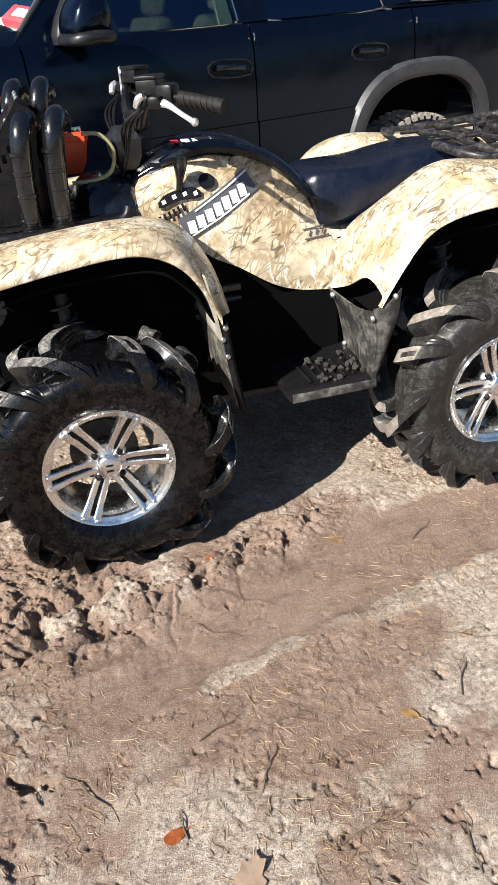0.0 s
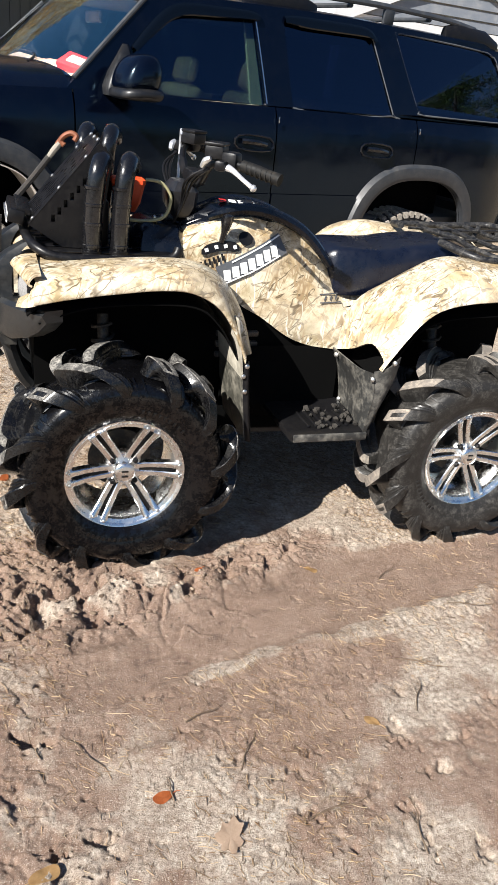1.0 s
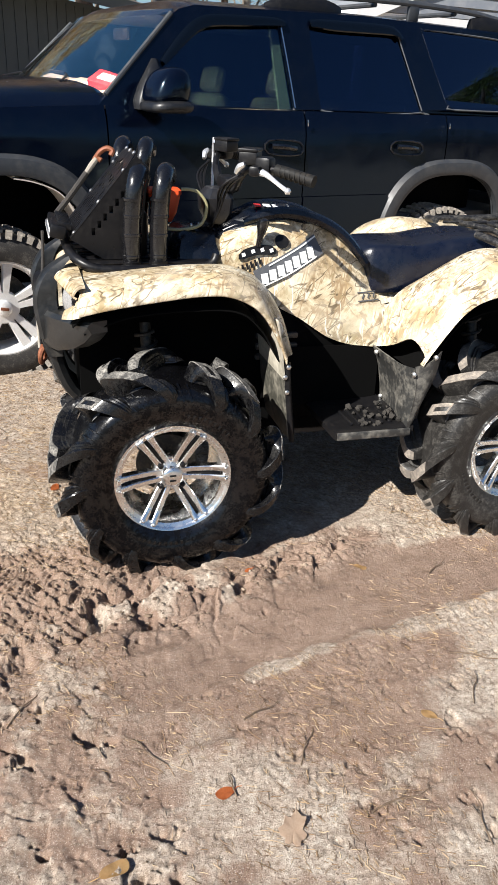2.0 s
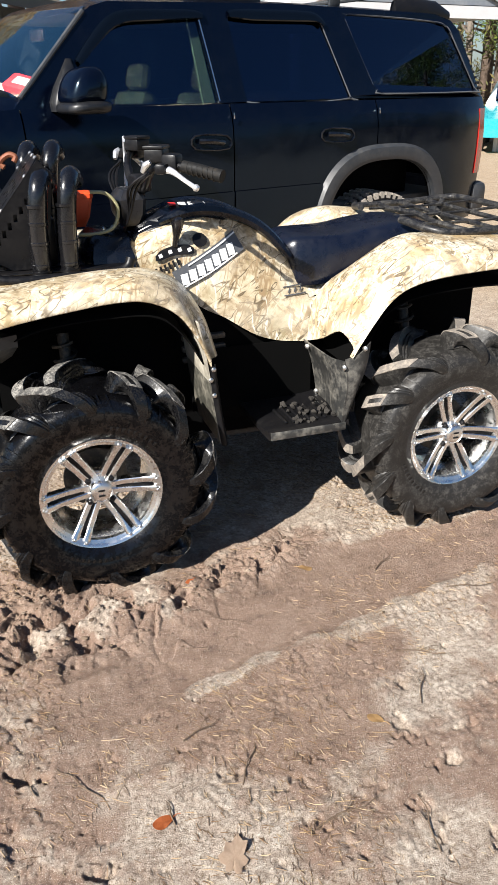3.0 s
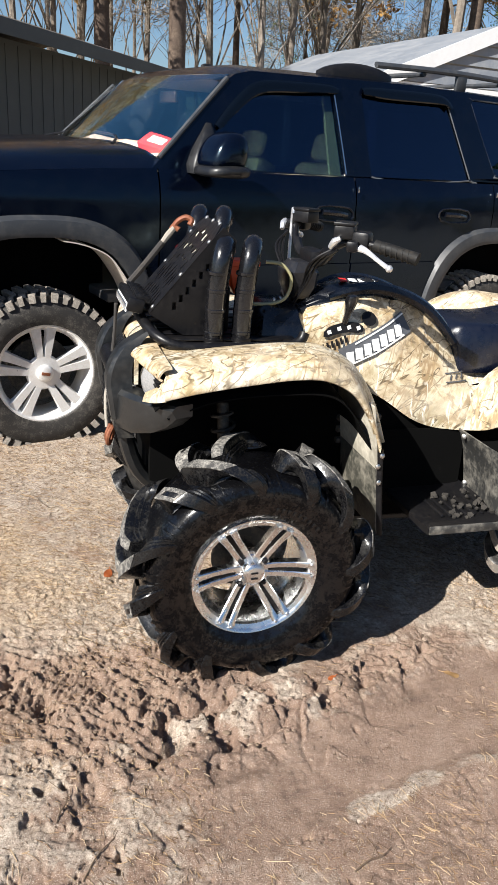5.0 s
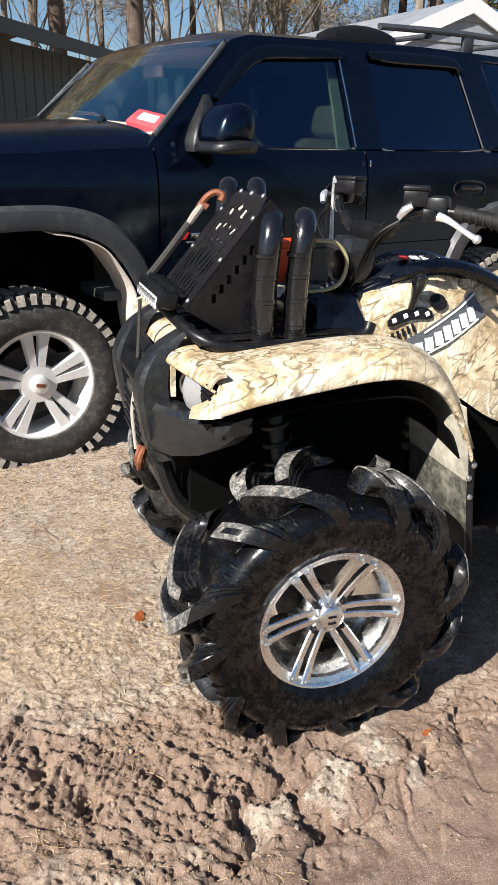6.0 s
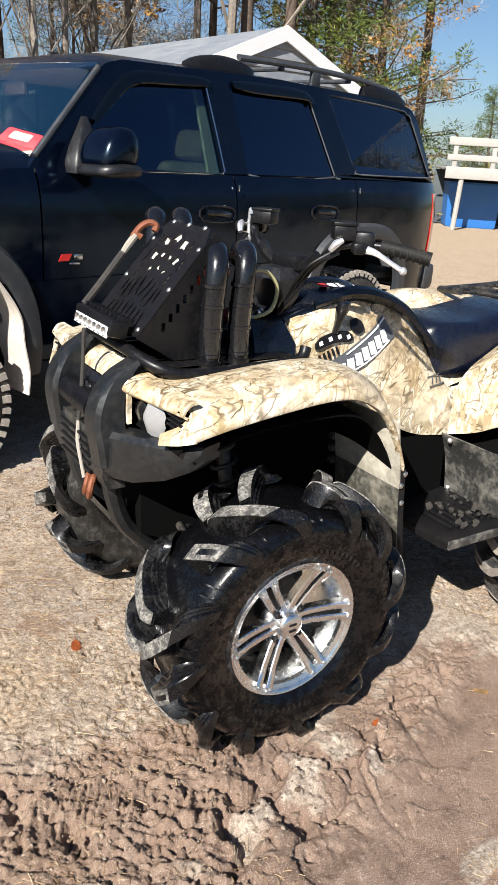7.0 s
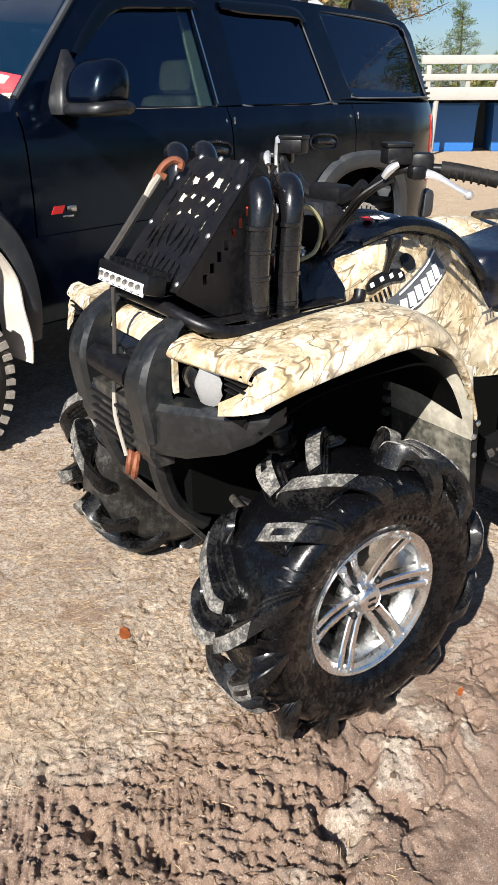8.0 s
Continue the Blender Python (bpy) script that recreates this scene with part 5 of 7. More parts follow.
part("skid_plate", loft(bmesh.new(), [[(x, -w, z), (x, w, z), (x, w, z + 0.02), (x, -w, z + 0.02)] for x, w, z in ((-0.36, 0.10, 0.52), (-0.22, 0.15, 0.34), (0.2, 0.17, 0.29), (1.1, 0.17, 0.29), (1.4, 0.12, 0.36))]), DIRTY_PLASTIC, atv)

# footwells
for side in (-1, 1):
    brd = part("footboard", loft(bmesh.new(), [[(x, side * y, z) for y, z in ((0.20, z0), (0.20, z0 + 0.02), (0.47, z0 + 0.022), (0.50, z0 + 0.030), (0.528, z0 + 0.027), (0.53, z0 + 0.006), (0.50, z0 + 0.002))] for x, z0 in ((0.545, 0.414), (0.555, 0.418), (0.60, 0.420), (0.72, 0.420), (0.80, 0.425), (0.84, 0.43))]), BLACK_PLASTIC, atv, "mud-crusted black plastic footboard")
    # paler strip puts the sunlit edge of the board into colour
    part("lit_board_edge", boxed((0.686, side * 0.533, 0.436), (0.28, 0.010, 0.028), 0.003), GUARD_PLASTIC, brd, "grey footboard edge with sunlight painted in")
    for k in range(7):
        part("footboard_cleat", boxed((0.63 + 0.030 * k, side * 0.40, 0.447), (0.012, 0.13, 0.010), 0.003), BLACK_PLASTIC, brd)
    # inner wall near-black, the footwell's shade in its colour
    part("footwell_inner", sheeted([[(x, side * y, z) for z, y in ((0.43, 0.215), (0.55, 0.21), (0.66, 0.205))] for x in (0.36, 0.5, 0.7, 0.83)], 0.004), SHADE_BLACK, atv)
    grd = part("footwell_guard", sheeted([[(0.80, side * 0.215, 0.66), (0.795, side * 0.33, 0.665), (0.800, side * 0.45, 0.665), (0.812, side * 0.53, 0.675)], [(0.83, side * 0.215, 0.59), (0.825, side * 0.33, 0.59), (0.81, side * 0.46, 0.59), (0.825, side * 0.54, 0.60)], [(0.85, side * 0.215, 0.50), (0.845, side * 0.33, 0.50), (0.82, side * 0.46, 0.50), (0.82, side * 0.535, 0.50)], [(0.86, side * 0.215, 0.43), (0.85, side * 0.33, 0.43), (0.825, side * 0.46, 0.42), (0.812, side * 0.525, 0.41)]], 0.005), GUARD_PLASTIC, atv, "scuffed black footwell guard")
    part("guard_wing", sheeted([[(0.812, side * 0.532, 0.68), (0.86, side * 0.545, 0.70), (0.905, side * 0.535, 0.735)], [(0.825, side * 0.54, 0.60), (0.86, side * 0.545, 0.61), (0.895, side * 0.53, 0.64)], [(0.82, side * 0.535, 0.50), (0.84, side * 0.535, 0.51), (0.862, side * 0.52, 0.53)], [(0.812, side * 0.525, 0.42), (0.82, side * 0.525, 0.42), (0.828, side * 0.52, 0.43)]], 0.005), GUARD_PLASTIC, atv, "scuffed black guard beside the rear wheel")
    for p in ((0.800, 0.26, 0.645), (0.815, 0.538, 0.655), (0.888, 0.542, 0.715), (0.85, 0.24, 0.455), (0.826, 0.50, 0.43)):
        part("bolt", dome(bmesh.new(), (p[0] - 0.008, side * p[1], p[2]), 0.010, 0.006, (-0.7, side * 0.6, 0.2)), BOLT, grd)
rng = random.Random(4)
for k in range(42):
    s = rng.uniform(0.004, 0.013)
    x, y = rng.uniform(0.65, 0.82), -rng.uniform(0.30, 0.49)
    bm = bmesh.new()
    bmesh.ops.create_icosphere(bm, subdivisions=1, radius=s)
    for v in bm.verts:
        v.co *= rng.uniform(0.7, 1.25)
    if k == 0:
        clods = tagged(new("mud_clods"), "dark dried mud clods lying on the footboard", "mud", kind="stuff")
        clod_bm = bmesh.new()
    bm.transform(Matrix.Translation((x, y, 0.446 + s * 0.5 + (0.012 if x > 0.76 else 0))))
    tmp = bpy.data.meshes.new("clod")
    bm.to_mesh(tmp)
    clod_bm.from_mesh(tmp)
    bm.free()
bpy.data.objects.remove(clods)
CLOD = worn("dried_mud", (0.022, 0.019, 0.016), 0.95, dust=(0.16, 0.14, 0.11), amount=0.25, scale=40.0)
tagged(part("mud_clods", clod_bm, CLOD, m=ATV_M.copy()), "dark dried mud clods lying on the footboard", "mud", kind="stuff")

# nose, headlamps, bumper
part("nose_panel", sheeted([[(-0.27, y, 0.968), (-0.315, y, 0.962), (-0.342, y, 0.945), (-0.352, y, 0.925)] for y in (-0.19, -0.10, 0, 0.10, 0.19)], 0.005), CAMO, atv, "camouflage plastic nose panel")
part("nose_grille", sheeted([[(-0.349 - 0.012 * (1 - (y / 0.19) ** 2), y, 0.928), (-0.366 - 0.020 * (1 - (y / 0.19) ** 2), y, 0.90), (-0.370 - 0.018 * (1 - (y / 0.19) ** 2), y, 0.85), (-0.36, y, 0.79)] for y in (-0.19, -0.10, 0, 0.10, 0.19)], 0.005), BLACK_GLOSS, atv, "glossy black nose panel with a round emblem")
part("nose_emblem", lathe(bmesh.new(), [(0.0, -0.004), (0.016, -0.004), (0.020, -0.002), (0.021, 0.004)], 24), BUMPER_PLASTIC, atv, "round moulded emblem", m=pose(-0.391, 0.0, 0.888, 0, 0, -90))
part("nose_deck", sheeted([[(x, y, 0.952) for y in (-0.19, 0, 0.19)] for x in (-0.32, -0.1, 0.14)], 0.005), BLACK_PLASTIC, atv)
for side in (-1, 1):
    # dark bucket behind the lamp
    part("lamp_bucket", sheeted([[(-0.33, side * y, 0.945), (-0.275, side * y, 0.90), (-0.33, side * y, 0.835)] for y in (0.19, 0.27, 0.36, 0.44)], 0.004), SHADE_BLACK, atv)
    part("lamp_reflector", loft(bmesh.new(), [[(-0.325 - 0.02 * d, side * (0.255 + 0.05 * r * math.cos(t)), 0.885 + 0.034 * r * math.sin(t)) for t in np.linspace(0, 2 * math.pi, 16, endpoint=False)] for d, r in ((-1, 0.8), (0, 1.0), (0.6, 0.9), (1.0, 0.4))]), BLACK_GLOSS, atv)
    lens = []
    for q in np.linspace(-1, 1, 7):
        k = max(0.05, (1 - abs(q) ** 3)) ** 0.4
        lens.append([(-0.348 - 0.010 * k * (1 - d * d) + 0.03 * (0.5 + q / 2), side * (0.318 + 0.030 * q), 0.887 + 0.044 * k * d) for d in np.linspace(-1, 1, 9)])
    part("headlamp", sheet(bmesh.new(), lens, 0.02), LENS_CLOUDY, atv, "clouded white headlamp lens")
    for k in range(3):
        part("lamp_rib", boxed((-0.318, side * 0.405, 0.895 + 0.013 * k), (0.02, 0.07, 0.004), 0.001), BLACK_PLASTIC, atv)
    # camo brow above, cheek beside and sill below the lamp opening
    part("lamp_brow", sheeted([[(-0.36 + 0.16 * (y - 0.19), side * y, 0.922 + 0.02 * (y - 0.19)), (-0.372 + 0.16 * (y - 0.19), side * y, 0.938), (-0.345 + 0.12 * (y - 0.19), side * y, 0.962), (-0.29, side * y, 0.968)] for y in (0.185, 0.26, 0.34, 0.42, 0.455)], 0.006), CAMO, atv)
    part("lamp_cheek", sheeted([[(-0.360, side * y, z) for y in (0.186, 0.200, 0.214)] for z in (0.845, 0.875, 0.91, 0.94)], 0.012), CAMO, atv)
    part("lamp_sill", sheeted([[(-0.312, side * 0.492, 0.882), (-0.312, side * 0.484, 0.912), (-0.305, side * 0.450, 0.944)], [(-0.336, side * 0.452, 0.866), (-0.332, side * 0.446, 0.884), (-0.322, side * 0.430, 0.908)], [(-0.362, side * 0.396, 0.852), (-0.359, side * 0.393, 0.862), (-0.352, side * 0.385, 0.876)]], 0.005), CAMO, atv)
    # bumper upright and wing
    up = [(-0.310, 0.160, 1.005), (-0.362, 0.158, 0.965), (-0.392, 0.160, 0.910), (-0.400, 0.160, 0.858), (-0.395, 0.165, 0.800), (-0.39, 0.165, 0.74)]
    rings = []
    for (x, y, z), (w, dpt) in zip(up, ((0.026, 0.026), (0.038, 0.036), (0.046, 0.040), (0.048, 0.042), (0.050, 0.040), (0.046, 0.036))):
        rings.append([(x + a * dpt, side * (y + b * w), z + a * 0.35 * dpt) for a, b in ((-1, -0.7), (-0.7, -1), (0.8, -1), (0.8, 1), (-0.7, 1), (-1, 0.7))])
    part("bumper_upright", loft(bmesh.new(), [list(r) for r in spline_grid(rings, 4, 1)]), BUMPER_PLASTIC, atv, angle=30)
    wing = []
    for x, y, z0, z1 in ((-0.405, 0.06, 0.70, 0.78), (-0.410, 0.14, 0.695, 0.806), (-0.405, 0.195, 0.700, 0.828), (-0.375, 0.28, 0.712, 0.838), (-0.330, 0.37, 0.745, 0.846), (-0.298, 0.435, 0.785, 0.854), (-0.278, 0.476, 0.825, 0.862)):
        wing.append([(x, side * y, z0), (x - 0.012, side * y, z0 + 0.02), (x - 0.012, side * y, z1 - 0.015), (x, side * y, z1), (x + 0.05, side * (y - 0.02), z1), (x + 0.05, side * (y - 0.02), z0)])
    part("bumper_wing", loft(bmesh.new(), wing), BUMPER_PLASTIC, atv, "black plastic bumper wing", angle=30)
    part("bumper_strut", tubed([(-0.385, side * 0.15, 0.75), (-0.375, side * 0.145, 0.64), (-0.33, side * 0.13, 0.52), (-0.24, side * 0.12, 0.43)], 0.026, 8, 4), BUMPER_PLASTIC, atv)
part("bumper_centre", loft(bmesh.new(), [[(x, y, z) for x, z in ((-0.405, 0.66), (-0.42, 0.70), (-0.415, 0.80), (-0.365, 0.80), (-0.355, 0.66))] for y in (-0.19, -0.1, 0, 0.1, 0.19)]), DIRTY_PLASTIC, atv, angle=30)
for k in range(5):
    part("grille_slat", boxed((-0.423, 0.0, 0.685 + 0.022 * k), (0.010, 0.22, 0.008), 0.002), BLACK_PLASTIC, atv)
part("winch_drum", lathe(bmesh.new(), [(0.0, -0.1), (0.035, -0.1), (0.035, 0.1), (0.0, 0.1)], 20, (-0.40, 0, 0.86)), BLACK_METAL, atv)

# front rack
loop = [(0.168, -0.238, 1.012), (0.152, -0.244, 0.985), (0.10, -0.246, 0.972), (-0.09, -0.246, 0.968), (-0.22, -0.242, 0.970), (-0.275, -0.222, 0.985), (-0.305, -0.175, 1.002), (-0.315, -0.120, 1.012)]
rk = part("front_rack", tubed(loop + [(-0.318, 0.0, 1.015)] + [(x, -y, z) for x, y, z in loop[::-1]], 0.0165, 10, 5), BLACK_METAL, atv, "black tubular steel front rack")
for y in (-0.16, -0.08, 0.0, 0.08, 0.16):
    part("rack_slat", boxed((-0.07, y, 0.976), (0.46, 0.055, 0.006), 0.002), BLACK_METAL, rk)
for x in (-0.26, -0.08, 0.12):
    part("rack_bar", tubed([(x, -0.225, 0.966), (x, 0.225, 0.966)], 0.010, 8, 1), BLACK_METAL, rk)

# raised radiator behind a cut-out plate
P_BOT, P_TOP = Vector((-0.308, 0, 1.052)), Vector((-0.085, 0, 1.318))
P_AX = (P_TOP - P_BOT).normalized()
P_N = Vector((P_AX.z, 0, -P_AX.x)) * -1
P_LEN = (P_TOP - P_BOT).length


def on_plate(a, b, q):
    """a across, b up the plate, q into it."""
    return P_BOT + P_AX * b + Vector((0, a, 0)) - P_N * q


outline = [(-0.150, 0.0), (0.150, 0.0), (0.150, P_LEN - 0.05), (0.115, P_LEN), (-0.115, P_LEN), (-0.150, P_LEN - 0.05)]
rng = random.Random(11)
holes = []


def ragged(a, b, size, ang):
    """A jagged torn-looking cut-out."""
    pts = []
    for i in range(9):
        t = ang + 2 * math.pi * i / 9
        r = size * rng.uniform(0.55, 1.0) * (1.0 if i % 2 else 0.6)
        pts.append((a + r * math.cos(t) * 1.25, b + r * math.sin(t)))
    return pts


def wave_slit(a0, b0, ang, ln_, w, curl):
    """A long tapering slit that bends along its way, with nicked edges."""
    mid, n = [], 7
    a, b, g = a0, b0, ang
    for q in range(n):
        mid.append((a, b, g))
        a, b, g = a + math.cos(g) * ln_ / (n - 1), b + math.sin(g) * ln_ / (n - 1), g + curl / (n - 1)
    left, right = [], []
    for q, (a, b, g) in enumerate(mid):
        hw = 0.5 * w * (math.sin(math.pi * (0.06 + 0.88 * q / (n - 1))) ** 0.8) * (0.75 if q % 2 else 1.15)
        left.append((a - math.sin(g) * hw, b + math.cos(g) * hw))
        right.append((a + math.sin(g) * hw, b - math.cos(g) * hw))
    return left + right[::-1]


# ragged openings in a ring near the top, long slits streaming down from it, a fan of short cuts at the foot
for a, b, size, turn in ((-0.045, 0.282, 0.026, 0.3), (0.005, 0.300, 0.024, 1.0), (0.052, 0.280, 0.027, 0.1), (-0.062, 0.232, 0.020, 0.8), (0.064, 0.228, 0.022, 0.4), (-0.022, 0.236, 0.016, 0.0), (0.024, 0.240, 0.017, 0.6), (0.0, 0.200, 0.015, 0.2), (-0.040, 0.192, 0.013, 0.9), (0.040, 0.190, 0.014, 1.3)):
    holes.append(ragged(a, b, size, turn))
for sd_ in (-1, 1):
    for k in range(4):
        holes.append(wave_slit(sd_ * (0.090 + 0.012 * (k % 2)), 0.300 - 0.052 * k, math.pi * 1.5 - sd_ * 0.15, 0.046, 0.011, sd_ * 0.5))
    for k in range(3):
        holes.append(wave_slit(sd_ * (0.022 + 0.027 * k), 0.166 - 0.010 * k, math.pi * 1.5 + sd_ * 0.10 * k, 0.066, 0.013, -sd_ * 0.55))
    for k in range(4):
        holes.append(wave_slit(sd_ * (0.016 + 0.026 * k), 0.080 - 0.004 * k, math.pi * 1.5 + sd_ * 0.12 * k, 0.042, 0.012, -sd_ * 0.5))
rad = part("radiator_plate", slab(bmesh.new(), outline, on_plate, 0.004, holes), BLACK_METAL, atv, "black steel radiator guard plate with ragged cut-outs", smooth=False)
for a, b in ((-0.13, 0.02), (0.0, 0.02), (0.13, 0.02), (-0.135, 0.15), (0.135, 0.15), (-0.135, 0.28), (0.135, 0.28), (-0.09, 0.345), (0.0, 0.345), (0.09, 0.345)):
    part("bolt", dome(bmesh.new(), on_plate(a, b, 0), 0.008, 0.005, P_N), BOLT, rad)
part("radiator_core", slab(bmesh.new(), [(-0.125, 0.02), (0.125, 0.02), (0.125, 0.33), (-0.125, 0.33)], lambda a, b, q: on_plate(a, b, q + 0.022), 0.03), BLACK_METAL, rad)
# pale sheet added behind the upper cut-outs to make them bright
part("bright_backing", slab(bmesh.new(), [(-0.10, 0.16), (0.10, 0.16), (0.10, 0.325), (-0.10, 0.325)], lambda a, b, q: on_plate(a, b, q + 0.0055), 0.005), worn("bright_backing", (0.60, 0.57, 0.48), 0.6, metal=0.0, amount=0.6, scale=30.0), rad)
for side in (-1, 1):
    sp = [(-0.308, 1.049), (-0.088, 1.312), (-0.045, 1.275), (-0.085, 0.982), (-0.20, 0.982)]
    slots = [[(-0.238 + 0.020 * k, 1.062 + 0.0235 * k), (-0.226 + 0.020 * k, 1.062 + 0.0235 * k), (-0.226 + 0.020 * k, 1.085 + 0.0235 * k), (-0.238 + 0.020 * k, 1.085 + 0.0235 * k)] for k in range(7)]
    part("radiator_side", slab(bmesh.new(), sp, lambda a, b, q: (a, side * (0.150 - q), b), 0.004, slots), BLACK_METAL, rad, smooth=False)
part("radiator_box", boxed((-0.12, 0, 1.06), (0.14, 0.26, 0.15), 0.01), BLACK_METAL, rad)
# light bar at the foot of the plate
bar = part("light_bar", boxed((-0.345, 0.0, 1.068), (0.052, 0.255, 0.044), 0.006, (0, 14, 0)), BLACK_METAL, atv, "black LED light bar")
part("light_bar_lens", boxed((-0.3715, 0.0, 1.061), (0.004, 0.230, 0.030), 0.001, (0, 14, 0)), LENS_WHITE, bar)
for k in range(7):
    part("led_cell", lathe(bmesh.new(), [(0.0, 0.0), (0.008, -0.001), (0.011, -0.004), (0.0125, -0.004), (0.0125, 0.0)], 12), BOLT, bar, m=pose(-0.3735, -0.096 + 0.032 * k, 1.0605, 0, 0, -90))
for k in range(9):
    part("cooling_fin", boxed((-0.322, -0.112 + 0.028 * k, 1.086), (0.045, 0.006, 0.02), 0.001, (0, 14, 0)), BLACK_METAL, bar)

# snorkel pipes
for x, y, sgn in ((-0.112, -0.185, 1), (-0.022, -0.180, 1), (-0.115, 0.175, -1), (-0.030, 0.175, -1)):
    hi = 1.208 if sgn > 0 else 1.262
    pp = part("snorkel_pipe", tubed([(x, y, 0.965), (x + 0.002, y, 1.1), (x + 0.010, y, hi - 0.02), (x + 0.018, y + 0.008, hi + 0.025), (x + 0.03, y + 0.035, hi + 0.052), (x + 0.042, y + 0.07, hi + 0.052), (x + 0.052, y + 0.10, hi + 0.03)], 0.0305, 20, 6), BLACK_GLOSS, atv, "glossy black plastic snorkel pipe")
    for z in (1.0, 1.07, 1.13, hi - 0.025):
        part("pipe_joint", lathe(bmesh.new(), [(0.0305, -0.006), (0.0325, -0.004), (0.0325, 0.004), (0.0305, 0.006)], 20), BLACK_GLOSS, pp, m=pose(x + 0.003 * (z - 1) * 10, y, z, 90, 0, 0))
    part("pipe_clamp", lathe(bmesh.new(), [(0.031, -0.006), (0.034, -0.005), (0.034, 0.005), (0.031, 0.006)], 20), BLACK_METAL, pp, m=pose(x, y, 0.979, 90, 0, 0))

# orange reservoir, hose loop, fittings
part("reservoir", loft(bmesh.new(), [[(0.052 + a * sx * 1.1, 0.135 + b * sy, z) for a, b in ((-1, -0.8), (-0.8, -1), (0.8, -1), (1, -0.8), (1, 0.8), (0.8, 1), (-0.8, 1), (-1, 0.8))] for sx, sy, z in ((0.024, 0.028, 1.062), (0.040, 0.034, 1.095), (0.052, 0.036, 1.158), (0.055, 0.038, 1.160), (0.055, 0.038, 1.174), (0.05, 0.034, 1.179))]), ORANGE, atv, "bright orange plastic reservoir", angle=30)
part("hose", tubed([(0.08, -0.06, 1.20), (0.13, -0.075, 1.195), (0.165, -0.08, 1.15), (0.15, -0.08, 1.09), (0.10, -0.075, 1.068), (0.03, -0.06, 1.065)], 0.006, 8, 6), HOSE, atv, "cloudy yellowed hose loop")
rng = random.Random(3)
for k in range(6):
    part("hose_fitting", dome(bmesh.new(), (0.06 + 0.018 * k, -0.05 + rng.uniform(-0.02, 0.02), 1.03 + 0.02 * k * rng.random()), 0.008, 0.008), BOLT, atv)
part("instrument_pod", loft(bmesh.new(), [[(0.215 + a * sx, b * sy, z) for a, b in ((-1, -0.7), (-0.7, -1), (0.7, -1), (1, -0.7), (1, 0.7), (0.7, 1), (-0.7, 1), (-1, 0.7))] for sx, sy, z in ((0.03, 0.05, 1.08), (0.05, 0.07, 1.12), (0.055, 0.075, 1.17), (0.03, 0.05, 1.20))]), worn("grey_pod_plastic", (0.007, 0.008, 0.011), 0.3, amount=0.05), atv)
part("dash_base", loft(bmesh.new(), [[(0.13 + a * sx, b * sy, z) for a, b in ((-1, -0.7), (-0.7, -1), (0.7, -1), (1, -0.7), (1, 0.7), (0.7, 1), (-0.7, 1), (-1, 0.7))] for sx, sy, z in ((0.10, 0.15, 0.93), (0.10, 0.14, 1.0), (0.08, 0.10, 1.05), (0.06, 0.07, 1.07))]), TRIM_BLACK, atv)

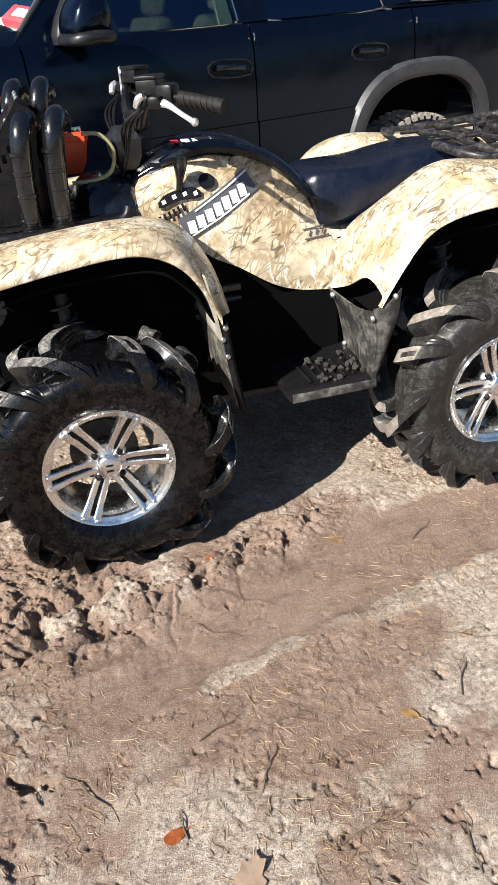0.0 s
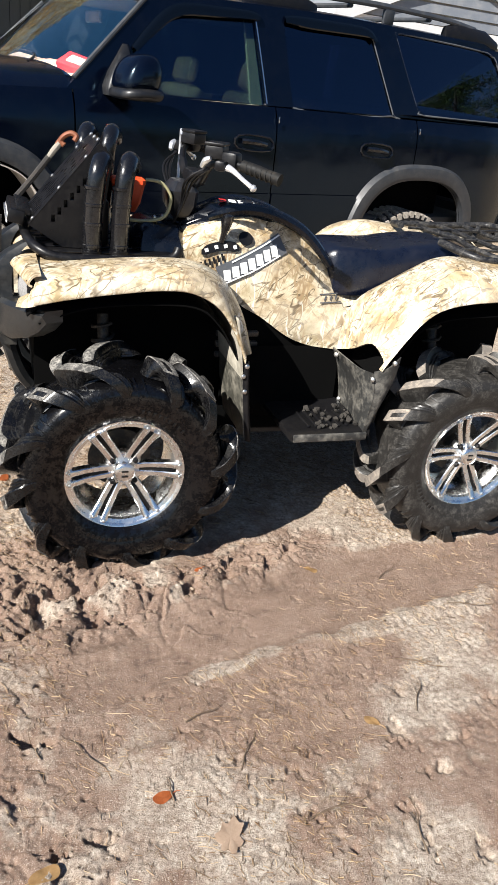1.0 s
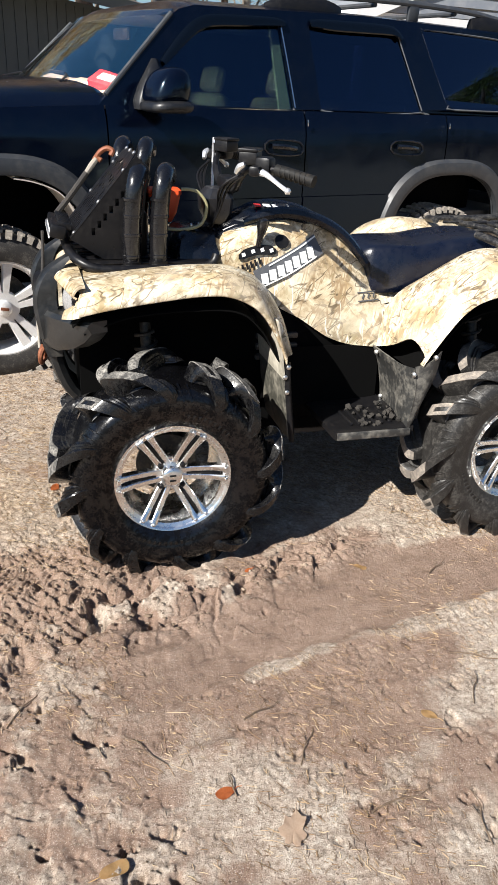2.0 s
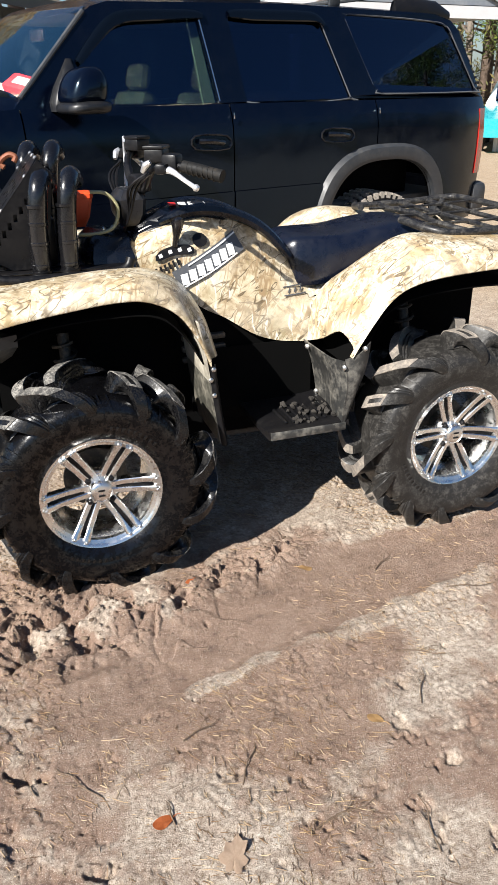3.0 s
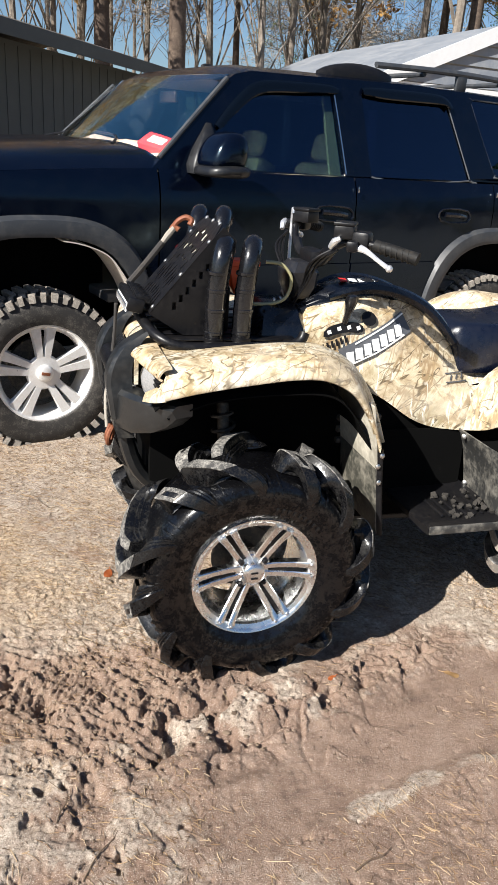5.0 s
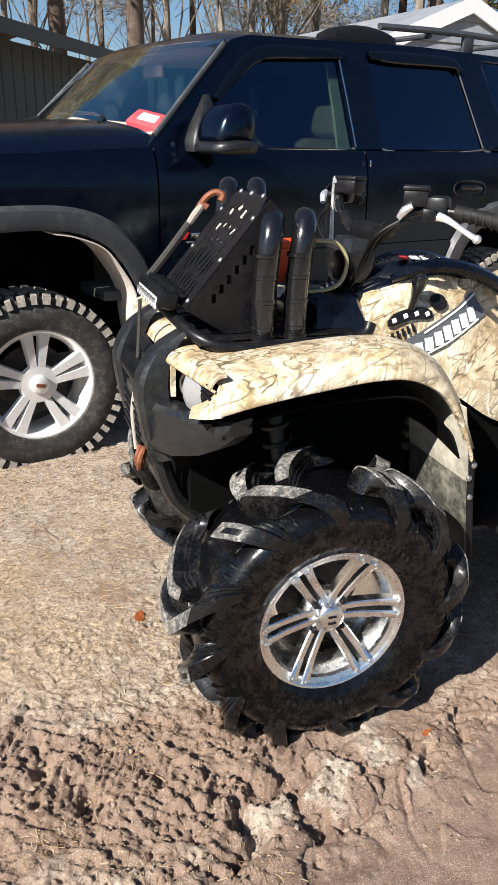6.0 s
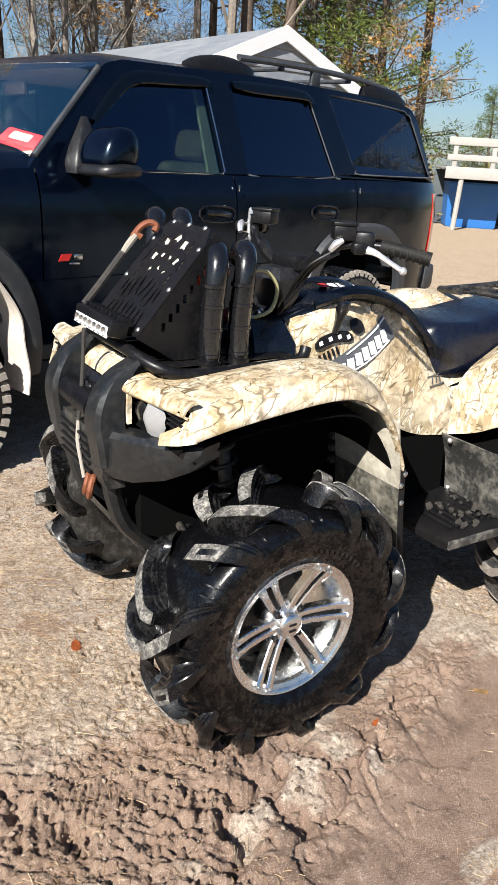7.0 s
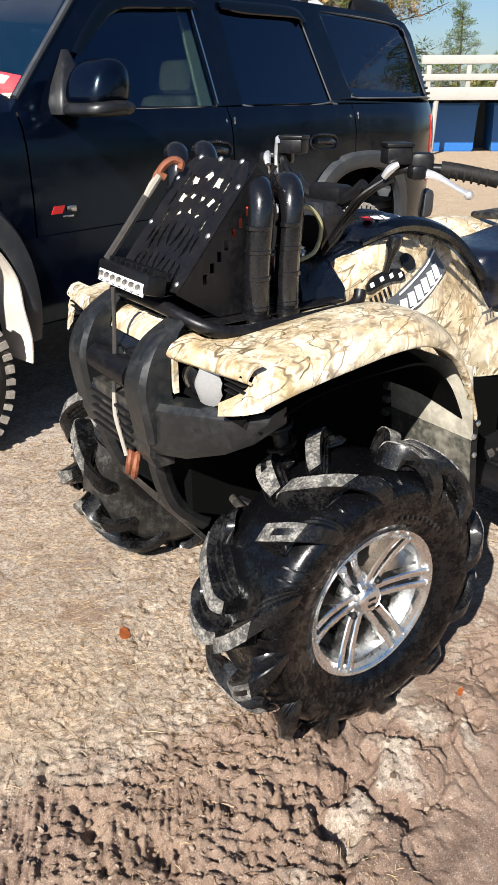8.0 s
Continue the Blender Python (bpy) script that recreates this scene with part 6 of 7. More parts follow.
# handlebar
hb = part("handlebar", tubed([(0.425, -0.40, 1.272), (0.345, -0.315, 1.292), (0.27, -0.22, 1.285), (0.255, -0.12, 1.215), (0.262, 0, 1.20), (0.255, 0.12, 1.215), (0.27, 0.22, 1.285), (0.345, 0.315, 1.292), (0.425, 0.40, 1.272)], 0.012, 10, 6), BLACK_METAL, atv)
part("steering_stem", tubed([(0.21, 0, 1.02), (0.245, 0, 1.12), (0.262, 0, 1.205)], 0.022, 10, 2), BLACK_METAL, atv)
part("bar_pad", boxed((0.262, 0, 1.215), (0.06, 0.13, 0.05), 0.015), BLACK_PLASTIC, atv)
for side in (-1, 1):
    part("bar_riser", tubed([(0.26, side * 0.05, 1.20), (0.25, side * 0.10, 1.22), (0.252, side * 0.14, 1.25)], 0.016, 8, 3), BLACK_PLASTIC, hb)
    g = part("grip", tubed([(0.338, side * 0.310, 1.293), (0.38, side * 0.355, 1.285), (0.432, side * 0.408, 1.270)], [0.019, 0.0185, 0.0175, 0.020], 12, 4), GRIP, atv, "ribbed black rubber grip")
    for k in range(6):
        s = 0.15 + 0.13 * k
        part("grip_rib", lathe(bmesh.new(), [(0.0165, -0.003), (0.0205, -0.002), (0.0205, 0.002), (0.0165, 0.003)], 14), GRIP, g, m=Matrix.Translation((0.338 + 0.094 * s, side * (0.310 + 0.098 * s), 1.293 - 0.023 * s)) @ pose(0, 0, 0, 0, 0, -44 * (1 if side > 0 else -1)))
    part("switch_box", boxed((0.312, side * 0.272, 1.30), (0.055, 0.055, 0.06), 0.012, (0, 0, 42 * side)), BLACK_PLASTIC, atv)
    mc = part("master_cylinder", boxed((0.29 + 0.015 * side, side * 0.222, 1.322), (0.062, 0.075, 0.04), 0.006, (0, 0, 30 * side)), BLACK_PLASTIC, atv)
    part("cylinder_lid", boxed((0.29 + 0.015 * side, side * 0.222, 1.346), (0.066, 0.08, 0.010), 0.003, (0, 0, 30 * side)), BLACK_METAL, mc)
    lev = part("brake_lever", tubed([(0.288, side * 0.312, 1.285), (0.298, side * 0.330, 1.281), (0.310, side * 0.348, 1.272), (0.328, side * 0.368, 1.257), (0.351, side * 0.389, 1.240)], [0.013, 0.010, 0.008, 0.007, 0.008], 8, 5, flat=0.7), SILVER, atv, "bright cast brake lever")
    part("lever_ball", dome(bmesh.new(), (0.353, side * 0.390, 1.239), 0.0115, 0.0115, (0, 0, 1), 12), SILVER, lev)
    part("lever_perch", boxed((0.272, side * 0.295, 1.288), (0.035, 0.05, 0.032), 0.008, (0, 0, 30 * side)), BLACK_METAL, lev)
    part("lever_pivot", tubed([(0.225, side * 0.235, 1.275), (0.232, side * 0.25, 1.295), (0.245, side * 0.262, 1.305)], [0.008, 0.011, 0.007], 8, 3), SILVER, lev)
    for j, off in enumerate((0.0, 0.014, -0.012)):
        part("cable", tubed([(0.245, side * (0.235 + off), 1.27), (0.20 + off, side * 0.18, 1.22), (0.20, side * (0.10 + off), 1.13), (0.18, side * 0.05, 1.05)], 0.0045, 6, 6), BLACK_PLASTIC, atv)
part("mirror_stalk", tubed([(0.262, 0.235, 1.33), (0.262, 0.24, 1.345), (0.262, 0.245, 1.27), (0.255, 0.22, 1.14)], 0.006, 6, 4), SILVER, atv)

# winch hook, strap and rope
part("winch_hook", tubed([(-0.140, 0.106, 1.288), (-0.133, 0.110, 1.303), (-0.150, 0.118, 1.311), (-0.172, 0.124, 1.300), (-0.184, 0.128, 1.282), (-0.172, 0.122, 1.270)], 0.0095, 8, 6), RUST, atv, "rusty red steel winch hook")
part("hook_latch", tubed([(-0.18, 0.13, 1.292), (-0.196, 0.132, 1.272), (-0.188, 0.128, 1.262)], 0.007, 8, 3), RUST, atv)
part("winch_rope", tubed([(-0.186, 0.128, 1.276), (-0.205, 0.132, 1.252), (-0.222, 0.134, 1.228)], [0.010, 0.011, 0.009], 8, 3), ROPE, atv)
part("winch_rope", tubed([(-0.222, 0.134, 1.228), (-0.285, 0.143, 1.145), (-0.335, 0.146, 1.085)], 0.011, 8, 4), ROPE_DARK, atv)
part("tow_rope", tubed([(-0.392, 0.00, 1.05), (-0.395, 0.00, 0.98), (-0.402, -0.005, 0.90), (-0.412, -0.01, 0.83), (-0.418, -0.015, 0.80)], [0.0055, 0.005, 0.0065, 0.005, 0.006], 8, 4), ROPE_DARK, atv)
part("tow_rope", tubed([(-0.418, -0.015, 0.80), (-0.428, -0.035, 0.75), (-0.431, -0.065, 0.70), (-0.430, -0.085, 0.66)], [0.005, 0.0065, 0.005, 0.006], 8, 4), ROPE, atv)
for y in (-0.085, -0.115):
    part("shackle", tubed([(-0.415, y, 0.67), (-0.430, y - 0.016, 0.645), (-0.428, y, 0.615), (-0.416, y + 0.016, 0.635)], 0.009, 8, 5, True), RUST, atv, "rusty orange bow shackle")

# rear rack
rr_ = part("rear_rack", tubed([(1.20, -0.16, 1.06), (1.24, -0.30, 1.045), (1.32, -0.345, 1.035), (1.55, -0.35, 1.04), (1.70, -0.34, 1.05), (1.75, -0.28, 1.055), (1.76, 0, 1.055), (1.75, 0.28, 1.055), (1.70, 0.34, 1.05), (1.55, 0.35, 1.04), (1.32, 0.345, 1.035), (1.24, 0.30, 1.045), (1.20, 0.16, 1.06)], 0.014, 10, 5), RACK_STEEL, atv, "dusty black tubular steel rear rack")
part("rack_hoop", tubed([(1.38, -0.33, 1.035), (1.34, -0.18, 1.045), (1.36, 0.0, 1.05), (1.34, 0.18, 1.045), (1.38, 0.33, 1.035)], 0.011, 8, 5), RACK_STEEL, rr_)
for y in (-0.20, 0.0, 0.20):
    part("rack_slat", tubed([(1.26, y, 1.046), (1.5, y, 1.043), (1.75, y, 1.053)], 0.0065, 6, 2), RACK_STEEL, rr_)
for x in (1.48, 1.62):
    part("rack_bar", tubed([(x, -0.345, 1.04), (x, 0.345, 1.04)], 0.010, 8, 1), RACK_STEEL, rr_)
for side in (-1, 1):
    part("rack_leg", tubed([(1.34, side * 0.30, 1.03), (1.36, side * 0.26, 0.96)], 0.012, 8, 1), RACK_STEEL, rr_)
    part("rack_leg", tubed([(1.66, side * 0.28, 1.05), (1.60, side * 0.24, 0.96)], 0.012, 8, 1), RACK_STEEL, rr_)
part("rear_deck", sheeted([[(x, y, z) for y in (-0.21, 0, 0.21)] for x, z in ((1.38, 0.965), (1.5, 0.98), (1.66, 0.93), (1.70, 0.80))], 0.005), BLACK_PLASTIC, atv)


# ---- shed, carport, platform, far car, trees ----
PINE_BARK = worn("pine_bark", (0.075, 0.052, 0.038), 0.9, dust=(0.20, 0.15, 0.11), amount=0.8, scale=5.0, fine=22.0, relief=0.8)
GREY_BARK = worn("grey_bark", (0.15, 0.125, 0.10), 0.9, dust=(0.36, 0.31, 0.26), amount=0.8, scale=4.0, fine=20.0, relief=0.8)
SIDING = worn("painted_siding", (0.060, 0.072, 0.078), 0.7, dust=(0.10, 0.11, 0.11), amount=0.5, scale=1.2, fine=30.0)
ROOF_METAL = worn("metal_roofing", (0.20, 0.22, 0.25), 0.5, metal=0.2, dust=(0.5, 0.48, 0.45), amount=0.4, scale=1.0, fine=12.0)
DARK_ROOF = worn("dark_shingle", (0.05, 0.045, 0.04), 0.9, amount=0.5, scale=3.0, fine=25.0)
OLD_WOOD = worn("weathered_wood", (0.33, 0.32, 0.295), 0.85, dust=(0.28, 0.24, 0.19), amount=0.6, scale=5.0, fine=60.0)
BLUE_PLASTIC = worn("blue_plastic", (0.012, 0.13, 0.42), 0.4, amount=0.15)
TEAL_PAINT = worn("teal_paint", (0.02, 0.36, 0.42), 0.2, amount=0.1, coat=0.6)
PALE_METAL = worn("pale_trim", (0.66, 0.67, 0.68), 0.5, amount=0.15, scale=2.0, fine=20.0)


def leaf_material(name, a, b):
    m = mat(name, 0.6, spec=0.3)
    info = nd(m, "NewGeometry")
    into(m, "Base Color", ramp(m, info.outputs["Random Per Island"], (0.0, a), (1.0, b)))
    m.node_tree.nodes["Principled BSDF"].inputs["Subsurface Weight"].default_value = 0.0
    return m


NEEDLES = leaf_material("pine_needles", (0.022, 0.050, 0.010), (0.15, 0.18, 0.030))
BROWN_LEAF = leaf_material("brown_leaves", (0.20, 0.10, 0.03), (0.46, 0.27, 0.09))
SCRUB_LEAF = leaf_material("scrub_leaves", (0.05, 0.06, 0.018), (0.22, 0.18, 0.07))
TWIG = worn("pale_twig", (0.34, 0.29, 0.23), 0.9, amount=0.4, scale=3.0)


def limb(bm, a, b, ra, rb, rng_, bend=0.08, seg=6, steps=4):
    a, b = Vector(a), Vector(b)
    L = (b - a).length
    off = Vector((rng_.uniform(-1, 1), rng_.uniform(-1, 1), rng_.uniform(-0.5, 0.5))) * bend * L
    pts = [a.lerp(b, s) + off * math.sin(math.pi * s) for s in np.linspace(0, 1, steps)]
    tube(bm, [tuple(p) for p in pts], [ra, (ra + rb) / 2, rb], seg, 1)
    return pts


def tuft(verts, faces, at, size, n, rng_, thin):
    """A spray of narrow leaves or needle bunches round a point."""
    for _ in range(n):
        d = Vector((rng_.gauss(0, 1), rng_.gauss(0, 1), rng_.gauss(0.15, 0.8))).normalized()
        s = d.orthogonal().normalized()
        s.rotate(Matrix.Rotation(rng_.uniform(0, 6.28), 3, d))
        p = at + d * rng_.uniform(0.05, 0.4) * size
        L, w = size * rng_.uniform(0.35, 0.7), size * thin * rng_.uniform(0.6, 1.4)
        k = len(verts)
        verts += [p, p + d * L * 0.5 + s * w, p + d * L, p + d * L * 0.5 - s * w]
        faces.append((k, k + 1, k + 2, k + 3))


def leaf_part(name, verts, faces, material, parent, label=""):
    me = bpy.data.meshes.new(name)
    me.from_pydata([tuple(v) for v in verts], [], faces)
    me.materials.append(material)
    ob = new(name, me)
    ob.parent = parent
    if label:
        tagged(ob, label)
    return ob


def pine(seed, height, crown_from, label, leaf=NEEDLES):
    r = random.Random(seed)
    t = thing("pine_tree", Matrix.Identity(4), label, "tree", "woodland edge")
    bm = bmesh.new()
    lean = (r.uniform(-0.4, 0.4), r.uniform(-0.4, 0.4))
    limb(bm, (0, 0, -0.3), (lean[0], lean[1], height), 0.21, 0.05, r, 0.01, 10, 8)
    verts, faces = [], []
    n = 34 if crown_from > 0.3 else 84
    for k in range(n):
        z = height * (crown_from + (1 - crown_from) * (k + r.random()) / n)
        s = (z / height)
        L = (1 - s) * height * 0.28 + 0.8
        a = r.uniform(0, 6.28)
        root = Vector((lean[0] * s, lean[1] * s, z))
        tip = root + Vector((math.cos(a) * L, math.sin(a) * L, L * r.uniform(-0.05, 0.45)))
        pts = limb(bm, root, tip, 0.035, 0.012, r, 0.12, 5, 4)
        for q in range(14):
            c = root.lerp(tip, r.uniform(0.35, 1.0)) + Vector((r.gauss(0, 0.3), r.gauss(0, 0.3), r.gauss(0.05, 0.2)))
            tuft(verts, faces, c, r.uniform(0.22, 0.42), 20, r, 0.040)
    part("trunk", bm, PINE_BARK, t)
    leaf_part("crown", verts, faces, leaf, t)
    return t


def bare_tree(seed, height, label, leafy=0, bark=GREY_BARK):
    r = random.Random(seed)
    t = thing("bare_tree", Matrix.Identity(4), label, "tree", "woodland edge")
    bm = bmesh.new()
    verts, faces, twigs = [], [], ([], [])

    def grow(a, d, L, rad_, depth):
        b = a + d * L
        limb(bm, a, b, rad_, rad_ * 0.62, r, 0.03 if depth == 0 else 0.10, 8 if depth == 0 else (5 if depth < 3 else 3), 5 if depth < 2 else 3)
        if depth >= 4:
            tuft(twigs[0], twigs[1], b, 1.1, 9, r, 0.012)
            if leafy and r.random() < leafy:
                tuft(verts, faces, b, 0.48, 8, r, 0.14)
            return
        for k in range((8, 4, 4, 3)[depth]):
            s = r.uniform(0.45, 1.0) if depth else r.uniform(0.3, 1.0)
            nd_ = (d + Vector((r.uniform(-1, 1), r.uniform(-1, 1), r.uniform(-0.35, 0.7))) * (0.75 if depth else 0.6)).normalized()
            grow(a.lerp(b, s), nd_, L * r.uniform(0.42, 0.65), rad_ * r.uniform(0.20, 0.34), depth + 1)

    grow(Vector((0, 0, -0.3)), Vector((r.uniform(-0.06, 0.06), r.uniform(-0.06, 0.06), 1)).normalized(), height * 0.66, 0.125, 0)
    part("trunk", bm, bark, t)
    leaf_part("twig_spray", twigs[0], twigs[1], TWIG, t)
    if faces:
        leaf_part("crown", verts, faces, BROWN_LEAF, t)
    return t


def put(proto, first, x, y, turn, size):
    m = pose(x, y, ground_at(x, y), 0, 0, turn) @ Matrix.Diagonal((size, size, size, 1))
    if first:
        proto.matrix_basis = m
        return proto
    c = copy_thing(proto, pose(x, y, ground_at(x, y), 0, 0, turn))
    c.matrix_basis = m
    return c


def az(deg, dist, cx=-0.6, cy=-2.2):
    return cx + dist * math.sin(radians(deg)), cy + dist * math.cos(radians(deg))


kinds = [pine(1, 14.0, 0.45, "tall pine with a high open green crown"), pine(2, 12.0, 0.13, "bushy green pine with low branches"), pine(5, 16.0, 0.62, "tall bare-stemmed pine with a high crown"),
         bare_tree(3, 12.0, "leafless grey tree with spreading branches"), bare_tree(8, 10.0, "leafless pale tree with tangled twigs"), bare_tree(9, 11.0, "grey tree with a few brown leaves hanging on", 0.6)]
# the stems that stand out, then the mixed wood behind them: bearing, distance, kind, size
spots = [(1.6, 22, 2, 1.15), (6.5, 21, 2, 1.2), (24.3, 24, 3, 1.3), (26.0, 25, 2, 1.1), (28.4, 26, 2, 1.1), (22.5, 27, 3, 1.2), (33.0, 28, 0, 1.1), (35.3, 27, 1, 1.0), (32.0, 30, 1, 1.1), (36.8, 27, 5, 0.5), (38.3, 31, 0, 1.1),
         (-4.3, 20.5, 5, 0.85), (-7.5, 25, 5, 1.0), (0.2, 30, 5, 1.0),
         (43.2, 32, 1, 0.36), (45.6, 36, 1, 0.24), (12.0, 24, 4, 1.0), (16.0, 29, 4, 1.2), (18.5, 31, 3, 1.2), (13.6, 25, 3, 1.0), (9.0, 26, 4, 1.1), (-6.5, 23, 5, 0.9), (-2.0, 26, 5, 0.95), (31.0, 30, 3, 1.1)]
rng = random.Random(21)
for k in range(30):
    spots.append((rng.uniform(-26, 35), rng.uniform(29, 48), rng.choice((0, 2, 3, 3, 4, 4, 5, 3)), rng.uniform(0.8, 1.25)))
# unseen trees behind the viewer, added to shape the car's reflections and skylight
for k in range(26):
    b = rng.uniform(95, 320)
    spots.append((b, rng.uniform(27, 40), rng.choice((0, 1, 1, 3, 4)), rng.uniform(0.6, 0.9) if b < 215 else rng.uniform(0.30, 0.45)))
for k in range(12):
    spots.append((rng.choice((rng.uniform(110, 200), rng.uniform(265, 300))), rng.uniform(22, 28), rng.choice((1, 1, 1, 0, 4)), rng.uniform(0.25, 0.36)))
# more unseen trees, added to darken the rear quarter window's reflection
for k in range(9):
    spots.append((84 + 3.0 * k, rng.uniform(26, 33), rng.choice((0, 1, 3, 4)), rng.uniform(0.6, 0.8)))
used = set()
for b, d, kd, sz in spots:
    x, y = az(b, d)
    put(kinds[kd], kd not in used, x, y, rng.uniform(0, 360), sz)
    used.add(kd)


def scrub():
    """Undergrowth along the wood's edge, with an unseen ring added behind the viewer."""
    r = random.Random(6)
    verts, faces = [], []
    for k in range(1500):
        b, d = r.uniform(-30, 43), r.uniform(23, 44)
        x, y = az(b, d)
        h = r.uniform(0.4, 3.2)
        for q in range(3):
            c = Vector((x + r.gauss(0, 0.6), y + r.gauss(0, 0.6), h * r.uniform(0.2, 1.0)))
            tuft(verts, faces, c, r.uniform(0.25, 0.55), 8, r, 0.05)
    for k in range(700):
        b, d = r.uniform(44, 110), r.uniform(80, 130)
        x, y = az(b, d)
        tuft(verts, faces, Vector((x, y, r.uniform(0.3, 2.2))), r.uniform(1.5, 3.0), 8, r, 0.12)
    # unseen shrubs all round behind, added to darken the car body's reflection
    for k in range(1300):
        x, y = az(r.uniform(84, 330), r.uniform(24, 38))
        tuft(verts, faces, Vector((x, y, 3.4 * r.random() ** 1.5)), r.uniform(0.5, 1.0), 9, r, 0.09)
    me = bpy.data.meshes.new("undergrowth")
    me.from_pydata([tuple(v) for v in verts], [], faces)
    me.materials.append(SCRUB_LEAF)
    tagged(new("undergrowth", me), "brown and green winter undergrowth at the wood's edge, with an added unseen ring", "undergrowth", kind="stuff")


scrub()

# dark low shed behind the bonnet
SHED_A, SHED_B = Vector((-2.75, 5.2, 0)), Vector((1.25, 13.8, 0))
sd = (SHED_B - SHED_A)
SHED_L = sd.length
shed_m = Matrix.Translation(SHED_A) @ Matrix.Rotation(math.atan2(sd.y, sd.x), 4, "Z")
shed = thing("shed", shed_m, "low dark-sided shed with a shingled overhanging roof", "shed")
part("wall", boxed((SHED_L / 2, 2.5, 1.25), (SHED_L, 5.0, 2.5)), SIDING, shed, smooth=False)
for k in range(int(SHED_L / 0.30)):
    part("batten", boxed((0.15 + 0.30 * k, -0.005, 1.23), (0.016, 0.006, 2.44)), SIDING, shed, smooth=False)
part("roof", slab(bmesh.new(), [(-0.55, 2.48), (-0.55, 2.60), (2.5, 3.3), (5.55, 2.60), (5.55, 2.48), (2.5, 3.17)], lambda a, b, q: (-0.4 + q, a, b), SHED_L + 0.8), DARK_ROOF, shed, smooth=False)
part("fascia", boxed((SHED_L / 2, -0.56, 2.52), (SHED_L + 0.8, 0.03, 0.16)), SIDING, shed, smooth=False)

# pale carport with a gable
PEAK, REAR = Vector((7.42, 12.92, 0)), Vector((5.93, 20.8, 0))
cd = REAR - PEAK
cp_m = Matrix.Translation(PEAK) @ Matrix.Rotation(math.atan2(cd.y, cd.x), 4, "Z")
CP_L = cd.length
carport = thing("carport", cp_m, "pale metal carport with a white-trimmed gable", "carport")
HW, RZ, EZ = 2.6, 3.98, 2.92
for s in (-1, 1):
    part("roof", slab(bmesh.new(), [(0, RZ), (s * (HW + 0.2), EZ - 0.09), (s * (HW + 0.2), EZ - 0.14), (0, RZ - 0.05)], lambda a, b, q: (q - 0.1, a, b), CP_L + 0.2), ROOF_METAL, carport, smooth=False)
    part("rake_board", slab(bmesh.new(), [(0, RZ + 0.02), (s * (HW + 0.22), EZ - 0.08), (s * (HW + 0.22), EZ - 0.36), (0, RZ - 0.26)], lambda a, b, q: (-0.14 + q, a, b), 0.05), PALE_METAL, carport, smooth=False)
    part("eave_board", boxed((CP_L / 2, s * (HW + 0.2), EZ - 0.16), (CP_L + 0.2, 0.04, 0.18)), PALE_METAL, carport, smooth=False)
    for u in (0.05, CP_L / 2, CP_L - 0.05):
        part("post", boxed((u, s * HW, (EZ - 0.1) / 2), (0.13, 0.13, EZ - 0.1)), PALE_METAL, carport, smooth=False)
for k in range(6):
    z0 = EZ - 0.10 + 0.19 * k
    w = HW * (RZ - 0.2 - z0) / (RZ - EZ)
    if w > 0.1:
        part("gable_board", boxed((-0.04, 0, z0 + 0.085), (0.03, 2 * w, 0.165), 0, (0, 8, 0)), ROOF_METAL, carport, smooth=False)
part("tie_beam", boxed((-0.03, 0, EZ - 0.22), (0.06, 2 * HW, 0.22)), PALE_METAL, carport, smooth=False)
part("back_wall", boxed((CP_L, 0, EZ / 2), (0.05, 2 * HW, EZ)), SIDING, carport, smooth=False)

# weathered raised platform with a rail, blue plastic below
px, py = az(42.6, 22.0, -0.94, -1.92)
deck = thing("wooden_platform", pose(px, py, 0, 0, 0, -34), "weathered timber platform with a plank rail", "platform")
for z, h_ in ((2.24, 0.20), (1.84, 0.15)):
    part("rail", boxed((3.0, 0, z), (7.0, 0.05, h_), 0.01), OLD_WOOD, deck)
part("deck_beam", boxed((3.0, 0, 1.46), (7.0, 0.08, 0.30), 0.01), OLD_WOOD, deck)
part("deck_board", boxed((3.0, 1.2, 1.58), (7.0, 2.4, 0.05), 0.005), OLD_WOOD, deck)
for x in (-0.30, 0.7, 1.5, 1.85, 2.8, 3.7, 4.6, 5.6):
    part("rail_post", boxed((x, 0.05, 1.9), (0.12, 0.09, 0.66), 0.01, (0, 9 if x in (1.5, 1.85) else 0, 0)), OLD_WOOD, deck)
for x in (-0.1, 2.4, 4.9):
    part("leg", tubed([(x, 0.05, 0.0), (x + 0.03, 0.05, 0.7), (x + 0.05, 0.05, 1.35)], 0.07, 8, 2), OLD_WOOD, deck)
for k in range(3):
    bl = thing("blue_bin", pose(px, py, 0, 0, 0, -34) @ Matrix.Translation((0.55 + 1.9 * k, 1.75, 0)), "large blue plastic bin standing under the platform", "bin", "bins under the platform")
    part("bin_body", loft(bmesh.new(), [[(a * w, b * w * 0.7, z) for a, b in ((-1, -1), (1, -1), (1, 1), (-1, 1))] for w, z in ((0.66, 0.0), (0.70, 0.05), (0.74, 1.15), (0.76, 1.15), (0.76, 1.22), (0.72, 1.22))]), BLUE_PLASTIC, bl, angle=30)
    part("bin_rim", boxed((0, -0.535, 1.16), (1.5, 0.04, 0.06), 0.01), BLUE_PLASTIC, bl)
# dark board added below the deck in place of the shade there
part("dark_backing", boxed((3.0, 2.38, 0.78), (7.0, 0.05, 1.5), 0.005), SIDING, deck)
crate = thing("red_crate", pose(px, py, 0, 0, 0, -34) @ Matrix.Translation((2.6, -0.35, 0)), "bright red plastic crate on the sand", "crate")
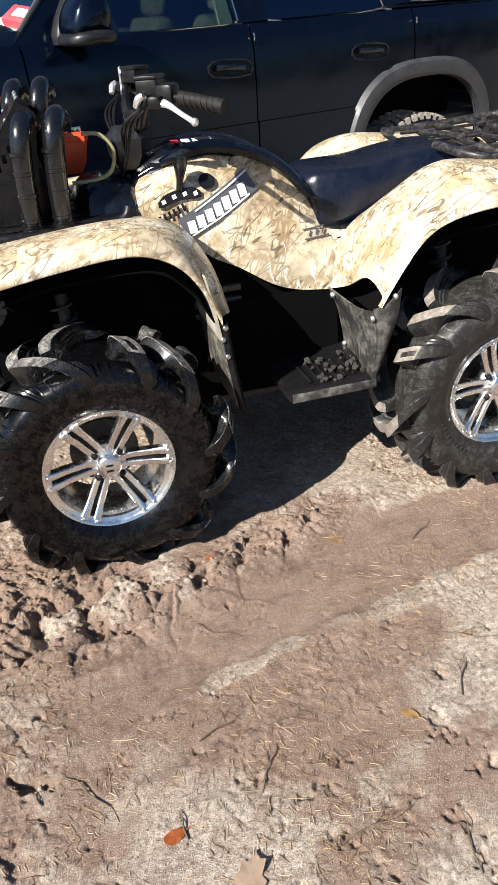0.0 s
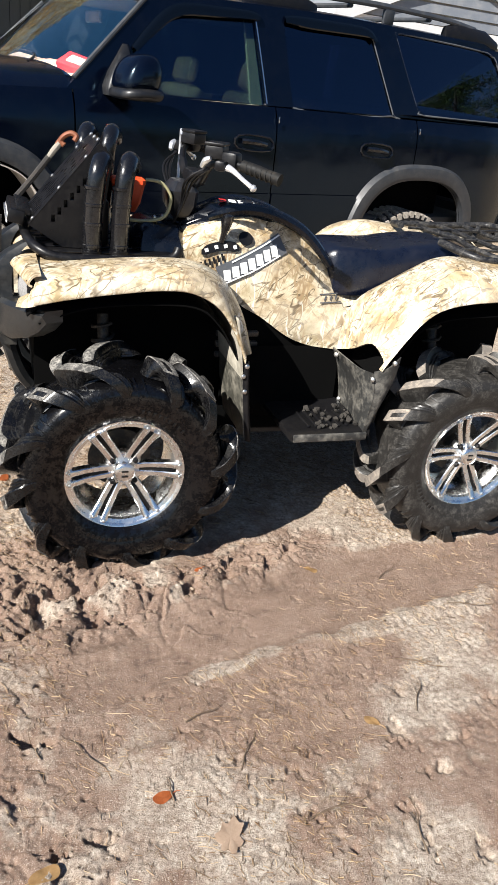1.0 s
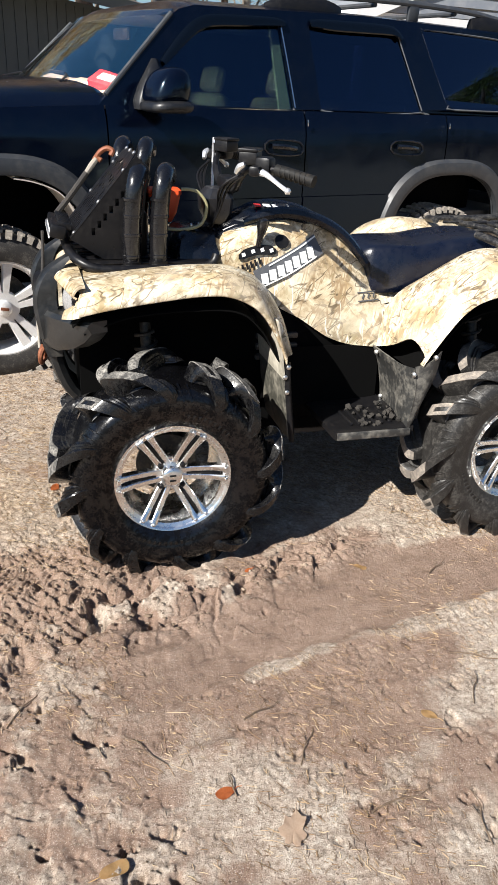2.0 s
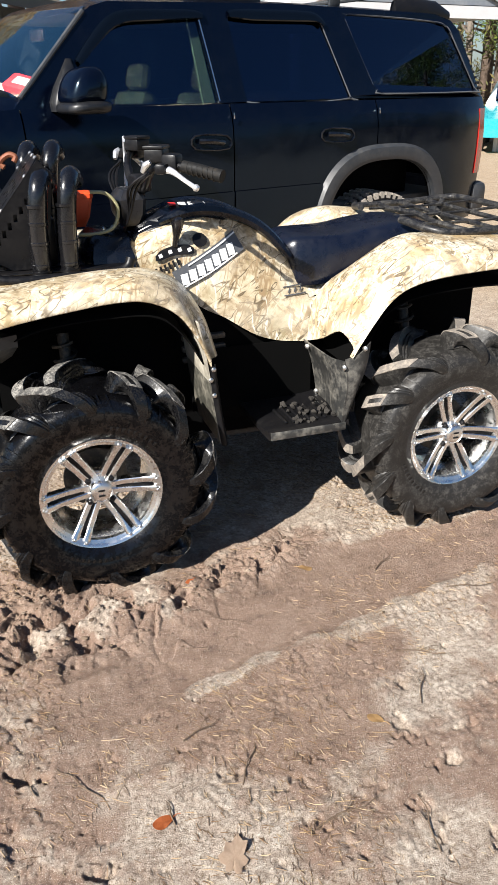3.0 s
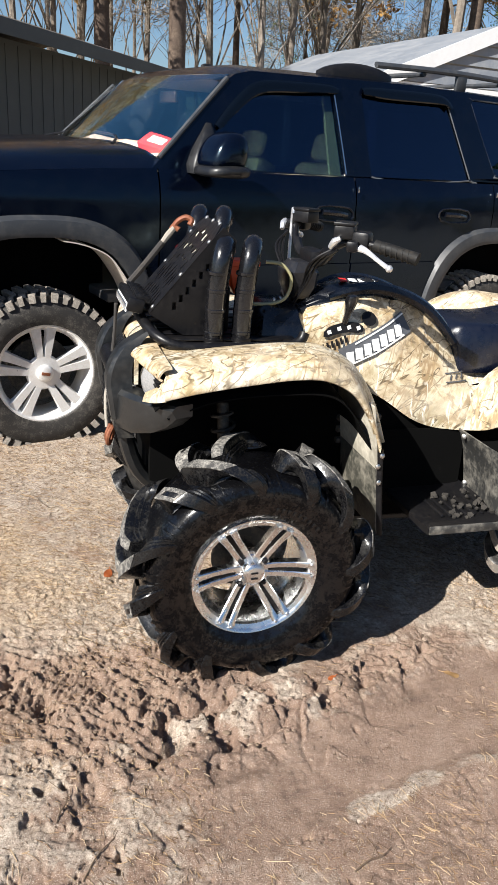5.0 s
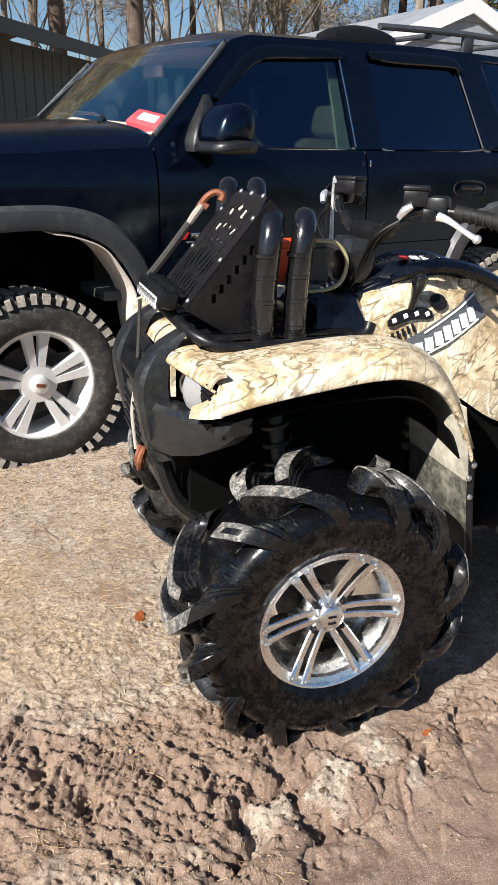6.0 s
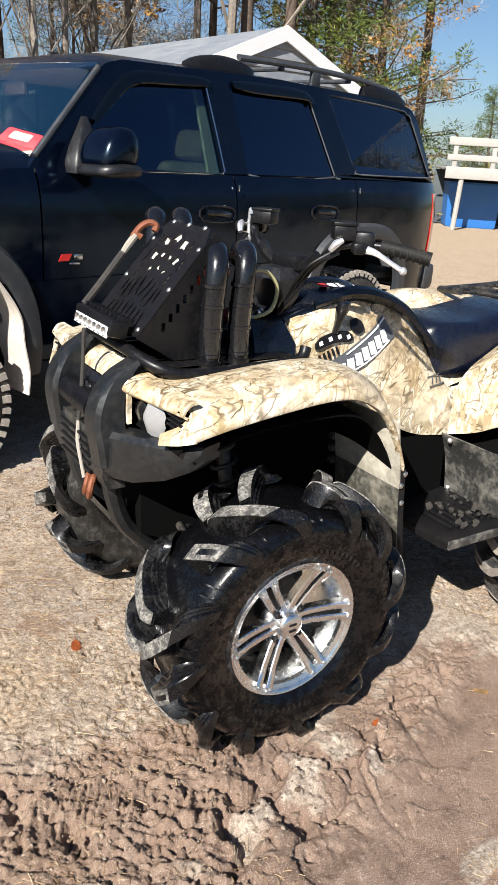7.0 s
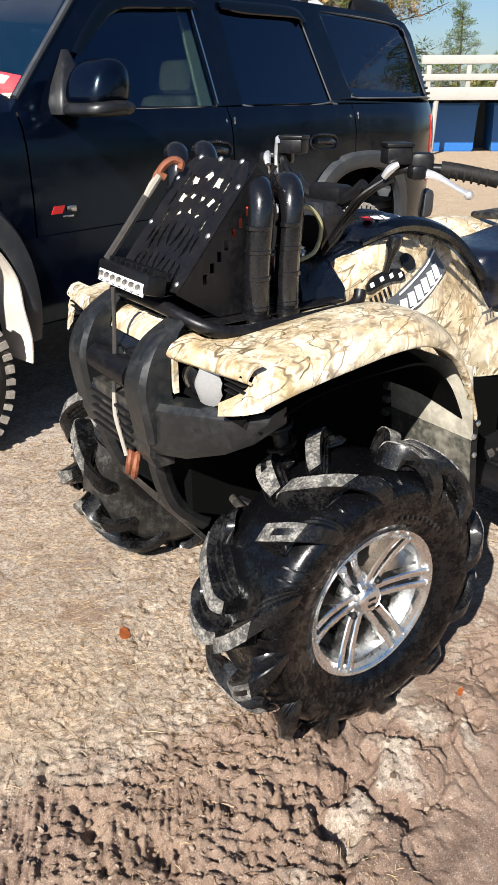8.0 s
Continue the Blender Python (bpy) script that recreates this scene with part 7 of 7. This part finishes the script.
part("crate_body", boxed((0, 0, 0.13), (0.7, 0.45, 0.26), 0.03), RED, crate)

# teal car by the carport
tx, ty = az(33.2, 18.5, -0.08, -2.66)
car = thing("small_car", pose(tx, ty, 0, 0, 0, 56), "teal and white parked car", "car")
part("body", loft(bmesh.new(), [[(x, y * w, z) for y, z in ((-1, 0.35), (-1, 0.8), (-0.94, zt), (0.94, zt), (1, 0.8), (1, 0.35))] for x, w, zt in ((-0.3, 0.75, 0.72), (0.0, 0.84, 0.85), (1.1, 0.86, 0.95), (3.4, 0.86, 0.98), (4.0, 0.8, 0.85))]), TEAL_PAINT, car, angle=30)
part("cabin", loft(bmesh.new(), [[(1.1 + a * (3.2 - 1.1), y * w, z) for a, y in ((0, -1), (1, -1), (1, 1), (0, 1))] for w, z in ((0.82, 0.93), (0.80, 1.0), (0.62, 1.42), (0.58, 1.46))]), PALE_METAL, car, angle=30)
part("windscreen", boxed((1.08, 0, 1.2), (0.02, 1.2, 0.36), 0.005, (0, 12, 0)), TINT, car)
for x in (0.65, 3.2):
    for y in (-0.8, 0.8):
        part("wheel", lathe(bmesh.new(), [(0.0, -0.09), (0.2, -0.09), (0.29, -0.07), (0.31, 0.0), (0.29, 0.07), (0.0, 0.09)], 24, (x, y, 0.31)), SUV_RUBBER, car)


# ---- pine straw, twigs, leaves, crumbs ----
def island_material(name, *stops, rough=0.85):
    m = mat(name, rough, spec=0.2)
    g = nd(m, "NewGeometry")
    into(m, "Base Color", ramp(m, g.outputs["Random Per Island"], *stops))
    return m


STRAW = island_material("pine_straw", (0.0, (0.06, 0.035, 0.02)), (0.5, (0.19, 0.115, 0.06)), (0.78, (0.33, 0.23, 0.13)), (1.0, (0.46, 0.36, 0.23)))
CRUMB = island_material("mud_crumb", (0.0, (0.08, 0.055, 0.038)), (0.5, (0.19, 0.14, 0.10)), (1.0, (0.32, 0.25, 0.19)))
TWIG_BROWN = worn("brown_twig", (0.10, 0.065, 0.04), 0.9, amount=0.5, scale=20.0)


def straw():
    r = random.Random(31)
    P = []
    while len(P) < 76000:
        x, y = r.uniform(-1.5, 2.0), r.uniform(-1.85, 1.6)
        if len(P) > 72500:
            x, y = r.uniform(-3.0, 5.0), r.uniform(1.0, 7.0)
        P.append((x, y))
    X, Y = np.array([p[0] for p in P]), np.array([p[1] for p in P])
    keep = np.array([r.random() for _ in P])
    dens = 0.46 - 0.22 * smooth(-Y, 0.9, 1.2) + 2.8 * fnoise(X, Y, 2.6, 101, 4) + 0.15 * smooth(-Y, 1.0, 1.5) + 0.5 * bell(np.hypot((X + 0.75) / 0.6, (Y - 0.2) / 0.7), 1.0) + 0.9 * smooth(Y, -0.5, 0.1) - 0.5 * np.maximum(moist_band(X, Y), chopped(X, Y))
    rows = []
    for (x, y), k, dn in zip(P, keep, dens):
        if k > dn:
            continue
        a, L, w, bend = r.uniform(0, math.pi), r.uniform(0.005, 0.024) * (1.15 if y > -0.45 else 1.0) * (2.6 if r.random() < 0.07 else 1.0), r.uniform(0.00025, 0.0006), r.uniform(-0.35, 0.35)
        rows.append((a, w, [(x + L * s * math.cos(a) - bend * L * s * s * math.sin(a), y + L * s * math.sin(a) + bend * L * s * s * math.cos(a)) for s in (-0.5, -0.17, 0.17, 0.5)]))
    Q = np.array([q[2] for q in rows])
    Zs = ground_height(Q[:, :, 0], Q[:, :, 1])
    ramp_ = np.linspace(0, 1, 4)[None, :]
    line = Zs[:, :1] * (1 - ramp_) + Zs[:, 3:] * ramp_
    Zs = line + np.maximum((Zs - line).max(axis=1, keepdims=True), 0) * 0.8 + 0.001
    verts, faces = [], []
    for (a, w, pts), z in zip(rows, Zs):
        k0 = len(verts)
        for (u, v), zz in zip(pts, z):
            verts.append((u - w * math.sin(a), v + w * math.cos(a), zz))
            verts.append((u + w * math.sin(a), v - w * math.cos(a), zz + 0.0012))
        for j in range(3):
            faces.append((k0 + 2 * j, k0 + 2 * j + 1, k0 + 2 * j + 3, k0 + 2 * j + 2))
    me = bpy.data.meshes.new("pine_straw")
    me.from_pydata(verts, [], faces)
    me.materials.append(STRAW)
    tagged(new("pine_straw", me), "dry brown pine needles scattered over the sand", "pine straw", kind="stuff")


straw()


def crumbs():
    r = random.Random(32)
    n = 17000
    X = np.array([r.uniform(-1.45, 1.9) for _ in range(n)])
    Y = np.array([r.uniform(-1.8, 0.9) for _ in range(n)])
    ch = np.maximum(clodded(X, Y), chopped(X, Y))
    Z = ground_height(X, Y)
    verts, faces = [], []
    for x, y, z, c in zip(X, Y, Z, ch):
        s = r.uniform(0.0007, 0.0020) * (1 + 1.6 * c) * (1.9 if r.random() < 0.03 + 0.08 * c else 1)
        base = [(1, 0, 0), (-1, 0, 0), (0, 1, 0), (0, -1, 0), (0, 0, 1), (0, 0, -1), (0.7, 0.7, 0.5), (-0.7, 0.7, 0.5), (-0.7, -0.7, 0.5), (0.7, -0.7, 0.5)]
        k0 = len(verts)
        sx, sy, sz = s * r.uniform(0.7, 1.5), s * r.uniform(0.7, 1.5), s * r.uniform(0.5, 1.0)
        for a, b, d in base:
            j = r.uniform(0.75, 1.2)
            verts.append((x + a * sx * j, y + b * sy * j, z + d * sz * j + 0.2 * s))
        for f_ in ((0, 6, 9), (6, 4, 9), (6, 2, 7), (6, 7, 4), (7, 1, 8), (7, 8, 4), (8, 3, 9), (8, 9, 4), (0, 2, 6), (2, 1, 7), (1, 3, 8), (3, 0, 9), (0, 5, 2), (2, 5, 1), (1, 5, 3), (3, 5, 0)):
            faces.append(tuple(k0 + q for q in f_))
    me = bpy.data.meshes.new("mud_crumbs")
    me.from_pydata(verts, [], faces)
    me.materials.append(CRUMB)
    tagged(new("mud_crumbs", me), "small crumbs of sand and mud on the ground", "mud", kind="stuff")


crumbs()


def leaf(x, y, size, turn, colour, label, lobed):
    n = 22
    rim = []
    for k in range(n):
        t = 2 * math.pi * k / n
        rr_ = 0.42 + (0.09 * math.cos(7 * t) + 0.05 * math.cos(3 * t + 1) if lobed else 0.03 * math.cos(3 * t))
        rim.append((rr_ * math.cos(t) * 1.15, rr_ * math.sin(t) * (0.62 if not lobed else 0.8)))
    bm = bmesh.new()
    c = bm.verts.new((0, 0, 0.0))
    vs = [bm.verts.new((a * size, b * size, size * (0.16 * a * a + 0.30 * b * b + 0.05 * math.sin(7 * a + 3 * b)))) for a, b in rim]
    for a, b in zip(vs, vs[1:] + vs[:1]):
        bm.faces.new((c, a, b))
    bmesh.ops.solidify(bm, geom=bm.faces[:], thickness=0.0006)
    stem = tubed([(0.45 * size, 0, 0.03 * size), (0.65 * size, 0.03 * size, 0.05 * size), (0.85 * size, 0.0, 0.02 * size)], 0.0010, 5, 2)
    tmp = bpy.data.meshes.new("stem")
    stem.to_mesh(tmp)
    bm.from_mesh(tmp)
    ob = part("fallen_leaf", bm, colour, m=pose(x, y, ground_at(x, y) + 0.004, random.uniform(-8, 8), random.uniform(-8, 8), turn))
    tagged(ob, label, "leaf", "fallen leaves")


LEAF_ORANGE = worn("orange_leaf", (0.45, 0.12, 0.03), 0.6, dust=(0.25, 0.08, 0.03), amount=0.6, scale=60.0)
LEAF_PALE = worn("pale_oak_leaf", (0.50, 0.37, 0.27), 0.7, dust=(0.35, 0.24, 0.16), amount=0.5, scale=60.0)
LEAF_TAN = worn("tan_leaf", (0.42, 0.26, 0.11), 0.7, dust=(0.25, 0.15, 0.07), amount=0.5, scale=60.0)
for x, y, s, t, c, lb, lo in ((0.026, -1.462, 0.055, 20, LEAF_ORANGE, "curled orange-brown leaf on the sand", False), (0.165, -1.585, 0.085, 70, LEAF_PALE, "pale dry oak leaf on the sand", True),
                              (0.669, -0.585, 0.05, 150, LEAF_TAN, "small tan leaf on the mud", False), (0.255, -0.592, 0.032, 30, LEAF_ORANGE, "small orange leaf beside the front tyre", False),
                              (-0.24, -1.62, 0.07, 200, LEAF_TAN, "small tan leaf on the sand", False), (-0.415, 0.10, 0.06, 80, LEAF_ORANGE, "small orange leaf beside the front tyre", False),
                              (-0.92, -0.35, 0.06, 10, LEAF_TAN, "small tan leaf on the mud", False), (0.62, -1.30, 0.05, 310, LEAF_TAN, "small tan leaf on the sand", False), (-0.95, 0.95, 0.06, 110, LEAF_TAN, "small tan leaf on the sand", False)):
    leaf(x, y, s, t, c, lb, lo)

rng = random.Random(33)
for k, (x, y, L, a) in enumerate(((0.27, -1.34, 0.16, 60), (0.05, -1.44, 0.07, 95), (0.17, -1.22, 0.12, 20), (0.86, -1.10, 0.16, -25), (0.80, -1.22, 0.14, 60), (-0.45, -1.10, 0.18, 55), (0.95, -0.62, 0.12, 35), (1.15, -0.85, 0.20, -10), (-0.15, -1.30, 0.14, 130), (0.45, -1.55, 0.18, 10), (-0.55, -0.98, 0.10, 70), (0.62, -1.62, 0.15, 80), (-0.9, 0.1, 0.2, 40), (-0.7, 0.75, 0.16, 120))):
    z = ground_at(x, y) + 0.004
    bm = tubed([(-L / 2, 0, 0), (-L * 0.1, L * 0.05, 0.003), (L * 0.2, 0.0, 0.004), (L / 2, L * 0.08, 0.002)], [0.0020, 0.0017, 0.0008], 6, 3)
    tube(bm, [(-L * 0.05, L * 0.04, 0.003), (L * 0.12, L * 0.16, 0.008), (L * 0.25, L * 0.22, 0.005)], [0.0012, 0.0006], 5, 2)
    tagged(part("twig", bm, TWIG_BROWN, m=pose(x, y, z, 0, 0, a)), "thin forked brown twig on the sand", "twig", "fallen twigs")
